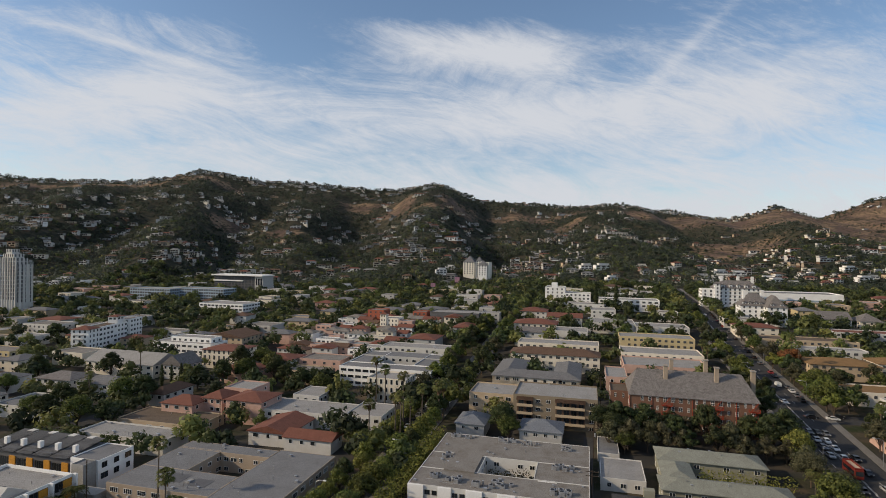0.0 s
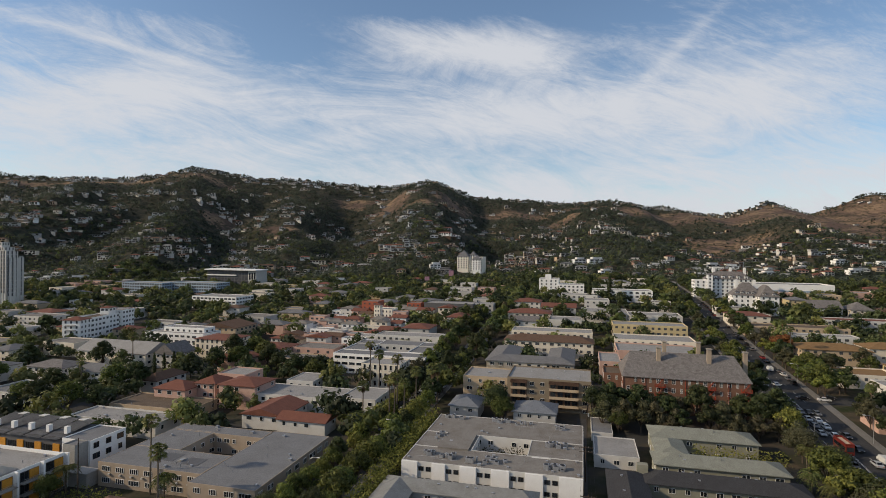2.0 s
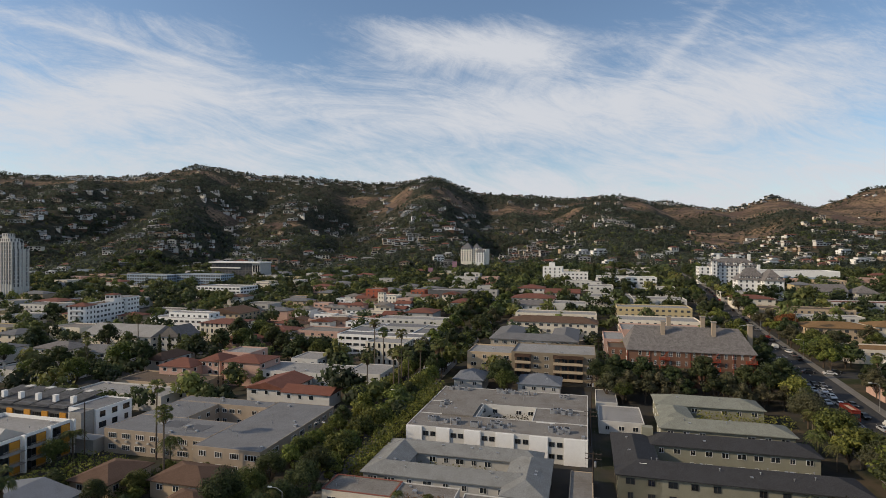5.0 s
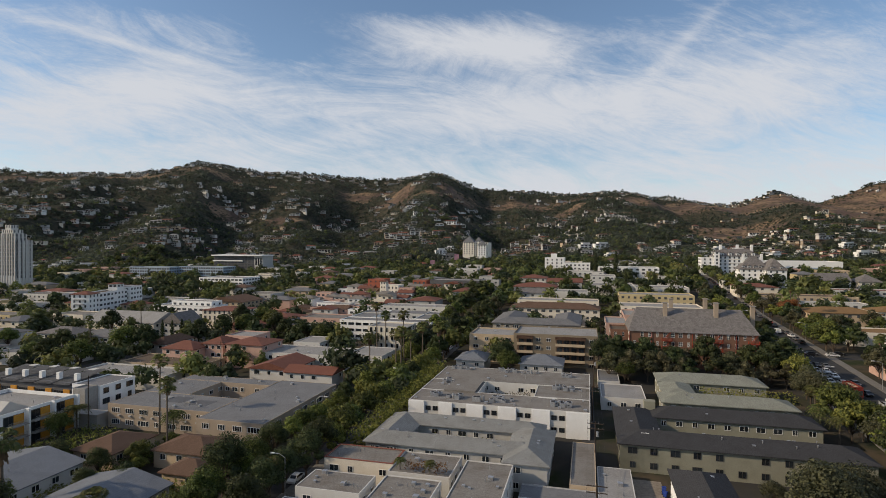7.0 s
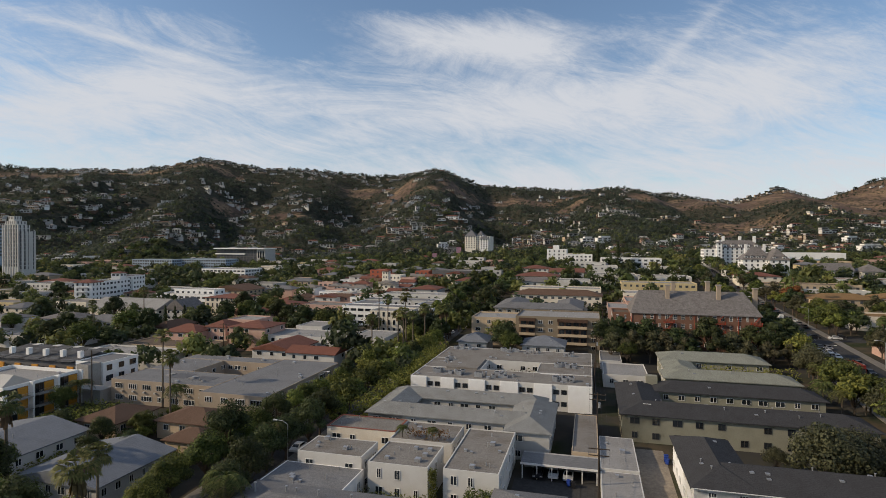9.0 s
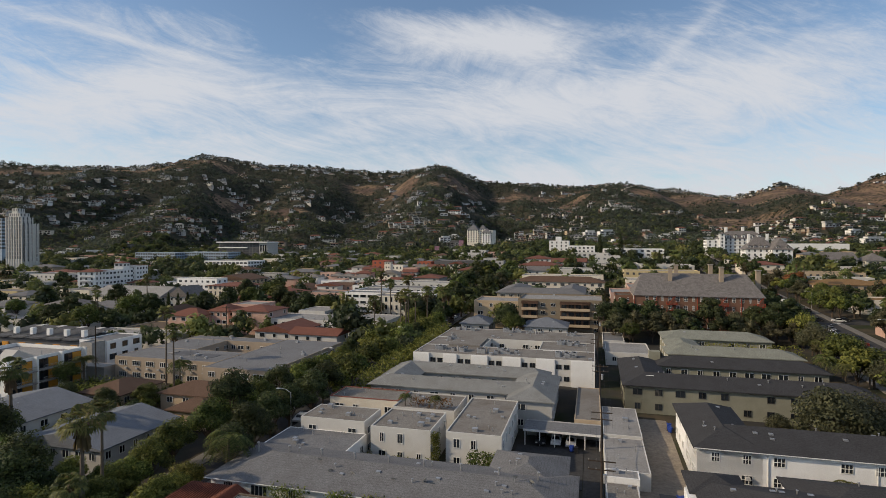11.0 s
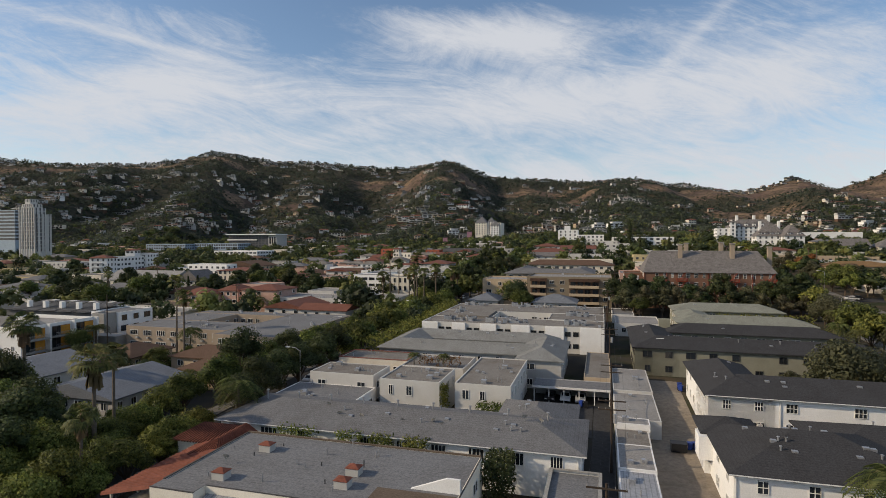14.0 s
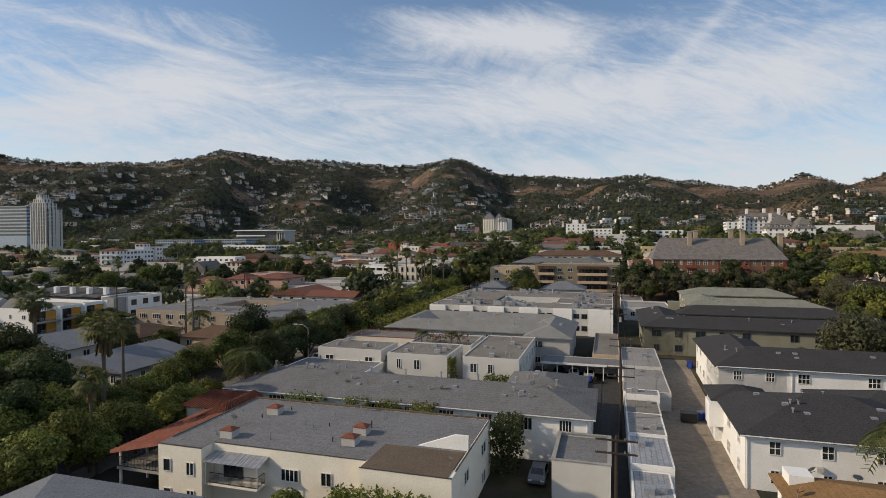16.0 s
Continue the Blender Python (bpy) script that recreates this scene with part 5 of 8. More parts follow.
for k in range(3):
    pwin(SLAB, -381.5 + 3.2 * k, 583, 24, "S", 2.2, 8.0, near=False)
pbox("floor_band", BRIGHT, SLAB, -441, -400, 582.6, 583.9, 28.0, 29.4, "white floor band")
for k, (a, b, c, d, z, wl_) in enumerate(((-380, -352, 300, 318, 14, WHITE), (-345, -318, 310, 330, 13, CREAM), (-420, -370, 270, 284, 9, BEIGE), (-350, -314, 240, 254, 8.5, YELLOW), (-410, -360, 220, 236, 7.5, BEIGE))):
    building("apartment_building", "low pale flat-roofed apartment block", "building", [dict(p=(a, b), q=(c, d), z=z, wall=wl_, mat=GRAVEL3, par=0.4, step=4.0)], near=False, seed=95 + k, group="low flat-roofed blocks")

# ---- middle distance, centre and right ----
building("apartment_building", "apartment building with pale grey hip roofs round a court", "building", [
    dict(p=(-40, -3), q=(240, 252), z=14.8, roof="hip", rise=2.0, wall=CREAM, mat=SHINGLE, step=4),
    dict(p=(-14, -3), q=(240, 276), z=15.0, roof="hip", rise=2.0, wall=CREAM, mat=SHINGLE, step=4),
    dict(p=(-40, -28), q=(240, 276), z=15.0, roof="hip", rise=2.0, wall=CREAM, mat=SHINGLE, step=4)], near=False, seed=110)
building("apartment_building", "long building with brown hip roof", "building", [dict(p=(-38.5, 6), q=(287, 302), z=16.6, roof="hip", rise=2.4, wall=CREAM, mat=BROWNSHINGLE, step=3.6)], near=False, seed=111)
building("apartment_building", "long cream building with flat roof", "building", [dict(p=(-38, 6), q=(312, 328), z=18.2, wall=CREAM, mat=GRAVEL2, par=0.5, step=3.6)], near=False, seed=112)
building("apartment_building", "white flat-roofed building behind red brick block", "building", [
    dict(p=(17, 55), q=(280, 304), z=15.4, wall=PINK, mat=GRAVEL2, par=0.6, step=4),
    dict(p=(17, 57), q=(304, 324), z=17.2, wall=CREAM, mat=GRAVEL2, par=0.6, step=4)], near=False, seed=113)
building("house", "salmon building with pale roof beside the alley", "house", [dict(p=(8, 17), q=(252, 275), z=15.0, wall=PINK, mat=GRAVEL2, step=4)], near=False, seed=114)
building("apartment_building", "pale yellow apartment building with flat roof", "building", [dict(p=(18, 59), q=(341, 358), z=20.2, wall=YELLOW, mat=GRAVEL2, par=0.5, step=3.4, skip=0.05)], near=False, seed=115)
building("apartment_building", "flat-roofed pale grey apartment building", "building", [
    dict(p=(0, 30), q=(384, 412), z=22.2, wall=WHITE, mat=GRAVEL2, par=0.5, step=4), dict(p=(30, 62), q=(377, 398), z=22.0, wall=WHITE, mat=GRAVEL2, par=0.5, step=4)], near=False, seed=116)
building("apartment_building", "white four-storey building with dark balconies", "building", [dict(p=(8, 55), q=(470, 492), z=31.0, wall=BRIGHT, mat=GRAVEL2, par=0.6, step=4.5, storeys=4, win=(2.4, 1.5), skip=0)], near=False, seed=117)
building("hotel", "white stepped hotel tower with blue-grey side windows", "building", [
    dict(p=(-37, -20), q=(500, 522), z=37.5, wall=BRIGHT, mat=GRAVEL2, par=0.6, step=3.6, storeys=6, win=(1.2, 1.5), skip=0), dict(p=(-20, 2), q=(498, 516), z=33.0, wall=BRIGHT, mat=GRAVEL2, par=0.6, step=3.4, storeys=5, win=(1.6, 1.4), skip=0),
    dict(p=(-32, -27), q=(508, 514), z=41, wall=BRIGHT, mat=GRAVEL2, par=0.3, storeys=0)], near=False, seed=118)
for k, (a, b, c, d, z, wl_, mt, rf) in enumerate(((-50, -30, 420, 440, 24, WHITE, TILE, "hip"), (-48, -20, 372, 392, 21, CREAM, TILE, "hip"), (-28, -4, 402, 420, 22.5, WHITE, TILE, "p"), (-20, 0, 352, 372, 20, WHITE, GRAVEL2, "flat"), (-44, -26, 346, 362, 19, WHITE, SLATE, "p"), (2, 20, 430, 452, 26, WHITE, GRAVEL2, "flat"), (-16, 12, 452, 470, 28, WHITE, GRAVEL2, "flat"))):
    building("house", "white house with red tile or pale roof", "house", [dict(p=(a, b), q=(c, d), z=z, wall=wl_, mat=mt, roof=rf, rise=2.4, step=4)], near=False, seed=120 + k, group="white houses up the block")
HOTEL = building("hotel", "white chateau-style hotel wing with steep dark slate roof", "building", [
    dict(p=(108.2, 128), q=(449, 464), z=31.5, roof="hip", rise=9.0, wall=BRIGHT, mat=SLATE, step=3.4, storeys=5, win=(1.2, 1.6), skip=0),
    dict(p=(123.5, 136), q=(440, 462), z=31.4, roof="hip", rise=8.0, wall=BRIGHT, mat=SLATE, step=3.4, storeys=5, win=(1.2, 1.6), skip=0)], near=False, seed=130)
HOTEL_BLOCK = building("hotel", "white chateau-style hotel block with slate mansard and turret", "building", [
    dict(p=(105.2, 142), q=(525, 541), z=39.5, roof="hip", rise=6.5, wall=BRIGHT, mat=SLATE, step=3.6, storeys=7, win=(1.3, 1.7), skip=0),
    dict(p=(95.3, 105.1), q=(523, 538), z=38.3, wall=BRIGHT, mat=GRAVEL2, par=0.8, step=3.6, storeys=6, win=(1.3, 1.7), skip=0),
    dict(p=(105.2, 109.5), q=(521.5, 526), z=43.5, roof="hip", rise=1.5, wall=BRIGHT, mat=SLATE, step=3.6, storeys=7, win=(1.3, 1.7), skip=0)], near=False, seed=131)
def dormer(top, p, q, z, mat, w=1.0, h=2.4, deep=3.6):
    """A white dormer with a small gabled roof, on the front slope."""
    d_ = pbox("dormer", BRIGHT, top, p - w, p + w, q, q + deep, z, z + h, "white roof dormer")
    b_ = bmesh.new()
    a_ = lp(top, p, q - 0.2, z + h + 0.01)
    hip_roof(b_, a_[0] - w, a_[0] + w, a_[1], a_[1] + deep + 0.6, a_[2], 1.3, 0.2, "q", 0.08)
    part("dormer_roof", b_, mat, d_)
    b_ = bmesh.new()
    a_ = lp(top, p, q - 0.06, z + 0.4)
    box(b_, a_[0] - 0.55, a_[0] + 0.55, a_[1], a_[1] + 0.05, a_[2], a_[2] + 1.5)
    part("pane", b_, FARGLASS, d_)


for p in (110.5, 114.2, 117.9, 121.4):
    dormer(HOTEL, p, 449.5, 31.4, SLATE)
for p in (126.4, 132.6):
    dormer(HOTEL, p, 440.4, 31.2, SLATE)
for p, q in ((112, 457), (124.5, 458)):
    pbox("chimney", BRIGHT, HOTEL, p - 0.8, p + 0.8, q - 0.8, q + 0.8, 34, 42.5, "white chimney")
for p in (112.5, 118.5, 124.5, 130.5, 136.5):
    dormer(HOTEL_BLOCK, p, 525.4, 39.4, SLATE, 1.3, 2.8)
for p, q in ((112.5, 533), (126, 534), (137, 533)):
    pbox("chimney", BRIGHT, HOTEL_BLOCK, p - 1.0, p + 1.0, q - 1.0, q + 1.0, 42, 49.5, "white chimney")
for z in (36.6, 33.4, 30.2):
    pbox("string_course", CREAM, HOTEL_BLOCK, 105.3, 142, 524.75, 524.95, z, z + 0.3)
WARE = building("warehouse", "long white warehouse with blind walls", "building", [dict(p=(146, 212), q=(548, 580), z=35, wall=BRIGHT, mat=GRAVEL, par=0.8, storeys=0)], near=False, seed=132)
pbox("wall_band", BLUEGREY, WARE, 146.2, 211.8, 547.7, 547.95, 28.4, 29.6, "grey-blue wall band")
pbox("canopy", GREYWALL, WARE, 150, 208, 544.6, 547.9, 24.2, 24.7, "loading canopy")
for k, (a, b, c, d, z, wl_, mt, rf) in enumerate(((95, 150, 366, 382, 19.4, BEIGE, BROWNROOF, "flat"), (112, 146, 346, 356, 17.6, WHITE, GRAVEL2, "flat"), (104, 134, 304, 322, 16.6, BEIGE, TANROOF, "hip"), (136, 170, 312, 328, 17.0, CREAM, TANROOF, "hip"), (156, 176, 442, 458, 24.5, WHITE, SLATE, "p"), (180, 194, 440, 456, 24.0, CREAM, SLATE, "hip"), (150, 190, 400, 416, 21, WHITE, TILE, "flat"), (128, 160, 262, 282, 15, YELLOW, TANROOF, "hip"), (170, 206, 350, 372, 19, CREAM, GRAVEL2, "flat"), (104, 126, 262, 278, 13.5, CREAM, TANROOF, "flat"), (230, 252, 470, 500, 42, YELLOW, GRAVEL2, "flat"))):
    building("apartment_building", "low tan apartment building beyond the avenue" if mt in (TANROOF, BROWNROOF) else "pale apartment building beyond the avenue", "building", [dict(p=(a, b), q=(c, d), z=z, wall=wl_, mat=mt, roof=rf, rise=2.2 if mt is not SLATE else 5, step=3.6)], near=False, seed=140 + k, group="apartment buildings beyond the avenue")
building("castle_hotel", "white castle-like hotel with steep gabled roofs on the hillside", "building", [
    dict(p=(-172, -136), q=(772, 800), z=52, wall=CREAMWHITE, mat=GRAVEL2, par=0.8, step=3.4, storeys=7, win=(1.5, 1.8), skip=0),
    dict(p=(-172, -156), q=(770, 790), z=52.2, roof="hip", rise=9, wall=CREAMWHITE, mat=SHINGLE, step=4, storeys=6, win=(1.5, 1.8), skip=0),
    dict(p=(-150, -138), q=(768, 782), z=48, roof="hip", rise=7, wall=BRIGHT, mat=SHINGLE, step=4, storeys=5, win=(1.5, 1.8), skip=0),
    dict(p=(-155, -147), q=(776, 788), z=54, roof="hip", rise=6, wall=BRIGHT, mat=SHINGLE, step=4, storeys=3, win=(1.5, 1.8), skip=0)], near=False, seed=160)

building("apartment_building", "pale church-like building with stepped gable", "building", [dict(p=(-145, -131), q=(376, 388), z=19.6, wall=CREAMWHITE, mat=GRAVEL2, par=0.5, step=2.6, win=(0.9, 1.4), skip=0), dict(p=(-144.6, -140), q=(375.2, 380), z=22.4, wall=CREAMWHITE, mat=TILE, roof="hip", rise=1.2, step=2.2, win=(0.8, 1.2), skip=0)], near=False, seed=182)
building("apartment_building", "red-brown stucco building with flat roof", "building", [dict(p=(-165, -152), q=(402, 416), z=22, wall=REDWALL, mat=GRAVEL3, step=3.6), dict(p=(-131, -120), q=(410, 420), z=21.2, wall=REDWALL, mat=GRAVEL3, step=3.6)], near=False, seed=180)
building("apartment_building", "dark grey building wrapped in scaffold netting", "building", [dict(p=(-115.5, -78), q=(404, 424), z=22.3, wall=DARKGREY, mat=GRAVEL2, step=3.6, storeys=0), dict(p=(-78, -64), q=(412, 430), z=22.4, wall=GREYWALL, mat=GRAVEL2, step=3.6, storeys=3)], near=False, seed=181)

# ---- a cluster of small white houses with red tiles ----
rng = random.Random(5)
made = 0
for _ in range(400):
    q = rng.uniform(296, 420)
    p = rng.uniform(-176, -112 if q < 380 else -80) - 0.1 * (q - 300)
    if not free(p, q, 4.4):
        continue
    x, y = wxy(p, q)
    a, b = rng.uniform(3.4, 6.5), rng.uniform(3.2, 5.5)
    rf = rng.choice((TILE, GRAVEL2, TILE, BROWNSHINGLE, GRAVEL2, GRAVEL3))
    building("house", "small white stucco house with red tile roof" if rf is TILE else "small white stucco house with plain roof", "house", [dict(p=(p - a, p + a), q=(q - b, q + b), z=ground_z(x, y) + rng.choice((5.0, 6.4, 7.6, 9.0)), wall=rng.choice((WHITE, CREAM, BRIGHT, PINK)), mat=rf, roof="flat" if rf is GRAVEL2 else rng.choice(("hip", "p", "q")), rise=1.7, step=3.2, sides="S")], near=False, seed=int(q * 13), group="small white tiled houses")
    made += 1
    if made > 88:
        break

# ---- cream building in front: porch, tiles, balcony, roof boxes ----
pbox("wall", CREAMWHITE, B1, -41.95, -36.9, 42.7, 44.38, -1.5, 5.93)
pbox("wall", CREAMWHITE, B1, -20.6, -12.25, 42.9, 44.38, -1.5, 5.93)
pbox("roof", GRAVEL, B1, -41.93, -36.92, 42.85, 44.6, 5.934, 5.957)
pbox("roof", BROWNROOF, B1, -20.5, -12.6, 43.0, 48.6, 5.952, 5.985, "brown patched roofing")
pbox("roof_edge", DARKTRIM, B1, -41.97, -36.88, 42.66, 42.84, 5.932, 5.99)
pbox("roof_edge", DARKTRIM, B1, -20.62, -12.23, 42.86, 42.99, 5.932, 5.99)
pbox("roof_edge", DARKTRIM, B1, -36.88, -20.64, 44.36, 44.52, 5.952, 5.995)
pbox("roof_edge", DARKTRIM, B1, -12.38, -12.23, 44.4, 58.62, 5.952, 6.0)
pbox("roof_edge", BROWNROOF, B1, -41.9, -12.4, 58.4, 58.65, 5.952, 6.12)
pbox("roof_edge", DARKTRIM, B1, -41.97, -41.75, 44.5, 58.38, 5.952, 6.05)
bm = bmesh.new()
a, b = lp(B1, -17.4, 49.2, 5.9), lp(B1, -12.4, 49.5, 7.3)
for y in (a[1], b[1]):
    bm.faces.new([bm.verts.new(v) for v in ((a[0], y, a[2]), (b[0], y, a[2]), (b[0], y, b[2]), (b[0] - 1.3, y, b[2]))])
bm.verts.ensure_lookup_table()
for i in range(4):
    j = (i + 1) % 4
    bm.faces.new((bm.verts[i], bm.verts[j], bm.verts[4 + j], bm.verts[4 + i]))
part("stair_wall", bm, BRIGHT, B1, "white sloping stair wall on the roof")
bm = bmesh.new()
tile_plane(bm, lp(B1, -48.4, 43.0, 4.25), lp(B1, -48.4, 57.4, 4.25), lp(B1, -41.9, 57.4, 5.75), lp(B1, -41.9, 43.0, 5.75), 0.5, 0.2)
part("porch_roof", bm, (BARREL, PAN), B1, "red clay tile porch roof")
bm = bmesh.new()
c = (lp(B1, -52.4, 57.0, 4.5), lp(B1, -44.6, 57.0, 4.5), lp(B1, -44.6, 63.0, 4.5), lp(B1, -52.4, 63.0, 4.5))
t1, t2 = lp(B1, -49.5, 60.0, 6.1), lp(B1, -44.0, 60.0, 6.1)
tile_plane(bm, c[0], c[1], t2, t1)
tile_plane(bm, c[3], c[0], t1, t1)
tile_plane(bm, c[2], c[3], t1, t2)
part("wing_roof", bm, (BARREL, PAN), B1, "red clay tile hip roof")
bm = bmesh.new()
c = (lp(B1, -46.0, 52.4, 5.0), lp(B1, -41.96, 52.4, 5.0), lp(B1, -41.96, 61.0, 5.0), lp(B1, -46.0, 61.0, 5.0))
t1, t2 = lp(B1, -43.2, 54.6, 6.5), lp(B1, -43.2, 60.0, 6.5)
tile_plane(bm, c[0], c[1], t1, t1)
tile_plane(bm, c[1], c[2], t2, t1)
tile_plane(bm, c[3], c[0], t1, t2)
part("turret_roof", bm, (BARREL, PAN), B1, "small red tile pyramid roof")
pbox("wall", CREAMWHITE, B1, -51.8, -44.4, 57.6, 62.5, -1.5, 4.45)
pbox("wall", CREAMWHITE, B1, -45.6, -42.0, 52.8, 57.58, 3.0, 4.98)
pbox("porch_floor", CONCRETE, B1, -47.9, -41.9, 43.4, 57.0, 2.45, 2.7, "porch deck")
for q in (43.6, 47.0, 50.4, 53.8, 56.8):
    pbox("porch_post", CREAMWHITE, B1, -47.8, -47.6, q, q + 0.2, -1.0, 4.3)
railing("porch_rail", IRON, B1, -47.75, -47.75, 43.6, 57.0, 2.7)
railing("porch_rail", IRON, B1, -47.75, -42.0, 43.5, 43.5, 2.7)
for q in (46, 50, 54):
    pwin(B1, -41.95, q, 3.0, "W", 1.3, 1.4)
for p, q, z, w, h, n in ((-40.9, 42.7, 3.35, 0.9, 1.25, 1), (-38.2, 42.7, 3.2, 0.9, 1.3, 2), (-28.4, 44.4, 3.1, 1.9, 1.2, 4), (-24.6, 44.4, 3.1, 1.1, 1.3, 2), (-40.9, 42.7, 0.5, 0.9, 1.25, 1), (-38.2, 42.7, 0.5, 0.9, 1.3, 2), (-28.4, 44.4, 0.4, 1.9, 1.2, 4), (-24.6, 44.4, 0.4, 1.1, 1.3, 2)):
    pwin(B1, p, q, z, "S", w, h, n)
pwin(B1, -34.6, 44.4, 2.75, "S", 2.2, 2.0, 3, 1, DARKTRIM)
pbox("balcony", CREAMWHITE, B1, -36.4, -31.0, 42.9, 44.38, 2.45, 2.65, "projecting balcony")
railing("balcony_rail", IRON, B1, -36.3, -31.1, 42.98, 42.98, 2.65, 1.0, 0.12, "dark iron balcony rail")
railing("balcony_rail", IRON, B1, -31.1, -31.1, 42.98, 44.3, 2.65, 1.0, 0.12)
bm = bmesh.new()
tile_plane(bm, lp(B1, -36.7, 42.6, 4.75), lp(B1, -30.6, 42.6, 4.75), lp(B1, -30.6, 44.38, 5.2), lp(B1, -36.7, 44.38, 5.2), 0.3, 0.03)
part("awning", bm, (METALROOF, METALROOF), B1, "corrugated pale metal awning")
for p in (-36.5, -30.8):
    bm = bmesh.new()
    rod(bm, lp(B1, p, 42.75, 2.65), lp(B1, p, 42.75, 4.75), 0.05, 5)
    part("awning_post", bm, TRIM, B1)
for p, q in ((-36.5, 46.3), (-36.3, 54.0), (-23.8, 47.8), (-24.0, 50.8)):
    v = pbox("roof_vent", GREYWALL, B1, p - 0.7, p + 0.7, q - 0.6, q + 0.6, 5.9, 6.72, "square stucco roof vent with brown cap")
    bm = bmesh.new()
    hip_roof(bm, *[x for pair in ((lp(B1, p - 0.7, 0, 0)[0], lp(B1, p + 0.7, 0, 0)[0]), (lp(B1, 0, q - 0.6, 0)[1], lp(B1, 0, q + 0.6, 0)[1])) for x in pair], lp(B1, 0, 0, 6.73)[2], 0.3, 0.06, thick=0.06)
    part("cap", bm, BARREL, v)
rng = random.Random(4)
for k in range(18):
    p, q = rng.uniform(-41, -22), rng.uniform(45.5, 58)
    bm = bmesh.new()
    rod(bm, lp(B1, p, q, 5.9), lp(B1, p, q, 5.95 + rng.uniform(0.25, 0.8)), 0.06, 5)
    part("vent_pipe", bm, METAL if k % 3 else IRON, B1)
put_pq(DISH, -27.2, 57.6, 5.92, 40)
put_pq(DISH, -38.4, 49.6, 5.92, 10)
put_pq(DISH, -13.0, 45.2, 5.97, -20)
bm = bmesh.new()
rod(bm, lp(B1, -26.5, 55.8, 5.6), lp(B1, -26.5, 55.8, 8.2), 0.03, 5)
for k in range(4):
    rod(bm, lp(B1, -27.1, 55.8, 7.2 + 0.28 * k), lp(B1, -25.9, 55.8, 7.2 + 0.28 * k), 0.015, 3)
part("antenna", bm, METAL, B1, "thin metal roof antenna")
hedge("shrubs", "green shrubs in front of a cream building", -21.8, -13.6, 38.2, 41.4, 5.4, LEAF2, 3000, 0.36, seed=3)
plant(NEAR_TREES[3], -25.6, 39.6, 0.80)
plant(NEAR_TREES[3], -19.0, 38.6, 0.72)
for k, (p0, p1) in enumerate(((-40.2, -34.6), (-31.6, -28.2), (-27.2, -24.4), (-22.8, -19.8))):
    hedge("planter_shrubs", "yellow-green shrubs along a balcony walk", p0, p1, 61.0, 62.9, 5.6, LEAF2, 620, 0.3, z=0.4, seed=30 + k)
hedge("tall_hedge", "tall dark hedge between apartment buildings", -12.2, -9.2, 57.6, 62.6, 5.6, LEAFDARK, 1500, 0.36, seed=40)
pbox("planter_wall", CREAM, B1, -42.0, -12.6, 60.2, 60.5, -1.0, 1.2)

for k, (p0, p1, q0, q1, n) in enumerate(((-122, -107, 90, 112, 1500), (-96, -91, 88, 112, 900), (-95.5, -72, 85.5, 89.5, 900), (-77, -71, 98, 111.5, 700), (-98, -91, 60, 84, 1000))):
    hedge("garden_shrubs", "mixed green shrubs round bungalows", p0, p1, q0, q1, 2.8, LEAF if k % 2 else LEAF2, n, 0.5, seed=60 + k)

# ---- dishes and pipes on the long grey roof ----
for p, z, rz in ((-36, 6.6, 0), (-33.5, 6.2, 30), (-30.2, 6.2, -20), (-24.5, 6.0, 15), (-20.4, 6.4, 60), (-19.2, 6.0, 10), (-9, 7.2, 20), (-6.8, 6.9, -30)):
    put_pq(DISH, p, 66.6 if z < 6.5 else 68.6, z - 0.35, rz)
for k in range(9):
    p = -47 + k * 5.1
    bm = bmesh.new()
    rod(bm, lp(B2, p, 70.5, 6.4), lp(B2, p, 70.5, 7.7), 0.12, 7)
    rod(bm, lp(B2, p, 70.5, 7.7), lp(B2, p, 70.5, 7.85), 0.2, 7)
    part("flue", bm, METAL, B2)

# ---- big white block: proud panels, paired windows, roof plant ----
edges = [-44.6]
for f in (0.135, 0.295, 0.47, 0.653, 0.834):
    c = -44.6 + 45.6 * f
    edges += [c - 1.9, c + 1.9]
    for k in (-0.95, 0.95):
        for z in (6.2, 3.3):
            pwin(B9, c + k, 136.6, z, "S", 1.35, 1.15, 2, 1, DARKTRIM)
edges.append(1.0)
for k in range(0, len(edges), 2):
    pbox("facade_panel", BRIGHT, B9, edges[k], edges[k + 1], 136.22, 136.6, 1.0, 8.5, "proud white facade panel")
pbox("penthouse", GRAVEL3, B9, -37.8, -29.2, 147.2, 160, 8.3, 8.95, "low roof room")
pbox("roof_rail", TRIM, B9, -12.2, -7.3, 147.2, 147.5, 8.35, 8.6)
rng = random.Random(8)
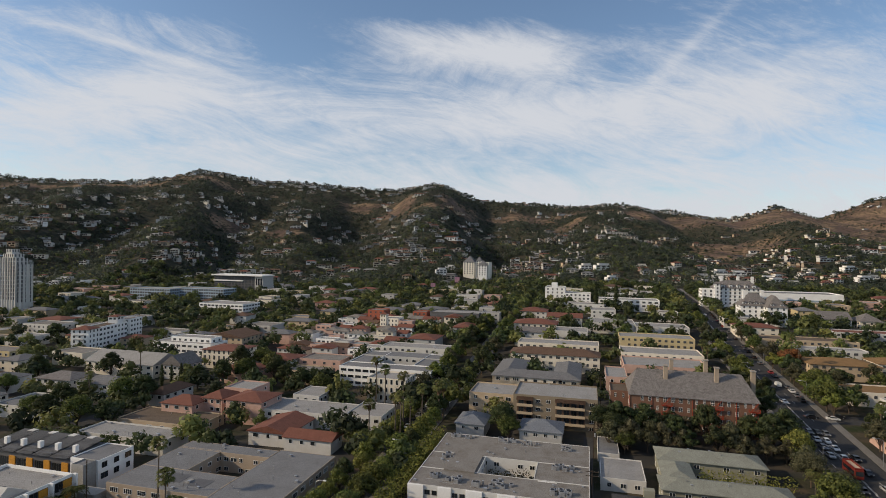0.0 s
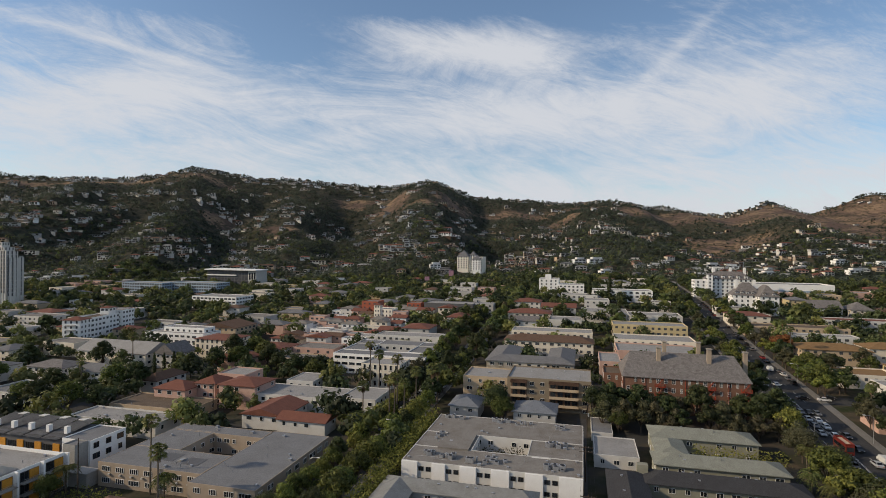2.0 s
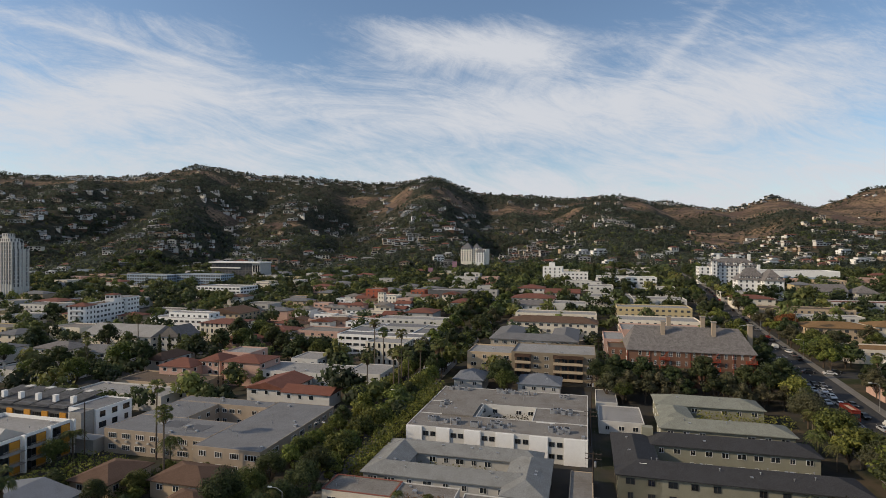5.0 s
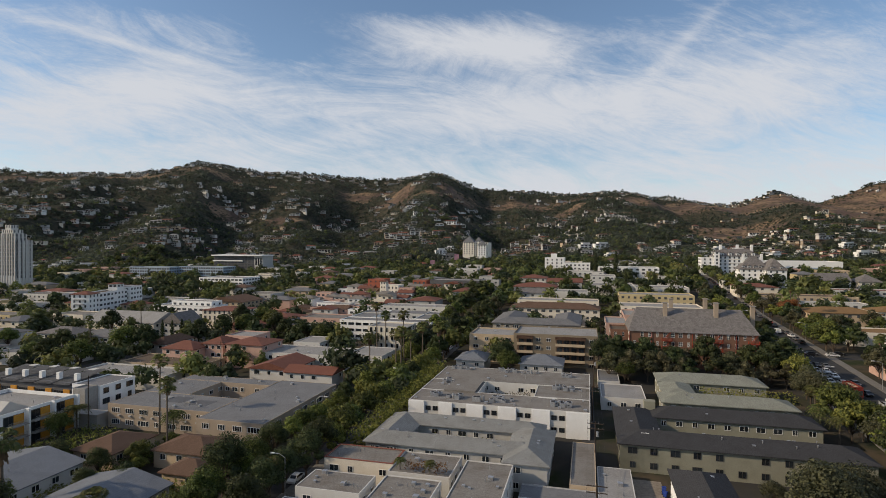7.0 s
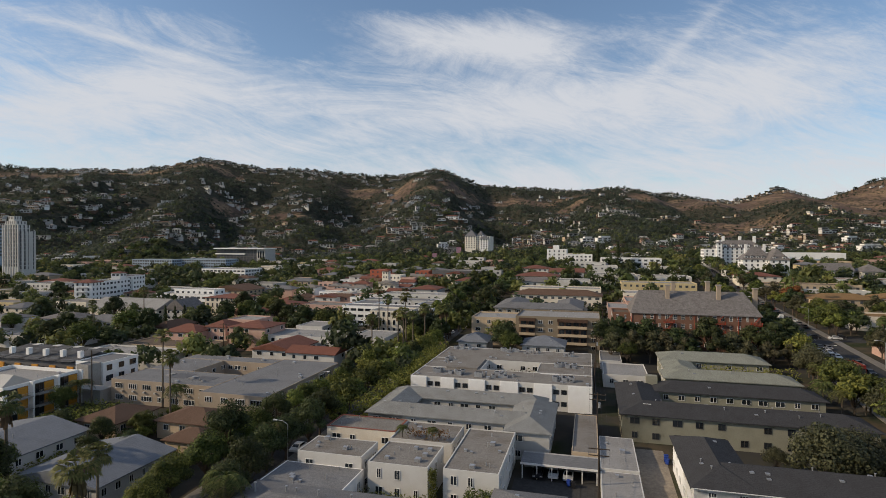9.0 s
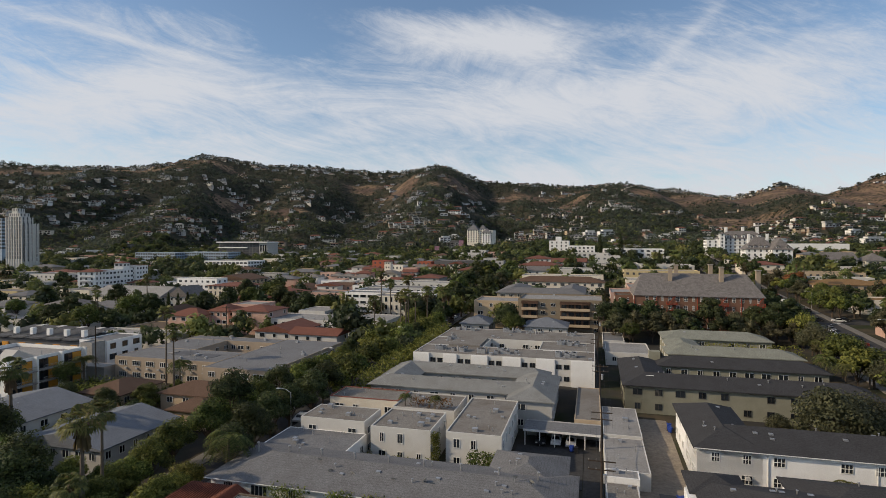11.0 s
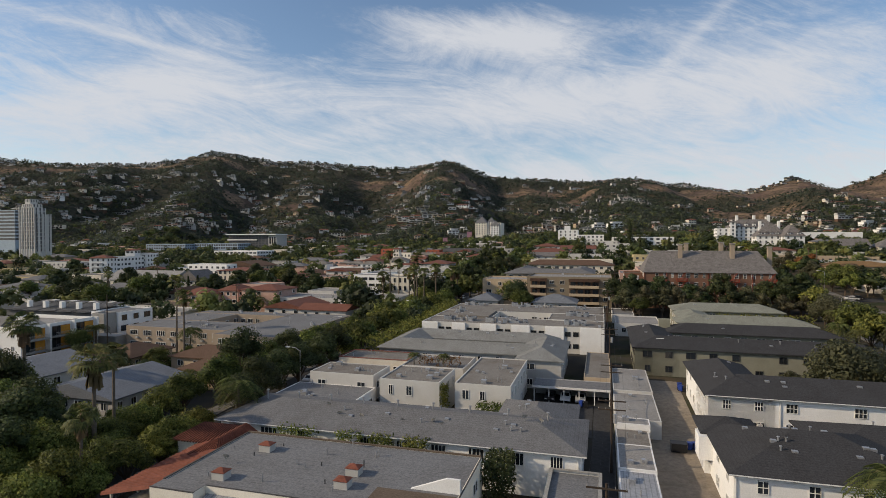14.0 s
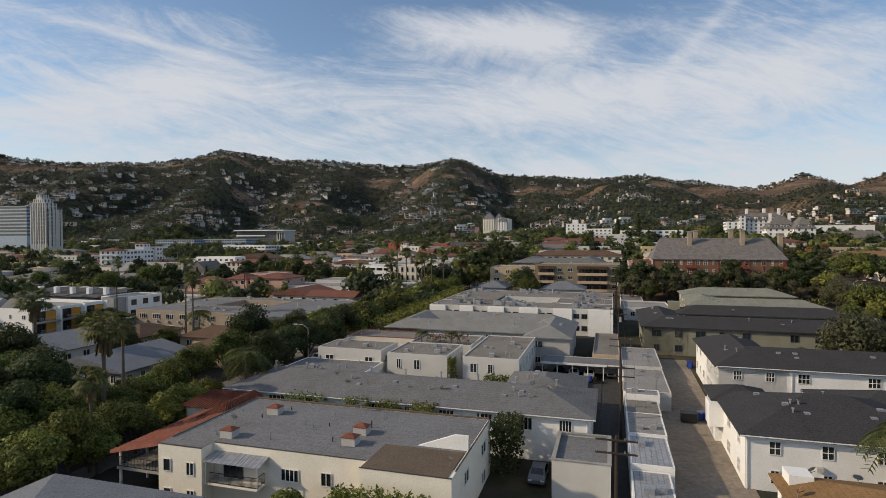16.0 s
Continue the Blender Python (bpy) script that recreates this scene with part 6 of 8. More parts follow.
for p, q, n in ((-39.5, 175.5, 7), (-24.0, 174.8, 6), (-16.7, 174.0, 3), (-4.6, 173.3, 8), (-39.7, 157.6, 5), (-6.2, 157.5, 7), (-38.7, 142.2, 5), (-33.8, 141.0, 5), (-25.6, 140.5, 4), (-20.6, 141.3, 6), (-6.4, 141.0, 9)):
    for k in range(n):
        u, v = rng.uniform(-2.6, 2.6), rng.uniform(-1.2, 1.2)
        x, y = wxy(min(p + u, 0.2), q + v)
        ob = place(AC, pose(x, y, 8.31, 0, 0, TURN + rng.choice((0, 90, 12))))
        s = rng.uniform(0.95, 1.7)
        ob.scale = (s, s, s * rng.uniform(0.7, 1.1))
    bm = bmesh.new()
    rod(bm, lp(B9, max(p - 3, -44), q - 1.4, 8.45), lp(B9, min(p + 3, 0.5), q - 1.3, 8.45), 0.07, 5)
    part("roof_pipe", bm, METAL, B9)
    bm = bmesh.new()
    rod(bm, lp(B9, p, q, 8.3), lp(B9, p, q, 9.8), 0.28, 8)
    part("roof_duct", bm, METAL, B9, "round metal roof duct")
hedge("court_shrubs", "dry shrubs in a courtyard", -27, -15, 150, 158, 4.6, LEAFOLIVE, 500, 0.5, seed=41)
hedge("court_shrubs", "green shrubs in a courtyard", -37, -17, 117, 123, 3.6, LEAF2, 700, 0.45, seed=42)
hedge("court_shrubs", "green shrubs in a courtyard", 18, 52, 131, 137.5, 3.0, LEAF, 900, 0.45, seed=43)
hedge("court_shrubs", "yellow-green shrubs and palms in a courtyard", 30, 54, 162, 168, 6.0, LEAF2, 900, 0.5, seed=44)

hedge("clipped_trees", "clipped bright green trees along a white block", -51.5, -46.0, 112, 182, 6.6, LEAF2, 5200, 0.5, seed=49)
# ---- carport, vines, small yards ----
pbox("roof", GRAVEL, C1, -11.5, 2.0, 98.2, 103.3, 3.65, 3.9)
for p in (-11.2, -8.6, -6.0, -3.4, -0.8, 1.7):
    pbox("post", TRIM, C1, p - 0.08, p + 0.08, 98.3, 98.46, 0.0, 3.66)
pbox("fascia", TRIM, C1, -11.5, 2.0, 98.1, 98.2, 3.55, 3.92)
hedge("vine", "yellow-green vine climbing a white wall", -24.4, -23.2, 83.6, 84.6, 6.0, LEAF2, 500, 0.28, seed=45)
hedge("yard_shrubs", "shrubs between white stucco buildings", -18, -12.6, 80.5, 84.0, 4.2, LEAF, 800, 0.34, seed=46)
hedge("yard_shrubs", "shrubs between white stucco buildings", -36, -24, 79, 83.0, 2.4, LEAF, 700, 0.34, seed=47)
hedge("roof_plants", "red-leaved plants on a roof terrace", -33, -25, 98.2, 100.5, 1.8, LEAFRUST, 260, 0.3, z=6.0, seed=48)
for p, q in ((-34, 99), (-28, 98.6)):
    plant(FEATHERS[1], p, q, 0.42, z=6.0)

# ---- charcoal-roofed houses: chimney boxes, bins ----
pbox("chimney", SAGE, R3, 14.0, 16.6, 145.6, 147.6, 7.0, 10.0, "square stucco chimney box")
pbox("skylight", TRIM, R3, 11.4, 13.0, 124.0, 125.2, 8.3, 8.9, "white roof skylight")
pbox("porch_roof", DARKSHINGLE, R3, 30, 36, 136.0, 138.4, 4.4, 4.7)
pbox("bay", BRIGHT, R1, 12.0, 13.6, 73.5, 76.5, 2.6, 5.5, "projecting white bay")


def eave_gutter(top, p0, p1, q, z, pipes=(), foot=0.0):
    """A white gutter under an eave, with downpipes on the wall behind it."""
    pbox("gutter", TRIM, top, p0, p1, q - 0.09, q, z - 0.13, z - 0.03, "white eave gutter")
    for p in pipes:
        b_ = bmesh.new()
        rod(b_, lp(top, p, q + 0.5, foot), lp(top, p, q + 0.5, z - 0.3), 0.06, 6)
        rod(b_, lp(top, p, q + 0.5, z - 0.3), lp(top, p, q - 0.02, z - 0.12), 0.06, 6)
        part("downpipe", b_, TRIM, top)


eave_gutter(R1, 13.0, 33.6, 61.69, 5.75, (13.75, 30.8))
eave_gutter(R2, 14.8, 70.5, 86.39, 7.4, (24.6, 38.0, 51.0), 0.5)
eave_gutter(B2, -50.2, -1.2, 62.59, 5.6, (-32.0, -14.5, -2.2))
for p, q, z in ((20.2, 62.2, 2.6), (26.4, 62.2, 3.0), (22.0, 86.9, 3.2), (29.0, 86.9, 3.0), (45.0, 86.9, 4.0)):
    top_ = R1 if q < 80 else R2
    pbox("window_air_conditioner", GREYWALL, top_, p - 0.32, p + 0.32, q - 0.42, q + 0.1, z, z + 0.42)
for p, q, z, rz in ((16.6, 54.4, 5.35, 30), (19.6, 53.2, 5.5, -25), (14.4, 50.0, 5.3, 60)):
    put_pq(DISH, p, q - 1.6, z, rz)


def bin_master(label, mat):
    top = thing("wheelie_bin", label, "bin", pose(0, 0, -60), "bins in the driveway")
    b = bmesh.new()
    vs = box(b, -0.3, 0.3, -0.35, 0.35, 0.08, 1.0)
    for v in vs[:4]:
        v.co.x *= 0.8
        v.co.y *= 0.8
    part("body", b, mat, top)
    b = bmesh.new()
    box(b, -0.33, 0.33, -0.4, 0.38, 1.0, 1.08)
    bmesh.ops.bevel(b, geom=list(b.edges), offset=0.02, segments=1)
    part("lid", b, mat, top)
    for x in (-0.24, 0.24):
        b = bmesh.new()
        rod(b, (x - 0.04, 0.3, 0.1), (x + 0.04, 0.3, 0.1), 0.1, 8)
        part("wheel", b, RUBBER, top)
    return top


BINS = [bin_master("blue plastic wheelie bin in a driveway", BINBLUE), bin_master("black plastic wheelie bin in a driveway", BINBLACK)]
for k, (p, q) in enumerate(((12.2, 82.2), (12.9, 82.4), (13.5, 82.5), (14.6, 110.6), (14.5, 111.6), (14.6, 112.5), (10.8, 82.0), (11.4, 81.9), (-3.0, 97.0), (-2.2, 96.6))):
    put_pq(BINS[0 if k in (0, 1, 2, 3, 4, 5, 8) else 1], p, q, gpq(p, q) + 0.05, 20 * k, 0)
DUMP = thing("dumpster", "dark green steel dumpster in a driveway", "dumpster", pose(*wxy(10.6, 81.0), gpq(10.6, 81.0) + 0.05, 0, 0, TURN))
b = bmesh.new()
vs = box(b, -1.0, 1.0, -0.7, 0.7, 0.15, 1.3)
for v in vs[:4]:
    v.co.y *= 0.75
part("body", b, BINBLACK, DUMP)
b = bmesh.new()
box(b, -1.05, 1.05, -0.75, 0.75, 1.3, 1.38)
part("lid", b, BINBLACK, DUMP)

# ---- brick block: chimneys and fire escapes ----
for p, q, z0, z1 in ((27.8, 218.0, 21.0, 27.9), (45.0, 218.0, 21.0, 28.2), (43.6, 230.0, 18.5, 28.6), (31.4, 230.0, 18.5, 28.3), (57.9, 222, 12.0, 27.0)):
    ch = pbox("chimney", TAN, BRK, p - 0.7, p + 0.7, q - 0.7, q + 0.7, z0, z1, "tall beige chimney", 0.08)
    a, b = lp(BRK, p - 0.95, q - 0.95, z1 - 0.35), lp(BRK, p + 0.95, q + 0.95, z1 - 0.1)
    bm = bmesh.new()
    box(bm, a[0], b[0], a[1], b[1], a[2], b[2])
    part("cap", bm, CONCRETE, ch)
FIRE = material("red_oxide_iron", (0.30, 0.05, 0.025), 0.7, 0.3, 1, 8, 0.05, metal=0.2)
for p in (27.5, 44.0, 55.5):
    for k in range(3):
        z = 8.6 + 3.1 * k
        pf = pbox("fire_escape", FIRE, BRK, p - 1.7, p + 1.7, 209.6, 210.78, z, z + 0.1, "red iron fire escape")
        for a_, b_ in (((p - 1.7, 209.65), (p + 1.7, 209.65)), ((p - 1.7, 209.65), (p - 1.7, 210.7)), ((p + 1.7, 209.65), (p + 1.7, 210.7))):
            bm = bmesh.new()
            va, vb = Vector(lp(BRK, *a_, z + 0.1)), Vector(lp(BRK, *b_, z + 0.1))
            for h in (0.5, 1.0):
                rod(bm, va + Vector((0, 0, h)), vb + Vector((0, 0, h)), 0.05, 4)
            for f in (0, 0.25, 0.5, 0.75, 1):
                c_ = va.lerp(vb, f)
                rod(bm, c_, c_ + Vector((0, 0, 1.0)), 0.035, 3)
            part("rail", bm, FIRE, pf)
        bm = bmesh.new()
        rod(bm, lp(BRK, p - 1.2, 209.9, z + 0.1), lp(BRK, p + 1.2, 210.2, z + 3.1), 0.08, 4)
        rod(bm, lp(BRK, p - 1.2, 210.3, z + 0.1), lp(BRK, p + 1.2, 210.6, z + 3.1), 0.08, 4)
        part("stair", bm, FIRE, pf)
for p in (14.92, 22.5, 36.0, 50.0):
    bm = bmesh.new()
    rod(bm, lp(BRK, p, 210.6, 5.0), lp(BRK, p, 210.6, 17.7), 0.1, 5)
    part("downpipe", bm, FIRE, BRK)

# ---- ochre block: balconies ----
for p0, p1 in ((-25.0, -19.2), (-11.0, -0.6)):
    # brown panel proud of the wall, darkened to give the shade of a recess
    pbox("balcony_recess", BROWNSHINGLE, TANAPT, p0, p1, 205.9, 206.0, 5.5, 15.2, "flat brown panel painted dark as a shaded balcony bay")
    bm = bmesh.new()
    a, b = lp(TANAPT, p0 - 0.2, 204.4, 14.3), lp(TANAPT, p1 + 0.2, 205.98, 15.3)
    bm.faces.new([bm.verts.new(v) for v in ((a[0], a[1], a[2]), (b[0], a[1], a[2]), (b[0], b[1], b[2]), (a[0], b[1], b[2]))])
    bmesh.ops.solidify(bm, geom=list(bm.faces), thickness=0.12)
    part("awning", bm, BROWNSHINGLE, TANAPT, "brown sloping balcony awning")
    for k in range(3):
        z = 6.2 + 2.9 * k
        pbox("balcony", BEIGE, TANAPT, p0, p1, 204.5, 205.9, z, z + 0.2)
        pbox("balcony_front", BEIGE, TANAPT, p0, p1, 204.42, 204.5, z, z + 1.0)
        n = 2 if p1 - p0 < 8 else 4
        for j in range(n):
            pwin(TANAPT, p0 + (p1 - p0) * (j + 0.5) / n, 205.9, z + 0.3, "S", 1.9, 2.0, 2, 1, DARKTRIM)
for p in (-17.3, -13.6, 1.7):
    for k in range(4):
        pwin(TANAPT, p, 206.0, 4.6 + 2.9 * k, "S", 1.6, 1.3, 2, 1, TRIM)

# ---- tan courtyard block: flat dark slabs paint the shade of roof wells ----
for p0, p1, q0, q1 in ((-108.4, -103.2, 123.2, 128.2), (-100.2, -95.0, 122.4, 126.8)):
    w_ = pbox("roof_well", DARKGREY, CY, p0, p1, q0, q1, 6.9, 7.0, "flat dark panel painted as a shaded roof well")
    pbox("well_curb", GRAVEL2, CY, p0 - 1.8, p0 - 0.4, q0 + 1, q1 - 1, 6.9, 7.15)
for p in np.arange(-119, -77, 3.4):
    q = 118.0 if p < -91 else 114.2
    pbox("window_air_conditioner", GREYWALL, CY, p + 0.9, p + 1.5, q - 0.45, q, 3.9, 4.3)

# ---- modern townhouses ----
TH = building("townhouse", "modern townhouse row with grey sloped roofs and orange panels", "building", [
    dict(p=(-172.5, -140.0), q=(124, 138), z=8.6, wall=DARKGREY, mat=GRAVEL, par=0.3, storeys=0),
    dict(p=(-140.0, -130.4), q=(124, 136.4), z=9.4, wall=BRIGHT, mat=GRAVEL, par=0.3, step=3.2, sides="E", win=(1.8, 1.6), storeys=3, frame=DARKTRIM),
    dict(p=(-135.0, -131.0), q=(119.8, 124), z=9.6, wall=CONCRETE, mat=GRAVEL, par=0.3, storeys=0)], seed=172)
for k in range(5):
    p0 = -172.3 + 6.4 * k
    bm = bmesh.new()
    a, b = lp(TH, p0, 123.2, 9.0), lp(TH, p0 + 5.9, 136.5, 10.6)
    lo = [bm.verts.new(v) for v in ((a[0], a[1], a[2]), (b[0], a[1], a[2]), (b[0], b[1], b[2]), (a[0], b[1], b[2]))]
    bm.faces.new(lo)
    bmesh.ops.solidify(bm, geom=list(bm.faces), thickness=-0.3)
    part("sloped_roof", bm, GRAVEL, TH, "grey sloping roof slab")
    pbox("clerestory", DARKGREY, TH, p0 + 0.4, p0 + 5.4, 124.6, 136, 8.4, 9.3)
    pbox("chimney", BRIGHT, TH, p0 + 4.2, p0 + 5.3, 126.8, 128.0, 8.6, 11.4, "white box chimney")
    pbox("orange_panel", ORANGE, TH, p0 + 3.8, p0 + 6.0, 123.7, 124.0, 4.4, 7.6, "orange wall panel")
    pbox("red_panel", REDWALL, TH, p0, p0 + 6.2, 123.5, 123.8, 2.4, 3.6, "dark red wall panel")
    pwin(TH, p0 + 1.9, 124.0, 4.6, "S", 3.2, 2.6, 4, 1, DARKTRIM)
for k, p in enumerate((-169, -161, -153, -146)):
    pbox("stair_box", WHITE, TH, p - 0.6, p + 1.6, 135.2, 137.2, 8.5, 10.6)
TF = building("townhouse", "white three-storey townhouse row with orange and glass bays", "building", [
    dict(p=(-152, -129.5), q=(96.0, 115.4), z=9.4, wall=BRIGHT, mat=GRAVEL2, par=0.9, storeys=3, sides="S", step=4.2, win=(0.9, 1.0), vents=6)], seed=173)
for q in (99.4, 106.0, 112.6):
    for z, h in ((6.3, 2.3), (3.4, 2.3), (0.6, 2.2)):
        # flat sheet on the wall; the shade of a recess is put into its colour
        pbox("bay_recess", DARKGREY, TF, -129.52, -129.46, q - 2.5, q + 2.5, z - 0.1, z + h, "flat dark panel painted as a shaded bay")
        pbox("orange_panel", ORANGE, TF, -129.46, -129.3, q - 0.1, q + 2.3, z, z + h - 0.1, "orange wall panel")
        pwin(TF, -129.46, q - 1.3, z, "E", 2.1, h - 0.1, 2, 1, DARKTRIM)
        pbox("balcony", CONCRETE, TF, -129.46, -127.9, q - 2.6, q + 2.6, z - 0.35, z - 0.12, "projecting balcony slab")
        railing("balcony_rail", METAL, TF, -127.95, -127.95, q - 2.5, q + 2.5, z - 0.12, 1.0, 0.16)
    pbox("fin_wall", BRIGHT, TF, -129.5, -128.3, q + 2.7, q + 3.2, -1, 9.4, "white dividing wall")
for k in range(3):
    bm = bmesh.new()
    a = lp(TF, -150 + 6.6 * k, 98, 8.5)
    vs = [bm.verts.new((a[0] + x, a[1] + y, a[2] + z)) for x, y, z in ((0, 0, 0), (4, 0, 0), (4, 8, 0), (0, 8, 0), (0, 3, 2.6), (4, 3, 2.6))]
    for f in ((0, 1, 5, 4), (2, 3, 4, 5), (0, 4, 3), (1, 2, 5), (3, 2, 1, 0)):
        bm.faces.new([vs[i] for i in f])
    part("stair_house", bm, DARKGREY if k % 2 else GREYWALL, TF, "grey wedge-shaped stair house")
pbox("wall", CONCRETE, TF, -131.0, -122.5, 115.5, 119.6, -1, 4.4)

# ---- poles and wires along the alley ----
def pole(p, q, h, arms=2, box_on=False):
    x, y = wxy(p, q)
    top = thing("utility_pole", "weathered wooden utility pole with crossarms", "utility pole", pose(x, y, ground_z(x, y), 0, 0, TURN), "utility poles")
    b = bmesh.new()
    rod(b, (0, 0, -1), (0, 0, h), 0.17, 9, 0.12)
    part("pole", b, WOOD, top)
    for k in range(arms):
        z = h - 0.4 - 1.1 * k
        b = bmesh.new()
        box(b, -1.7, 1.7, -0.18, -0.06, z - 0.07, z + 0.07)
        part("crossarm", b, WOOD, top)
        for u in (-1.6, -0.7, 0.7, 1.6):
            b = bmesh.new()
            rod(b, (u, -0.12, z + 0.06), (u, -0.12, z + 0.26), 0.05, 6, 0.03)
            part("insulator", b, CONCRETE, top)
    if box_on:
        b = bmesh.new()
        rod(b, (0.42, 0, h - 3.2), (0.42, 0, h - 2.1), 0.26, 10)
        part("transformer", b, METAL, top, "grey pole transformer")
    return top


ALLEY_POLES = [(0.8, 47.5, 9.6, 2, False), (1.6, 72, 9.6, 2, True), (1.9, 93.5, 8.8, 2, False), (2.0, 122, 9.4, 2, True), (1.6, 150, 9.4, 2, False), (2.2, 182, 10, 2, True), (2.6, 204, 11, 2, False), (5.4, 240, 11, 2, False)]
for a in ALLEY_POLES:
    pole(*a)
pole(-118.4, 109.2, 15.6, 0)
pole(-130, 176, 12, 1)
pbox("dormer", BRIGHT, TANH, 14.4, 16.2, 50.6, 52.6, 5.0, 6.3, "white box dormer")
for (p0, q0, h0, *_), (p1, q1, h1, *_) in zip(ALLEY_POLES, ALLEY_POLES[1:]):
    line = thing("power_line", "thin dark wires sagging between poles", "wires", Matrix.Identity(4), "power lines")
    for k, u in enumerate((-1.6, -0.7, 0.7, 1.6, 0.0)):
        b = bmesh.new()
        d = 0.15 if k < 4 else 3.0
        a_, c_ = Vector((*wxy(p0 + u, q0), gpq(p0, q0) + h0 - d)), Vector((*wxy(p1 + u, q1), gpq(p1, q1) + h1 - d))
        pts_ = [a_.lerp(c_, j / 6) - Vector((0, 0, 0.9 * 4 * (j / 6) * (1 - j / 6) * (a_ - c_).length / 30)) for j in range(7)]
        tube(b, pts_, 0.014 if k < 4 else 0.03)
        part("wire", b, IRON, line)


def lamp_master():
    top = thing("street_lamp", "grey street lamp with a curved arm", "street lamp", pose(0, 0, -60), "street lamps")
    b = bmesh.new()
    rod(b, (0, 0, -0.3), (0, 0, 8.2), 0.10, 8, 0.07)
    part("pole", b, METAL, top)
    b = bmesh.new()
    rod(b, (0, 0, 8.1), (1.0, 0, 8.7), 0.05, 6)
    rod(b, (1.0, 0, 8.7), (2.4, 0, 8.8), 0.05, 6)
    part("arm", b, METAL, top)
    b = bmesh.new()
    box(b, 2.2, 3.0, -0.14, 0.14, 8.68, 8.86)
    bmesh.ops.bevel(b, geom=list(b.edges), offset=0.05, segments=1)
    part("head", b, TRIM, top)
    return top


LAMP = lamp_master()
for p, q, rz in ((67.4, 186, 0), (87.0, 196, 180), (68.2, 226, 0), (88.4, 262, 180), (70.5, 290, 0), (91, 330, 180), (-54.3, 92, 180), (-66.5, 128, 0), (-54.3, 160, 180)):
    put_pq(LAMP, p, q, None, rz)


# ---- cars ----
def car_master(label, color, van=False):
    paint = material("car_paint_" + label.split()[0], color, 0.3, 0.1, 2, 8, 0, spec=0.6)
    top = thing("car", label, "car", pose(0, 0, -60), "cars on the streets")
    b = bmesh.new()
    prof = [(-2.2, 0.35), (-2.25, 0.75), (-1.35, 0.95), (-0.7, 1.42), (0.9, 1.45), (1.75, 0.98), (2.2, 0.9), (2.25, 0.4)] if not van else [(-2.4, 0.35), (-2.45, 1.0), (-1.9, 1.2), (-1.3, 1.95), (2.3, 2.0), (2.4, 1.0), (2.4, 0.4)]
    for s in (-1, 1):
        b.faces.new([b.verts.new((s * (0.88 if z < 1.0 else 0.70 if not van else 0.85), y, z)) for y, z in (prof if s > 0 else prof[::-1])])
    n = len(prof)
    b.verts.ensure_lookup_table()
    L, R = list(b.verts)[:n][::-1], list(b.verts)[n:]
    for i in range(n):
        j = (i + 1) % n
        b.faces.new((L[i], L[j], R[j], R[i]))
    bmesh.ops.recalc_face_normals(b, faces=list(b.faces))
    part("body", b, paint, top)
    if not van:
        for nm, pts_ in (("windscreen", ((-0.66, -1.30, 0.985), (0.66, -1.30, 0.985), (0.60, -0.74, 1.405), (-0.60, -0.74, 1.405))), ("rear_window", ((0.66, 1.68, 1.03), (-0.66, 1.68, 1.03), (-0.60, 0.95, 1.435), (0.60, 0.95, 1.435)))):
            b = bmesh.new()
            b.faces.new([b.verts.new((x, y, z + 0.02)) for x, y, z in pts_])
            bmesh.ops.solidify(b, geom=list(b.faces), thickness=0.02)
            part(nm, b, GLASS, top)
        for s in (-1, 1):
            b = bmesh.new()
            b.faces.new([b.verts.new((s * x, y, z)) for x, y, z in ((0.875, -1.2, 1.0), (0.72, -0.68, 1.38), (0.72, 0.85, 1.4), (0.875, 1.55, 1.02))])
            bmesh.ops.solidify(b, geom=list(b.faces), thickness=0.03)
            part("side_window", b, GLASS, top)
    else:
        b = bmesh.new()
        box(b, -0.72, 0.72, -1.98, -1.5, 1.25, 1.75)
        part("windscreen", b, GLASS, top)
    for x in (-0.82, 0.82):
        for y in (-1.4, 1.4):
            b = bmesh.new()
            rod(b, (x - 0.1, y, 0.33), (x + 0.1, y, 0.33), 0.33, 12)
            w = part("wheel", b, RUBBER, top)
            b = bmesh.new()
            rod(b, (x - 0.11, y, 0.33), (x + 0.11, y, 0.33), 0.18, 8)
            part("rim", b, METAL, w)
    for x in (-0.62, 0.62):
        b = bmesh.new()
        box(b, x - 0.18, x + 0.18, -2.27, -2.18, 0.62, 0.76)
        part("headlight", b, TRIM, top)
        b = bmesh.new()
        box(b, x - 0.18, x + 0.18, 2.19, 2.27, 0.66, 0.82)
        part("tail_light", b, REDWALL, top)
    return top


CARS = [car_master("white saloon car on the street", (0.62, 0.62, 0.61)), car_master("silver saloon car on the street", (0.34, 0.35, 0.36)), car_master("black saloon car on the street", (0.015, 0.015, 0.017)),
        car_master("grey saloon car on the street", (0.10, 0.105, 0.115)), car_master("red saloon car on the street", (0.25, 0.02, 0.02)), car_master("ivory delivery van on the street", (0.6, 0.6, 0.58), True)]


def park(k, p, q, rz=0.0, dz=0.07):
    put_pq(CARS[k], p, q, gpq(p, q) + dz, rz)


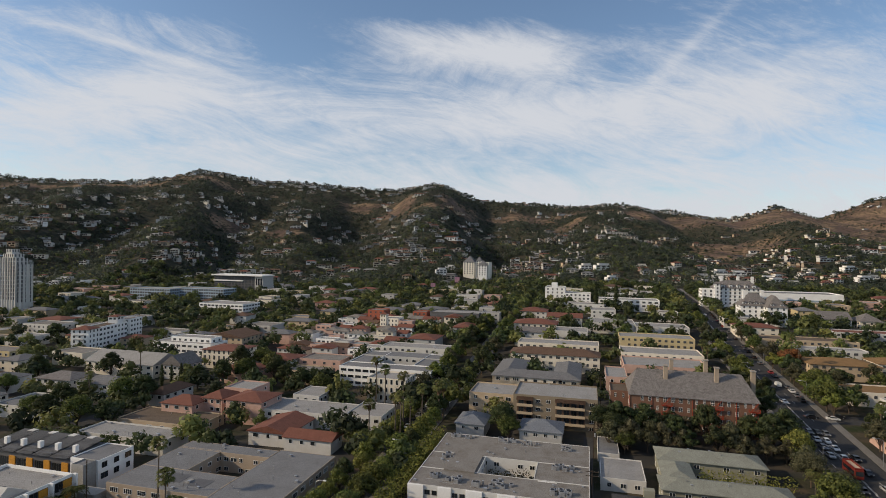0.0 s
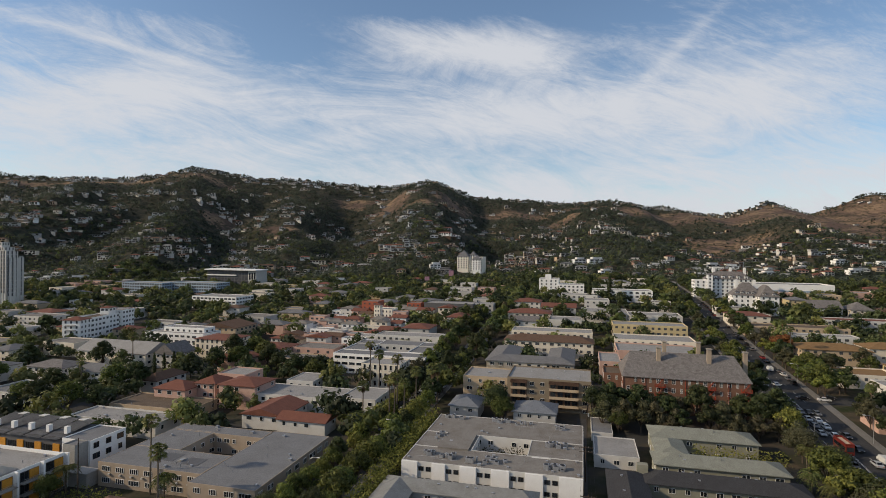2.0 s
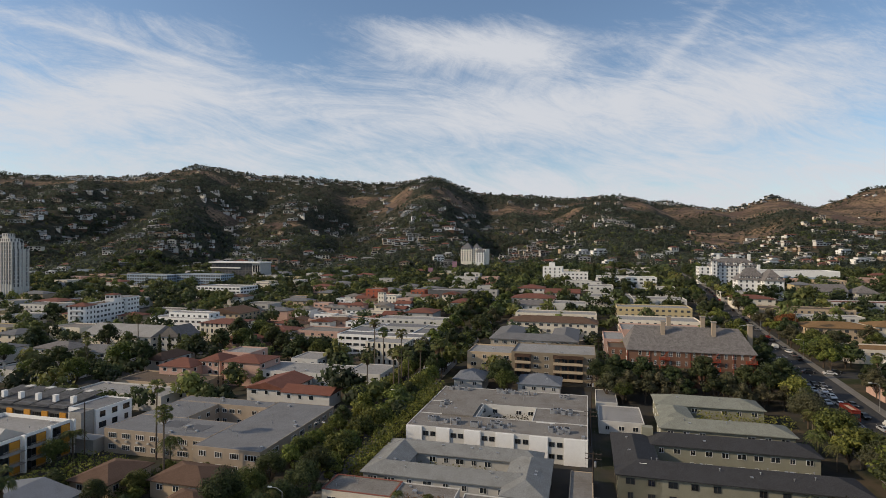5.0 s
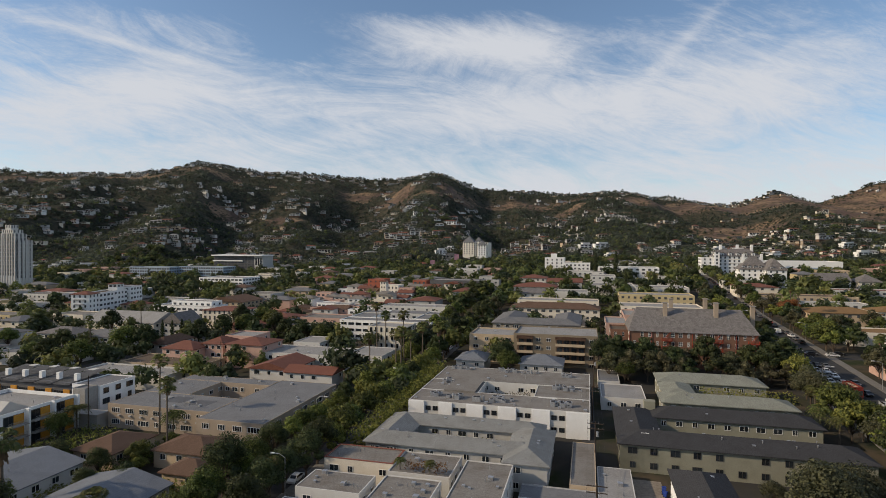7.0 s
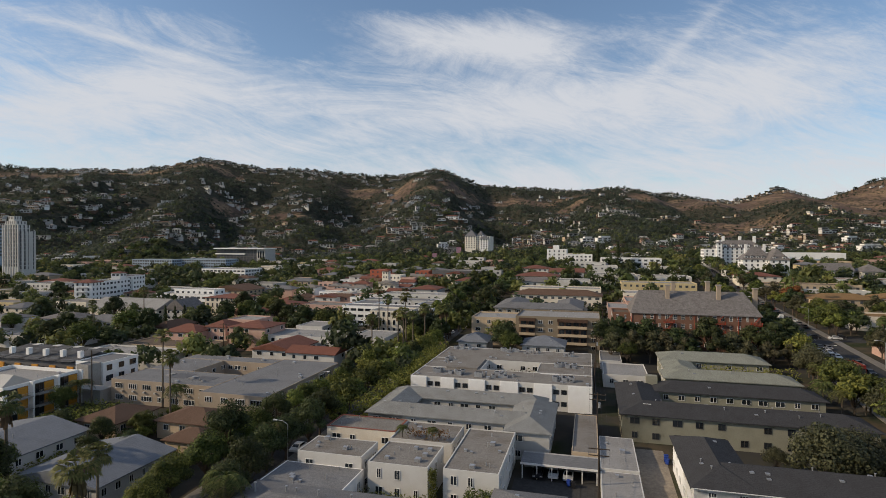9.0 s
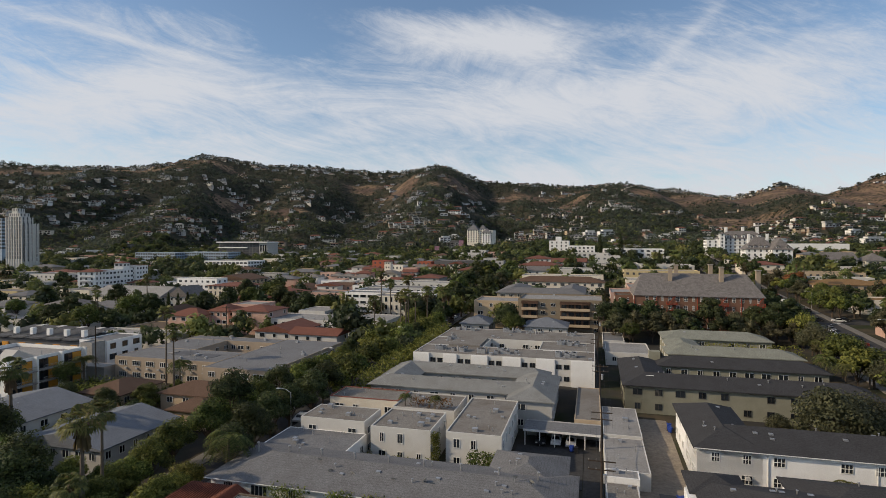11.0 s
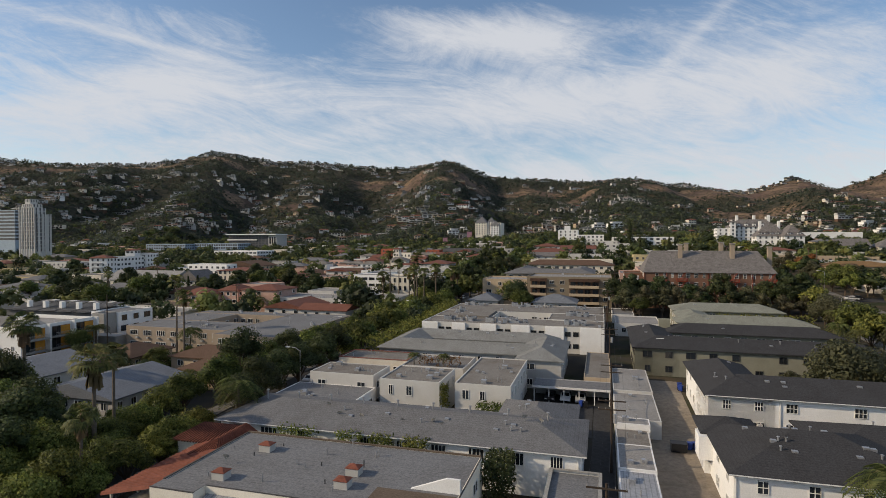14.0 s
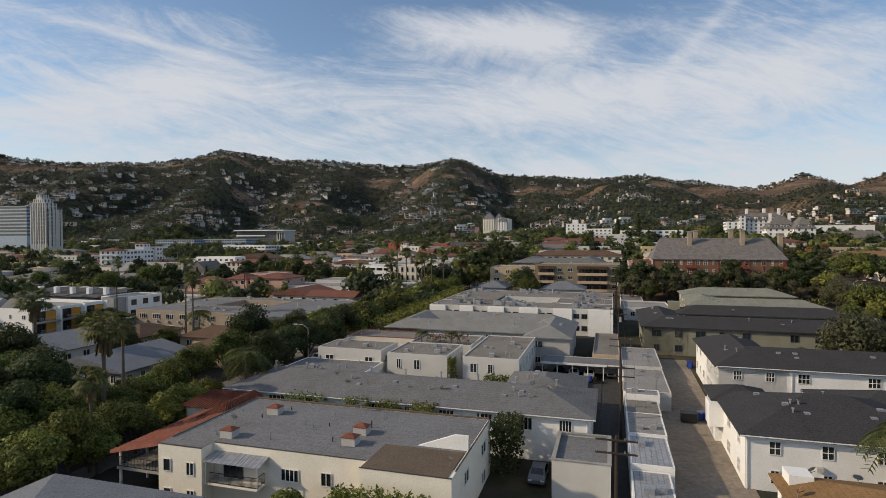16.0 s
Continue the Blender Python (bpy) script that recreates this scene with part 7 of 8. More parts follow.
for k, p, q, rz in ((1, 70.9, 253.5, 4), (0, 78.8, 257.5, 8), (3, 71.7, 263.1, 0), (3, 74.3, 256.0, 2), (2, 82.6, 239.6, 96), (0, 89.8, 239.4, 88), (2, 92.7, 242.5, 92), (3, 75.8, 221.7, 2), (2, 78.4, 221.9, 0), (3, 80.8, 221.2, 1),
                    (1, 75.5, 214.1, 0), (0, 78.3, 213.6, 0), (3, 75.2, 207.6, 0), (0, 78.4, 207.2, 0), (1, 74.6, 200.4, 1), (0, 77.8, 199.0, 0), (2, 81.3, 199.7, 0), (2, 80.0, 188.9, 0), (5, 84.3, 284.1, 180), (5, 83.0, 181, 180), (1, 80.0, 178, 180), (2, 73.5, 176, 0),
                    (0, 78.1, 358.2, 180), (3, 82, 400, 180), (1, 75, 330, 0), (0, 88, 470, 180), (2, 84, 520, 0)):
    park(k, p, q, rz)
rng = random.Random(17)
for q in np.arange(262, 480, 6.6):
    if rng.random() < 0.7:
        park(rng.choice((0, 1, 2, 3, 4, 3)), 84.6 + 0.03 * (q - 190), q, rng.uniform(-2, 2) + 180)
for q in np.arange(100, 230, 6.8):
    for p in (-64.0, -56.6):
        if rng.random() < 0.6:
            park(rng.choice((0, 1, 2, 3, 3)), p, q, rng.uniform(-2, 2))
for k, p, q, rz in ((3, -7, 58.5, 0), (2, -8.5, 100, 0), (1, -3.2, 100.2, 0), (0, -5.8, 100.5, 0), (2, 13.2, 45, 3), (1, -60, 36, 0)):
    park(k, p, q, rz)

BUS = thing("bus", "red open-top tour bus with pale upper deck", "bus", pose(*wxy(75.6, 187.3), gpq(75.6, 187.3) + 0.07, 0, 0, TURN))
b = bmesh.new()
box(b, -1.25, 1.25, -5.2, 5.2, 0.45, 3.3)
bmesh.ops.bevel(b, geom=list(b.edges), offset=0.12, segments=2)
BUS.scale = (0.9, 0.8, 0.9)
part("body", b, BUSRED, BUS)
b = bmesh.new()
ring(b, -1.27, 1.27, -5.0, 5.1, 0.08, 3.25, 4.0)
part("upper_rail", b, BUSRED, BUS)
b = bmesh.new()
box(b, -1.1, 1.1, -4.7, 4.9, 3.3, 3.42)
part("upper_deck", b, BEIGE, BUS)
for x in (-1.27, 1.21):
    b = bmesh.new()
    box(b, x, x + 0.06, -4.4, 4.6, 1.7, 2.8)
    part("side_window", b, GLASS, BUS)
b = bmesh.new()
box(b, -1.05, 1.05, -5.26, -5.18, 1.5, 2.9)
part("windscreen", b, GLASS, BUS)
for x in (-1.1, 1.1):
    for y in (-3.3, 3.0):
        b = bmesh.new()
        rod(b, (x - 0.16, y, 0.5), (x + 0.16, y, 0.5), 0.5, 14)
        w = part("wheel", b, RUBBER, BUS)
        b = bmesh.new()
        rod(b, (x - 0.17, y, 0.5), (x + 0.17, y, 0.5), 0.26, 8)
        part("rim", b, METAL, w)


# ---- billboards on the boulevard ----
def billboard(x, y, z, w, h, mat, label):
    top = thing("billboard", label, "billboard", pose(x, y, ground_z(x, y)))
    zb = z - ground_z(x, y)
    b = bmesh.new()
    box(b, -w / 2, w / 2, -0.15, 0.15, zb - h / 2, zb + h / 2)
    part("panel", b, mat, top)
    b = bmesh.new()
    ring(b, -w / 2 - 0.2, w / 2 + 0.2, -0.25, 0.25, 0.2, zb - h / 2 - 0.3, zb - h / 2)
    part("frame", b, IRON, top)
    b = bmesh.new()
    rod(b, (0, 0.2, -1), (0, 0.2, zb - h / 2), 0.35, 8)
    part("post", b, METAL, top)


billboard(319.5, 722.7, 31.4, 6.5, 7.5, SIGNCYAN, "cyan billboard above the boulevard")
billboard(-7.6, 640, 28.6, 5.5, 4.5, SIGNPINK, "pink billboard above the boulevard")
billboard(20.4, 650, 34.5, 5.5, 6.5, SIGNPINK, "bright pink and blue billboard")

# ---- far left tower ----
TOWER = building("office_tower", "pale art-deco office tower with vertical piers", "building", [
    dict(p=(-489.5, -466.4), q=(365, 376), z=51.5, wall=WHITE, mat=GRAVEL2, par=0.8, step=2.9, storeys=10, win=(1.2, 2.7), skip=0, rise_step=3.3),
    dict(p=(-486.5, -469.4), q=(363.6, 374), z=57.0, wall=WHITE, mat=GRAVEL2, par=0.6, step=2.85, storeys=11, win=(1.2, 2.7), skip=0, rise_step=3.3),
    dict(p=(-484.0, -472.0), q=(364.0, 373), z=60.5, wall=WHITE, mat=GRAVEL2, par=0.5, step=2.4, storeys=1, win=(1.0, 2.2), skip=0),
    dict(p=(-481.0, -475.0), q=(364.4, 371), z=64.6, wall=WHITE, mat=GRAVEL2, par=0.4, step=2.0, storeys=1, win=(0.8, 2.2), skip=0)], near=False, seed=170)
for p in np.arange(-486.5, -469.0, 2.85):
    pbox("pier", WHITE, TOWER, p - 0.35, p + 0.35, 363.1, 363.58, 6, 57.6)
for q in np.arange(365.2, 376.2, 2.7):
    pbox("pier", WHITE, TOWER, -466.38, -465.9, q - 0.3, q + 0.3, 6, 52.0)
building("office_building", "pale blue glass office block", "building", [dict(p=(-592, -541), q=(400, 425), z=58, wall=BLUEGREY, mat=GRAVEL2, par=1, step=3.4, storeys=9, win=(3.2, 1.9), skip=0, rise_step=3.3)], near=False, seed=171)

RECTS.extend(((-176, -130, 96, 140),))

# ---- fill the far blocks with plain houses ----
rng = random.Random(9)
WALLS, ROOFS = (WHITE, CREAM, BEIGE, WHITE, GREYWALL, YELLOW, PINK), (GRAVEL2, SHINGLE, GRAVEL, GRAVEL3, BROWNSHINGLE, TILE, GRAVEL2, GRAVEL3)
made = 0
for _ in range(1500):
    q = rng.uniform(200, 630) if rng.random() < 0.6 else rng.uniform(150, 340)
    p = rng.uniform(-560, 330)
    x, y = wxy(p, q)
    if abs(x) > 0.86 * y + 20 or -72 < p < -48 or 60 < p < 95 or -194 < p < -178 or (q < 250 and -125 < p < 62):
        continue
    a, b = rng.uniform(6, 12), rng.uniform(6, 10)
    if not free(p, q, 15 if q > 340 else 11.5):
        continue
    h = rng.choice((4.2, 6.6, 6.8, 7.4))
    rf = rng.choice(ROOFS)
    building("house", "house in the far blocks with %s" % rf.name.replace("_", " "), "house", [dict(p=(p - a, p + a), q=(q - b, q + b), z=ground_z(x, y) + h, wall=rng.choice(WALLS), mat=rf, roof="flat" if rf in (GRAVEL, GRAVEL2, GRAVEL3) else "hip", rise=2.0, step=5.5, sides="S")], near=False, seed=int(q * 10), group="houses in the far blocks")
    made += 1
    if made > 125:
        break

# ---- street trees ----
rng = random.Random(21)
for q in np.arange(62, 226, 6.4):
    for pp in (-65.2, -55.6):
        if (q < 73 and pp > -60) or not free(pp, q, 1.0):
            continue
        plant(rng.choice((NEAR_TREES[0], NEAR_TREES[2], NEAR_TREES[2]) if q < 112 else (STREET_TREES[0], STREET_TREES[1], STREET_TREES[1], STREET_TREES[1], STREET_TREES[2])), pp + rng.uniform(-1.0, 1.0), q + rng.uniform(-2, 2), rng.uniform(0.76, 1.0) * (1.0 if pp > -60 else 0.82 if q > 94 else 1.08) * (0.95 if pp > -60 and q < 108 else 1) * (0.62 if q < 70 else 1))
for q in np.arange(232, 420, 9):
    for pp in (-69, -53):
        plant(rng.choice(MID_TREES), pp + rng.uniform(-2, 2), q + rng.uniform(-3, 3), rng.uniform(0.9, 1.3))
for q in np.arange(240, 440, 11):
    for pp in (67.0, 88.5):
        plant(rng.choice(MID_TREES), pp + 0.03 * (q - 190) + rng.uniform(-1.5, 1.5), q + rng.uniform(-2, 2), rng.uniform(0.85, 1.25))
for q in np.arange(100, 240, 12):
    for pp in (62.5, 93):
        if rng.random() < 0.8 and not (pp > 90 and 232 < q < 250):
            plant(rng.choice(MID_TREES), pp + 0.03 * (q - 190) + rng.uniform(-1.5, 2), q + rng.uniform(-3, 3), rng.uniform(0.75, 1.15))
# the dark clump in front of the brick building
for p in np.arange(8, 64, 5.0):
    for q in (190, 201):
        plant(rng.choice((STREET_TREES[2], MID_TREES[2], MID_TREES[2], MID_TREES[1])), p + rng.uniform(-2, 2), q + rng.uniform(-2, 2), rng.uniform(0.85, 1.2))
for p in np.arange(96, 128, 9):
    for q in np.arange(170, 300, 14):
        if not free(p, q, 3) or 232 < q < 250:
            continue
        plant(rng.choice(MID_TREES), p + rng.uniform(-4, 4), q + rng.uniform(-4, 4), rng.uniform(0.8, 1.2))
plant(RUST, 98, 312, 1.2)
for p, q, s in ((-29, 195, 1.15), (-26, 190, 0.9), (5, 200, 1.05), (9, 196, 0.95), (12, 188, 0.7), (38, 102, 1.2), (44, 109, 1.1), (70, 96, 0.9), (72, 118, 0.9), (41, 103, 1.05), (47, 106, 0.9), (54, 101, 1.0), (60, 108, 1.0), (66, 124, 1.0), (64, 140, 1.0), (68, 112, 0.9), (33, 111, 0.5), (64, 165, 0.9), (61, 176, 1.0)):
    plant(NEAR_TREES[4] if p > 20 else (NEAR_TREES[2] if s > 0.9 else NEAR_TREES[0]), p, q, s)
for p, q, s in ((57, 197, 1.15), (62, 202, 1.15), (64, 209, 1.0), (63, 192, 1.1), (61, 159, 1.1), (64, 150, 1.0), (64, 134, 1.2), (61, 127, 1.1), (64, 119, 1.2), (60, 114, 1.1), (65, 141, 1.0)):
    plant(rng.choice((STREET_TREES[0], STREET_TREES[2], STREET_TREES[1])), p, q, s)
for p, q, s in ((-62, 52, 0.62), (-66, 46, 0.8), (-58.5, 58, 0.5), (-61, 64, 0.55), (-66, 56, 0.6), (-70, 52, 0.7), (-64, 38, 0.8), (-74, 44, 0.9), (-78, 54, 0.7), (-84, 50, 0.9),
                (-94, 66, 0.95), (-98, 70, 0.8), (-92, 58, 0.9), (-100, 60, 1.0), (-108, 66, 0.9), (-90, 44, 0.9), (-98, 50, 1.0), (-82, 40, 0.9), (-108, 54, 1.0), (-58, 46, 0.5), (-56, 38, 0.6), (-116, 60, 1.0), (-124, 106, 0.6)):
    p = -63.4 if -62.5 < p <= -59 else (-54.6 if -59 < p < -55.5 else p)
    plant(rng.choice((NEAR_TREES[0], NEAR_TREES[2]) if s > 0.75 else (NEAR_TREES[0], NEAR_TREES[1], NEAR_TREES[3])), p, q, s)
for p in (-71, -78, -86, -94, -102):
    for q in np.arange(36, 67, 6):
        if free(p, q, 3.0):
            plant(rng.choice((NEAR_TREES[0], NEAR_TREES[1], NEAR_TREES[2], NEAR_TREES[0])), p + rng.uniform(-2, 2), q + rng.uniform(-2, 2), rng.uniform(0.62, 0.85))
for q in np.arange(38, 70, 6.5):
    for p in (-66.2, -63.2, -54.6):
        if free(p, q, 1.5):
            plant(rng.choice((NEAR_TREES[0], NEAR_TREES[1], NEAR_TREES[1])), p + rng.uniform(-1.2, 1.2), q + rng.uniform(-2, 2), rng.uniform(0.55, 0.72))
for p, q, s, k in ((-70, 52, 1.0, 2), (-75.5, 56, 0.98, 2), (-73, 48.5, 0.95, 2), (-63.5, 43.5, 0.9, 1), (-64, 49, 0.92, 1), (-54.6, 40, 0.8, 1), (-66, 37, 0.9, 0), (-53.6, 46, 0.62, 1), (-53.8, 51.5, 0.6, 0), (-54.0, 57, 0.6, 1), (-55.4, 63, 0.62, 1), (-63.6, 56, 0.7, 1), (-63.4, 62, 0.66, 1)):
    plant(NEAR_TREES[k], p, q, s)
for q in (34, 41, 48, 54):
    plant(rng.choice((NEAR_TREES[0], NEAR_TREES[1])), -54.5 - 0.2 * (q - 34) + rng.uniform(-1, 1), q, rng.uniform(0.45, 0.55))
for p, q, s in ((-92, 84, 0.75), (-96, 91, 0.8), (-87, 88, 0.7), (-91, 96, 0.75), (-84, 84, 0.8), (-108, 92, 0.8), (-94, 109, 0.5), (-93, 98, 0.8), (-86, 112, 0.4)):
    plant(rng.choice((NEAR_TREES[2], NEAR_TREES[3], NEAR_TREES[0])), p, q, s * 0.72)
for p, q, k, s in ((-186, 189, 0, 1.35), (-178, 192, 2, 1.2), (-192, 160, 2, 1.1), (-182, 164, 0, 1.1), (-174, 168, 2, 1.05), (-198, 172, 2, 1.2), (-206, 166, 0, 1.0), (-176, 222, 2, 1.1), (-170, 232, 2, 1.2), (-163, 240, 0, 1.3), (-178, 258, 2, 1.3), (-170, 266, 0, 1.3), (-158, 256, 0, 1.2), (-150, 246, 2, 1.2), (-140, 238, 2, 1.1), (-128, 232, 2, 1.1), (-116, 228, 0, 1.0), (-230, 226, 2, 1.2), (-262, 214, 2, 1.2), (-250, 190, 0, 1.0), (-128, 160, 0, 0.8)):
    plant(STREET_TREES[k], p, q, s)
SPOTS = []
for _ in range(30000):
    q, p = rng.uniform(90, 690), rng.uniform(-620, 360)
    x, y = wxy(p, q)
    if abs(x) > 0.86 * y + 25 or -64 < p < -56 or 64 < p - 0.03 * (q - 190) < 91 or -189 < p < -183 or not free(p, q, 1.2):
        continue
    if q < 200 and -52 < p < 62 or (q < 150 and p > -135) or (q < 340 and rng.random() < 0.45) or (232 < q < 250 and p > 86):
        continue
    SPOTS.append((q, p, rng.uniform(0.7, 1.45) if q < 430 else rng.uniform(0.6, 1.35)))
    if len(SPOTS) > 3300:
        break
SPOTS.sort()
for q in np.arange(424, 640, 7):
    for pp in (-69, -61, -53, 66.5 + 0.03 * (q - 190), 89 + 0.03 * (q - 190)):
        SPOTS.append((q, pp + rng.uniform(-2, 2), rng.uniform(0.9, 1.4)))


def joined_trees(label, spots, mat, seed, near):
    """The far street trees, past counting: a handful of crown lobes for each."""
    r = random.Random(seed)
    rows = []
    for q, p, s_ in spots:
        x, y = wxy(p, q)
        z = ground_z(x, y)
        h, w, tone = 9.0 * s_ * r.uniform(0.8, 1.25), 4.8 * s_ * r.uniform(0.8, 1.25), r.random()
        for k in range(6):
            a, f = k * 2.4 + r.uniform(-0.5, 0.5), math.sqrt(k / 6) * 0.62
            lr = w * r.uniform(0.34, 0.56)
            rows.append((x + math.cos(a) * f * w, y + math.sin(a) * f * w, z + h * (0.68 - 0.34 * f + r.uniform(-0.08, 0.08)), lr, lr * 0.9, (0.72 if near else 0.95) * s_ * r.uniform(0.8, 1.2), tone))
    return clump_mesh("far_trees", label, mat, rows, 36 if near else 18, seed, 0.4)


NEAR_SPOTS, FAR = [a for a in SPOTS if a[0] <= 270], [a for a in SPOTS if a[0] > 270]
joined_trees("green trees filling the city blocks", NEAR_SPOTS[0::2], BLOCKLEAF, 8, True)
joined_trees("dark green trees filling the city blocks", NEAR_SPOTS[1::2], BLOCKDARK, 9, True)
joined_trees("green trees filling the far city blocks", FAR[0::2], BLOCKLEAF, 5, False)
joined_trees("dark green trees filling the far city blocks", FAR[1::2], BLOCKDARK, 6, False)
for p, q, k, s in ((-104.5, 117, 2, 0.9), (-61, 178, 0, 1.0), (-64, 190, 2, 0.9), (-70, 172, 0, 0.9), (-83, 212, 2, 1.0), (-80, 214, 0, 1.0), (-55.8, 47.2, 1, 0.76), (-62.5, 55.0, 1, 1.2), (-64, 59.5, 0, 0.88), (-95.4, 71.1, 1, 1.1), (-92.8, 106.2, 0, 0.95), (-212, 226, 0, 1.0), (-205, 190, 2, 0.8), (-200, 186, 0, 0.8), (-243, 168, 0, 0.8), (-248, 172, 2, 0.8), (102, 214, 0, 0.9), (108, 220, 2, 0.8), (113, 210, 0, 0.8), (98, 300, 2, 0.8), (104, 330, 0, 0.9), (97, 190, 1, 0.8), (120, 226, 0, 0.8)):
    plant(FANS[k], p, q, s)
for p, q, k, s in ((-50.9, 69.0, 0, 1.0), (-52.6, 70.6, 0, 0.92), (-57.5, 92, 0, 1.0), (33.5, 84.2, 1, 0.8), (56, 155, 1, 1.0), (60, 170, 0, 0.9), (57, 147, 0, 0.8), (63, 150, 1, 0.9), (-97, 113, 0, 0.9), (-125, 112, 0, 1.0), (25.8, 58.0, 0, 1.15)):
    plant(FEATHERS[k], p, q, s)
for p, q, s in ((6.0, 463, 1.9), (21.5, 464, 2.1), (25.0, 400, 1.3), (44.0, 402, 1.2)):
    plant(CYPRESS, p, q, s)
for p, q, k, s in ((-56.8, 189.5, 0, 0.9), (-54.4, 203, 1, 1.1), (-53.6, 207, 1, 1.0), (-63.4, 180, 0, 0.9), (-56.6, 175, 2, 0.75), (98.8, 226, 1, 0.8), (95.8, 218, 0, 0.7), (101, 229, 1, 0.75), (57.5, 312, 1, 0.9), (58.5, 304, 1, 0.8)):
    plant(FANS[k], p, q, s)
for p, q in ((-194, 226), (-191, 229), (-196, 222), (-103, 214), (-100, 215), (-98, 213), (-105, 216), (8, 205)):
    plant(CYPRESS, p, q, rng.uniform(0.8, 1.15))

# ---- hillside woods and houses ----
rng = random.Random(33)


def hill_house(seed, w, d, h, wall, roof_mat, flat):
    r = random.Random(seed)
    top = thing("house", "pale hillside house with wide dark windows" if flat else "hillside house with a pitched roof", "house", pose(0, 0, -90), "houses on the hillside")
    b = bmesh.new()
    box(b, -w / 2, w / 2, -d / 2, d / 2, -3, h)
    if flat:
        box(b, -w / 2 + w * 0.25, w / 2 - w * 0.1, -d / 2 + 2, d / 2, h, h + 2.8)
    part("wall", b, wall, top)
    b = bmesh.new()
    if flat:
        box(b, -w / 2 - 0.5, w / 2 + 0.5, -d / 2 - 0.9, d / 2 + 0.5, h + 0.003, h + 0.35)
        box(b, -w / 2 + w * 0.25 - 0.5, w / 2 - w * 0.1 + 0.5, -d / 2 + 1.4, d / 2 + 0.4, h + 2.81, h + 3.1)
    else:
        hip_roof(b, -w / 2, w / 2, -d / 2, d / 2, h, 2.2, 0.6)
    part("roof", b, roof_mat, top)
    for k in range(3):
        for z in (0.6, 3.6):
            if z + 1.8 < h:
                add_window(top, -w / 2 + w * (k + 0.5) / 3, -d / 2, z, "S", w * 0.22, 1.7, near=False)
    return top


HH = [hill_house(1, 16, 10, 6.2, BRIGHT, GRAVEL2, True), hill_house(2, 13, 9, 5.8, CREAM, TILE, False), hill_house(3, 18, 9, 3.4, WHITE, GRAVEL2, True),
      hill_house(4, 12, 10, 6.4, BEIGE, BROWNSHINGLE, False), hill_house(5, 14, 9, 6.2, GREYWALL, SHINGLE, False), hill_house(6, 20, 10, 6.6, BRIGHT, GRAVEL3, True),
      hill_house(7, 12, 9, 6.0, PINK, TILE, False), hill_house(8, 15, 10, 6.4, DARKGREY, GRAVEL2, True)]
HPOS = []
tries = 0
while len(HPOS) < 1050 and tries < 90000:
    tries += 1
    y = 690 + 1312 * rng.random() ** 1.05
    x = rng.uniform(-0.95, 0.95) * y
    u = (y - 700) / 1300
    # houses string along winding hill roads that follow the slope
    road = (ground_z(x, y) / 17.0 + 1.6 * noise.noise(Vector((x / 150.0, y / 150.0, 2.0)))) % 1.0
    dens = 0.30 if u < 0.12 else (0.95 if road < 0.30 else 0.07)
    dens *= 0.05 + 1.5 * max(0.0, 0.30 + noise.noise(Vector((x / 210.0, y / 140.0, 2.0))))
    if 0.66 < u < 0.93:
        dens *= 0.4
    dens *= max(0.0, 1 - bareness(x, y) * (0.95 if u < 0.94 else 0.3))
    if x > 0.36 * y and u > 0.40:
        dens *= 0.15 if u < 0.94 else 0.6
    if rng.random() > dens or any((x - a) ** 2 + (y - b) ** 2 < 13.5 ** 2 for a, b in HPOS) or (abs(x - 52) < 36 and 690 < y < 830):
        continue
    HPOS.append((x, y))
for _ in range(900):
    x, y = rng.uniform(-1650, 1130), rng.uniform(1945, 1996)
    if noise.noise(Vector((x / 140.0, 7.0, 1.0))) > -0.12 and all((x - a) ** 2 + (y - b) ** 2 > 17 ** 2 for a, b in HPOS):
        HPOS.append((x, y))
HPOS.sort(key=lambda a: a[1])


for x, y in HPOS[:150]:
    ob = place(rng.choice(HH + HH[:3]), pose(x, y, ground_z(x, y) + 0.3, 0, 0, rng.uniform(-18, 14)))
    s = rng.uniform(0.7, 1.1)
    ob.scale = (s * rng.uniform(0.9, 1.3), s, s * 0.85)
# the upper houses, past counting, joined: walls, roofs and window bands
pts, fcs, mats = [], [], []


def joined_box(m, x0, x1, y0, y1, z0, z1, mi):
    i = len(pts)
    pts.extend(tuple(m @ Vector((a, b, c))) for c in (z0, z1) for b in (y0, y1) for a in (x0, x1))
    for f in ((0, 2, 3, 1), (4, 5, 7, 6), (0, 1, 5, 4), (2, 6, 7, 3), (0, 4, 6, 2), (1, 3, 7, 5)):
        fcs.append(tuple(i + k for k in f))
        mats.append(mi)


def joined_gable(m, w, d, z, rise, mi):
    i = len(pts)
    pts.extend(tuple(m @ Vector(v)) for v in ((-w, -d, z), (w, -d, z), (w, d, z), (-w, d, z), (-w * 0.6, 0, z + rise), (w * 0.6, 0, z + rise)))
    for f in ((0, 1, 5, 4), (2, 3, 4, 5), (1, 2, 5), (3, 0, 4)):
        fcs.append(tuple(i + k for k in f))
        mats.append(mi)


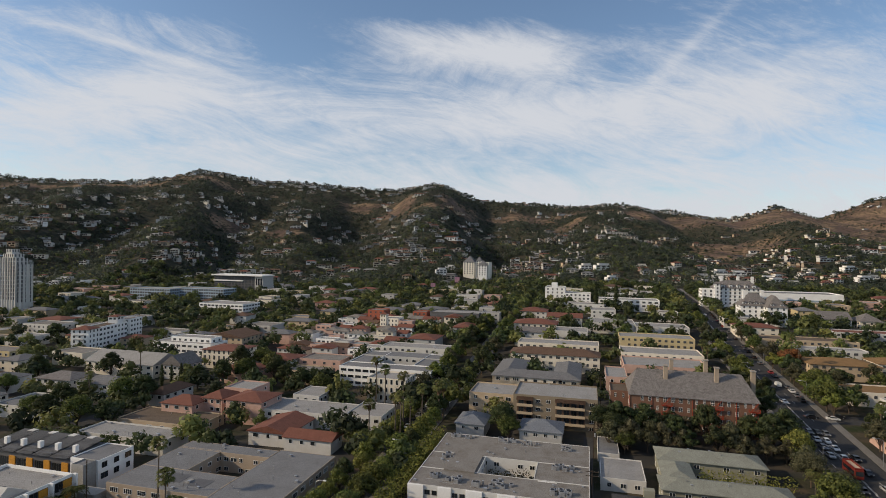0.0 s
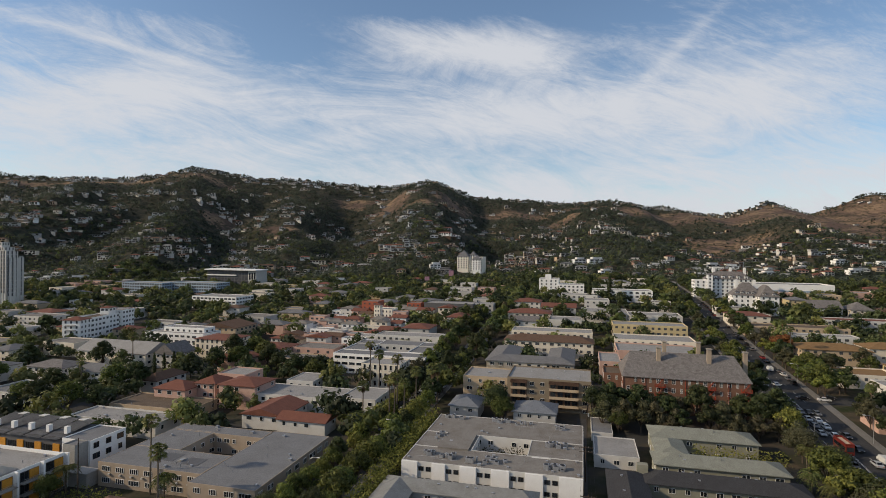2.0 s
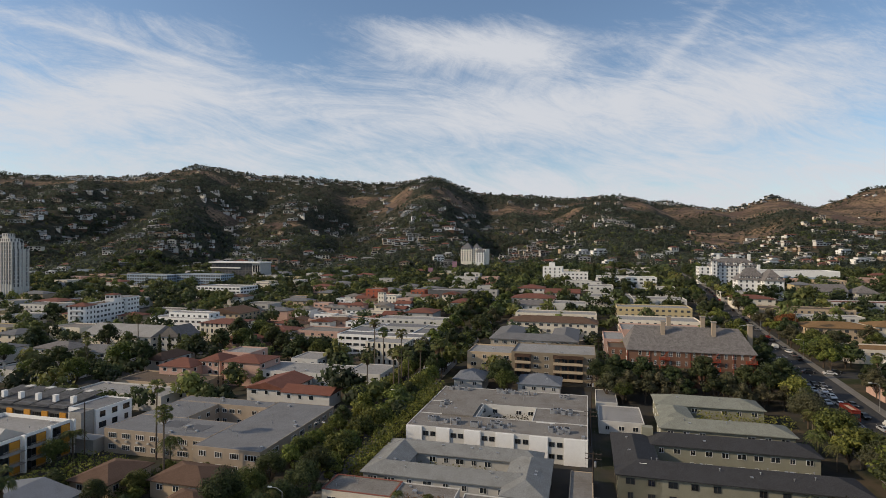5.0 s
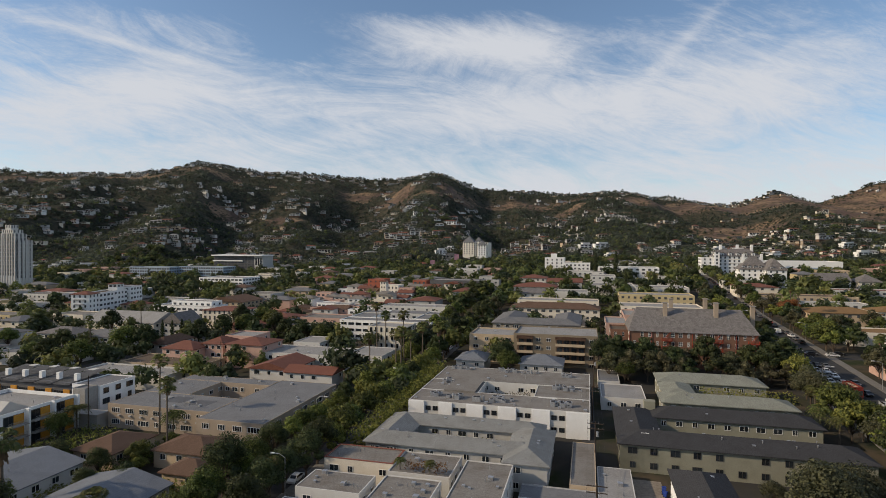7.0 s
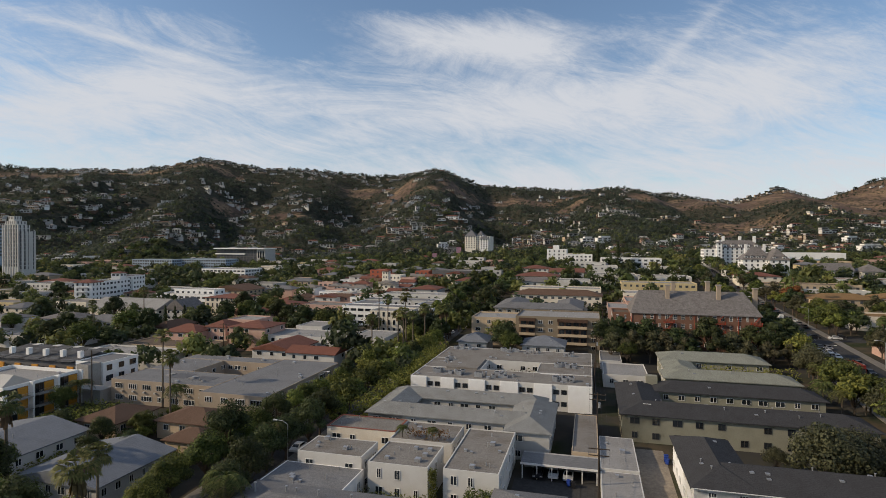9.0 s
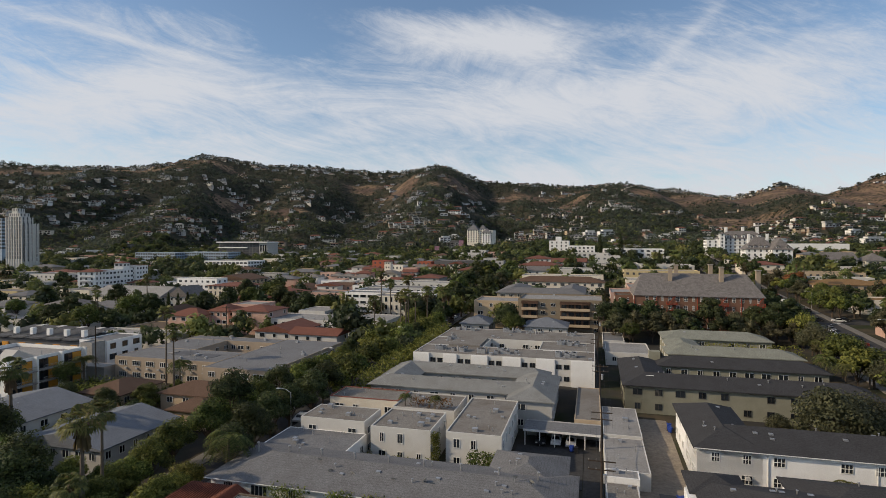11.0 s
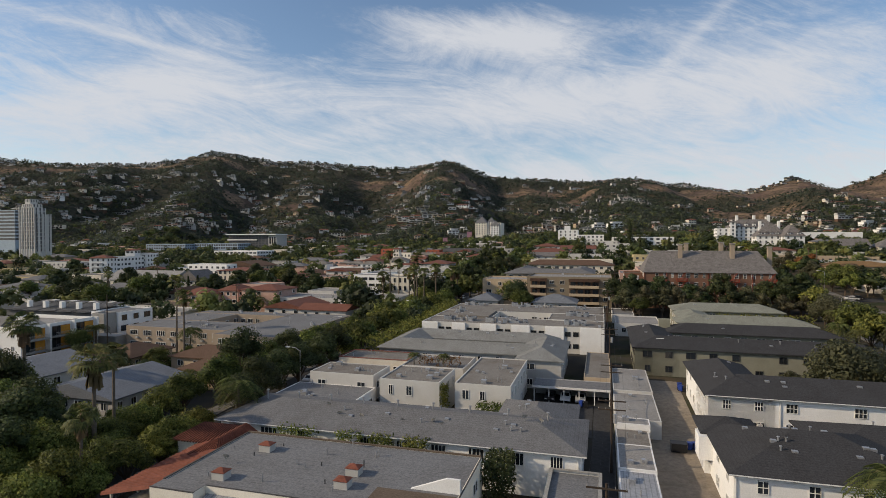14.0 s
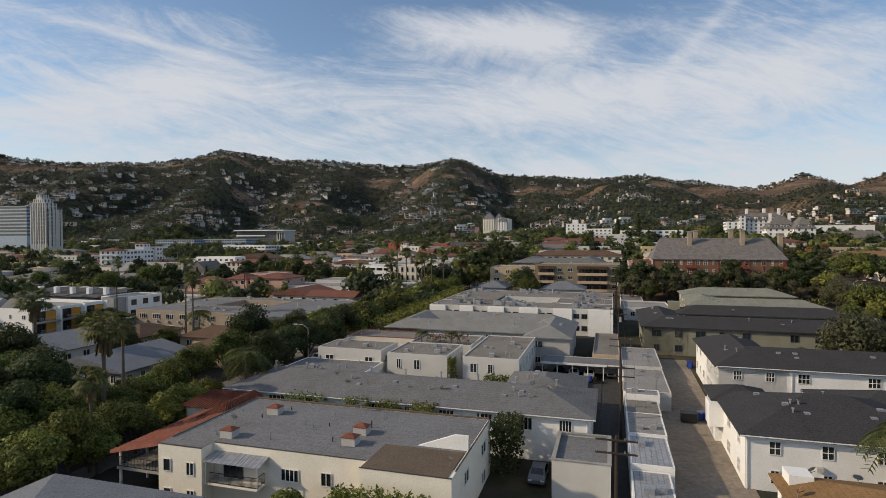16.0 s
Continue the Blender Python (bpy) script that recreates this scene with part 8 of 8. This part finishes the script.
for x, y in HPOS[150:]:
    w, d, h = rng.uniform(5.0, 9.0) * rng.choice((0.9, 1.1, 1.6)), rng.uniform(3.2, 5.0), rng.choice((2.9, 3.2, 5.6, 5.8))
    mi = rng.choice((0, 0, 1, 1, 2, 2, 3, 3, 4, 4, 9, 10, 1))
    m = pose(x, y, ground_z(x, y) + 0.3, 0, 0, rng.uniform(-16, 12))
    joined_box(m, -w, w, -d, d, -0.6, h, mi)
    # plinth, coloured dark brown to pass for hillside and shade below the house
    joined_box(m, -w + 0.3, w - 0.3, -d + 0.3, d, -8, -0.61, 7)
    if rng.random() < 0.5:
        joined_gable(m, w + 0.7, d + 0.7, h + 0.01, 1.9, rng.choice((6, 7, 7, 5)))
    else:
        joined_box(m, -w - 0.6, w + 0.6, -d - 1.2, d + 0.5, h + 0.01, h + 0.35, rng.choice((5, 5, 7, 10)))
    if rng.random() < 0.55:
        a, k = rng.choice((-1, 0.15)), rng.uniform(0.6, 0.9)
        joined_box(m, w * a, w * (a + k), -d + 1.5, d + 1, h + 0.36, h + 3.0, rng.choice((mi, 1, 4)))
        joined_box(m, w * a - 0.4, w * (a + k) + 0.4, -d + 0.9, d + 1.3, h + 3.01, h + 3.3, 5)
        joined_box(m, w * (a + 0.1), w * (a + k - 0.1), -d + 1.42, -d + 1.6, h + 0.8, h + 2.6, 8)
    if rng.random() < 0.5:
        e = rng.choice((1, -1))
        joined_box(m, min(e * w * 0.3, e * w * 1.5), max(e * w * 0.3, e * w * 1.5), -d - 3.5, -d - 0.01, -9, rng.uniform(-1.5, -0.4), rng.choice((4, 10, 2)))
    for k in range(1 + int(h // 5)):
        n = rng.choice((2, 3, 4, 5))
        for j in range(n):
            if rng.random() < 0.88:
                joined_box(m, -w + w * 2 * (j + 0.15) / n, -w + w * 2 * (j + 0.85) / n, -d - 0.06, -d + 0.1, 0.5 + 2.7 * k, 2.5 + 2.7 * k, 8)
me = bpy.data.meshes.new("hillside_houses")
me.from_pydata(pts, [], fcs)
for m_ in (BRIGHT, WHITE, CREAM, BEIGE, GREYWALL, GRAVEL2, TILE, BROWNSHINGLE, GLASS, TAN, CONCRETE):
    me.materials.append(m_)
me.polygons.foreach_set("material_index", mats)
tagged(new("hillside_houses", me), "pale houses scattered over the upper hillside", "houses", kind="stuff")
# the low modern house on the knoll
KNOLLHOUSE = thing("house", "low pale modern house on a knoll among trees", "house", pose(1196, 1975, ground_z(1196, 1975) + 2))
for name, a, mt in (("wall", (-26, 26, -8, 8, -14, 3.5), CONCRETE), ("upper_wall", (-17, 17, -6, 8, 4.21, 8.5), GREYWALL), ("roof", (-28, 28, -10, 9, 3.51, 4.2), GRAVEL2), ("upper_roof", (-19, 19, -8, 9, 8.51, 9.1), BROWNROOF), ("glazing", (-24, 24, -8.1, -8.0, 0.6, 3.0), GLASS), ("glazing", (-15, 15, -6.1, -6.0, 5.0, 8.0), GLASS)):
    bm = bmesh.new()
    box(bm, *a)
    part(name, bm, mt, KNOLLHOUSE)


BUSY = {(int((x + a) // 12), int((y + b) // 12)) for x, y in HPOS for a in (-7, 7) for b in (-12, -4)}


def woods(name, label, seed, count, y0, y1, mat, size, cards, leaf=0.85, lobes=1):
    r = random.Random(seed)
    rows = []
    made = 0
    while made < count:
        y = y0 + (y1 - y0) * r.random()
        x = r.uniform(-0.98, 0.98) * y
        n = noise.noise(Vector((x / 110.0, y / 110.0, 5.0))) + 0.5 * noise.noise(Vector((x / 40.0, y / 40.0, 9.0)))
        u = (y - 700) / 1300
        if abs(x - 52) < 24 and 735 < y < 800:
            continue
        bare = bareness(x, y) * (1.0 if u < 0.95 else 0.4)
        right = x > 0.42 * y and u > 0.5
        if r.random() < bare * 1.15 or n < (-0.7 if u < 0.36 else -0.32) + (0.25 if right else 0.0) and r.random() > 0.16:
            continue
        if (int(x // 12), int(y // 12)) in BUSY and r.random() < 0.66:
            continue
        made += 1
        z = ground_z(x, y)
        big = size * (0.75 + 0.55 * max(0.0, n + 0.3)) * (0.6 if bare > 0.3 else 1)
        h, w, tone = r.uniform(3.6, 8.0) * big, r.uniform(2.2, 4.6) * big, min(1.0, max(0.0, r.gauss(0.45 + 0.3 * n, 0.25)))
        if r.random() < 0.05:
            h, w = h * 1.35, w * 0.5
        for k in range(lobes):
            a, f = r.uniform(0, 6.28), (0.0 if k == 0 else 0.7)
            rows.append((x + math.cos(a) * f * w, y + math.sin(a) * f * w, z + h * (0.52 - 0.14 * f), w * (1 - 0.3 * f), h * 0.5 * (1 - 0.35 * f), leaf * size * r.uniform(0.8, 1.2) * (0.7 if w < 1.8 else 1), tone))
    return clump_mesh(name, label, mat, rows, cards, seed, 0.65)


# the large trees that stand alone on the ridge, and those round the house on the knoll
KNOLL_SPOTS = ((90, 1985, 15, 8), (112, 1988, 15, 8), (-480, 1990, 14, 7), (-452, 1990, 12, 6), (-860, 1990, 12, 7), (-200, 1990, 11, 4), (1150, 1968, 12, 6), (1162, 1962, 9, 6), (1176, 1984, 15, 7), (1200, 1988, 17, 8), (1222, 1984, 13, 7), (1238, 1966, 9, 6), (1252, 1972, 8, 6), (1478, 1985, 14, 8), (1530, 1990, 13, 8), (1550, 1990, 12, 7), (1268, 1970, 6, 5), (1130, 1975, 12, 3))
rng = random.Random(91)
rows = []
for x, y, h, w in KNOLL_SPOTS:
    tone = rng.random() * 0.6
    for k in range(5):
        a = k * 2.4
        f = 0.0 if k == 0 else 0.55
        rows.append((x + math.cos(a) * f * w, y + math.sin(a) * f * w, ground_z(x, y) + h * rng.uniform(0.55, 0.72), w * 0.6, h * 0.3, 1.1, tone))
clump_mesh("skyline_trees", "large round trees standing on the ridge", SCRUB, rows, 60, 92, 0.4)
woods("foothill_woods", "dark green trees among hillside houses", 71, 6600, 650, 1150, SCRUB, 1.3, 15, 0.98, 2)
woods("foothill_woods", "grey-green trees among hillside houses", 75, 2400, 650, 1150, SCRUBGREY, 1.15, 14, 0.9, 2)
woods("foothill_trees", "brighter green trees among hillside houses", 74, 3000, 650, 1250, WOODS, 1.2, 16, 0.9, 2)
woods("hillside_woods", "dark trees and scrub on the hills", 72, 12500, 1120, 2010, SCRUB, 1.35, 16, 1.2)
woods("hillside_bushes", "pale olive bushes on the hills", 76, 4500, 1120, 2010, SCRUBLIGHT, 0.95, 10, 1.0)
woods("hillside_bushes", "grey-green bushes on the hills", 77, 3500, 1120, 2010, SCRUBGREY, 1.1, 14, 1.0)
woods("ridge_trees", "small trees along the skyline", 73, 330, 1978, 2008, SCRUB, 1.55, 36, 0.85)
woods("skyline_trees", "tall dark trees standing out on the skyline", 78, 46, 1985, 2005, SCRUB, 2.2, 70, 0.55, 3)

for master in (AC, DISH, RUST, LAMP, *CARS, *BINS, CYPRESS, *NEAR_TREES, *STREET_TREES, *MID_TREES, *FANS, *FEATHERS, *HH):
    if master not in USED:
        for o in (*master.children_recursive, master):
            bpy.data.objects.remove(o)
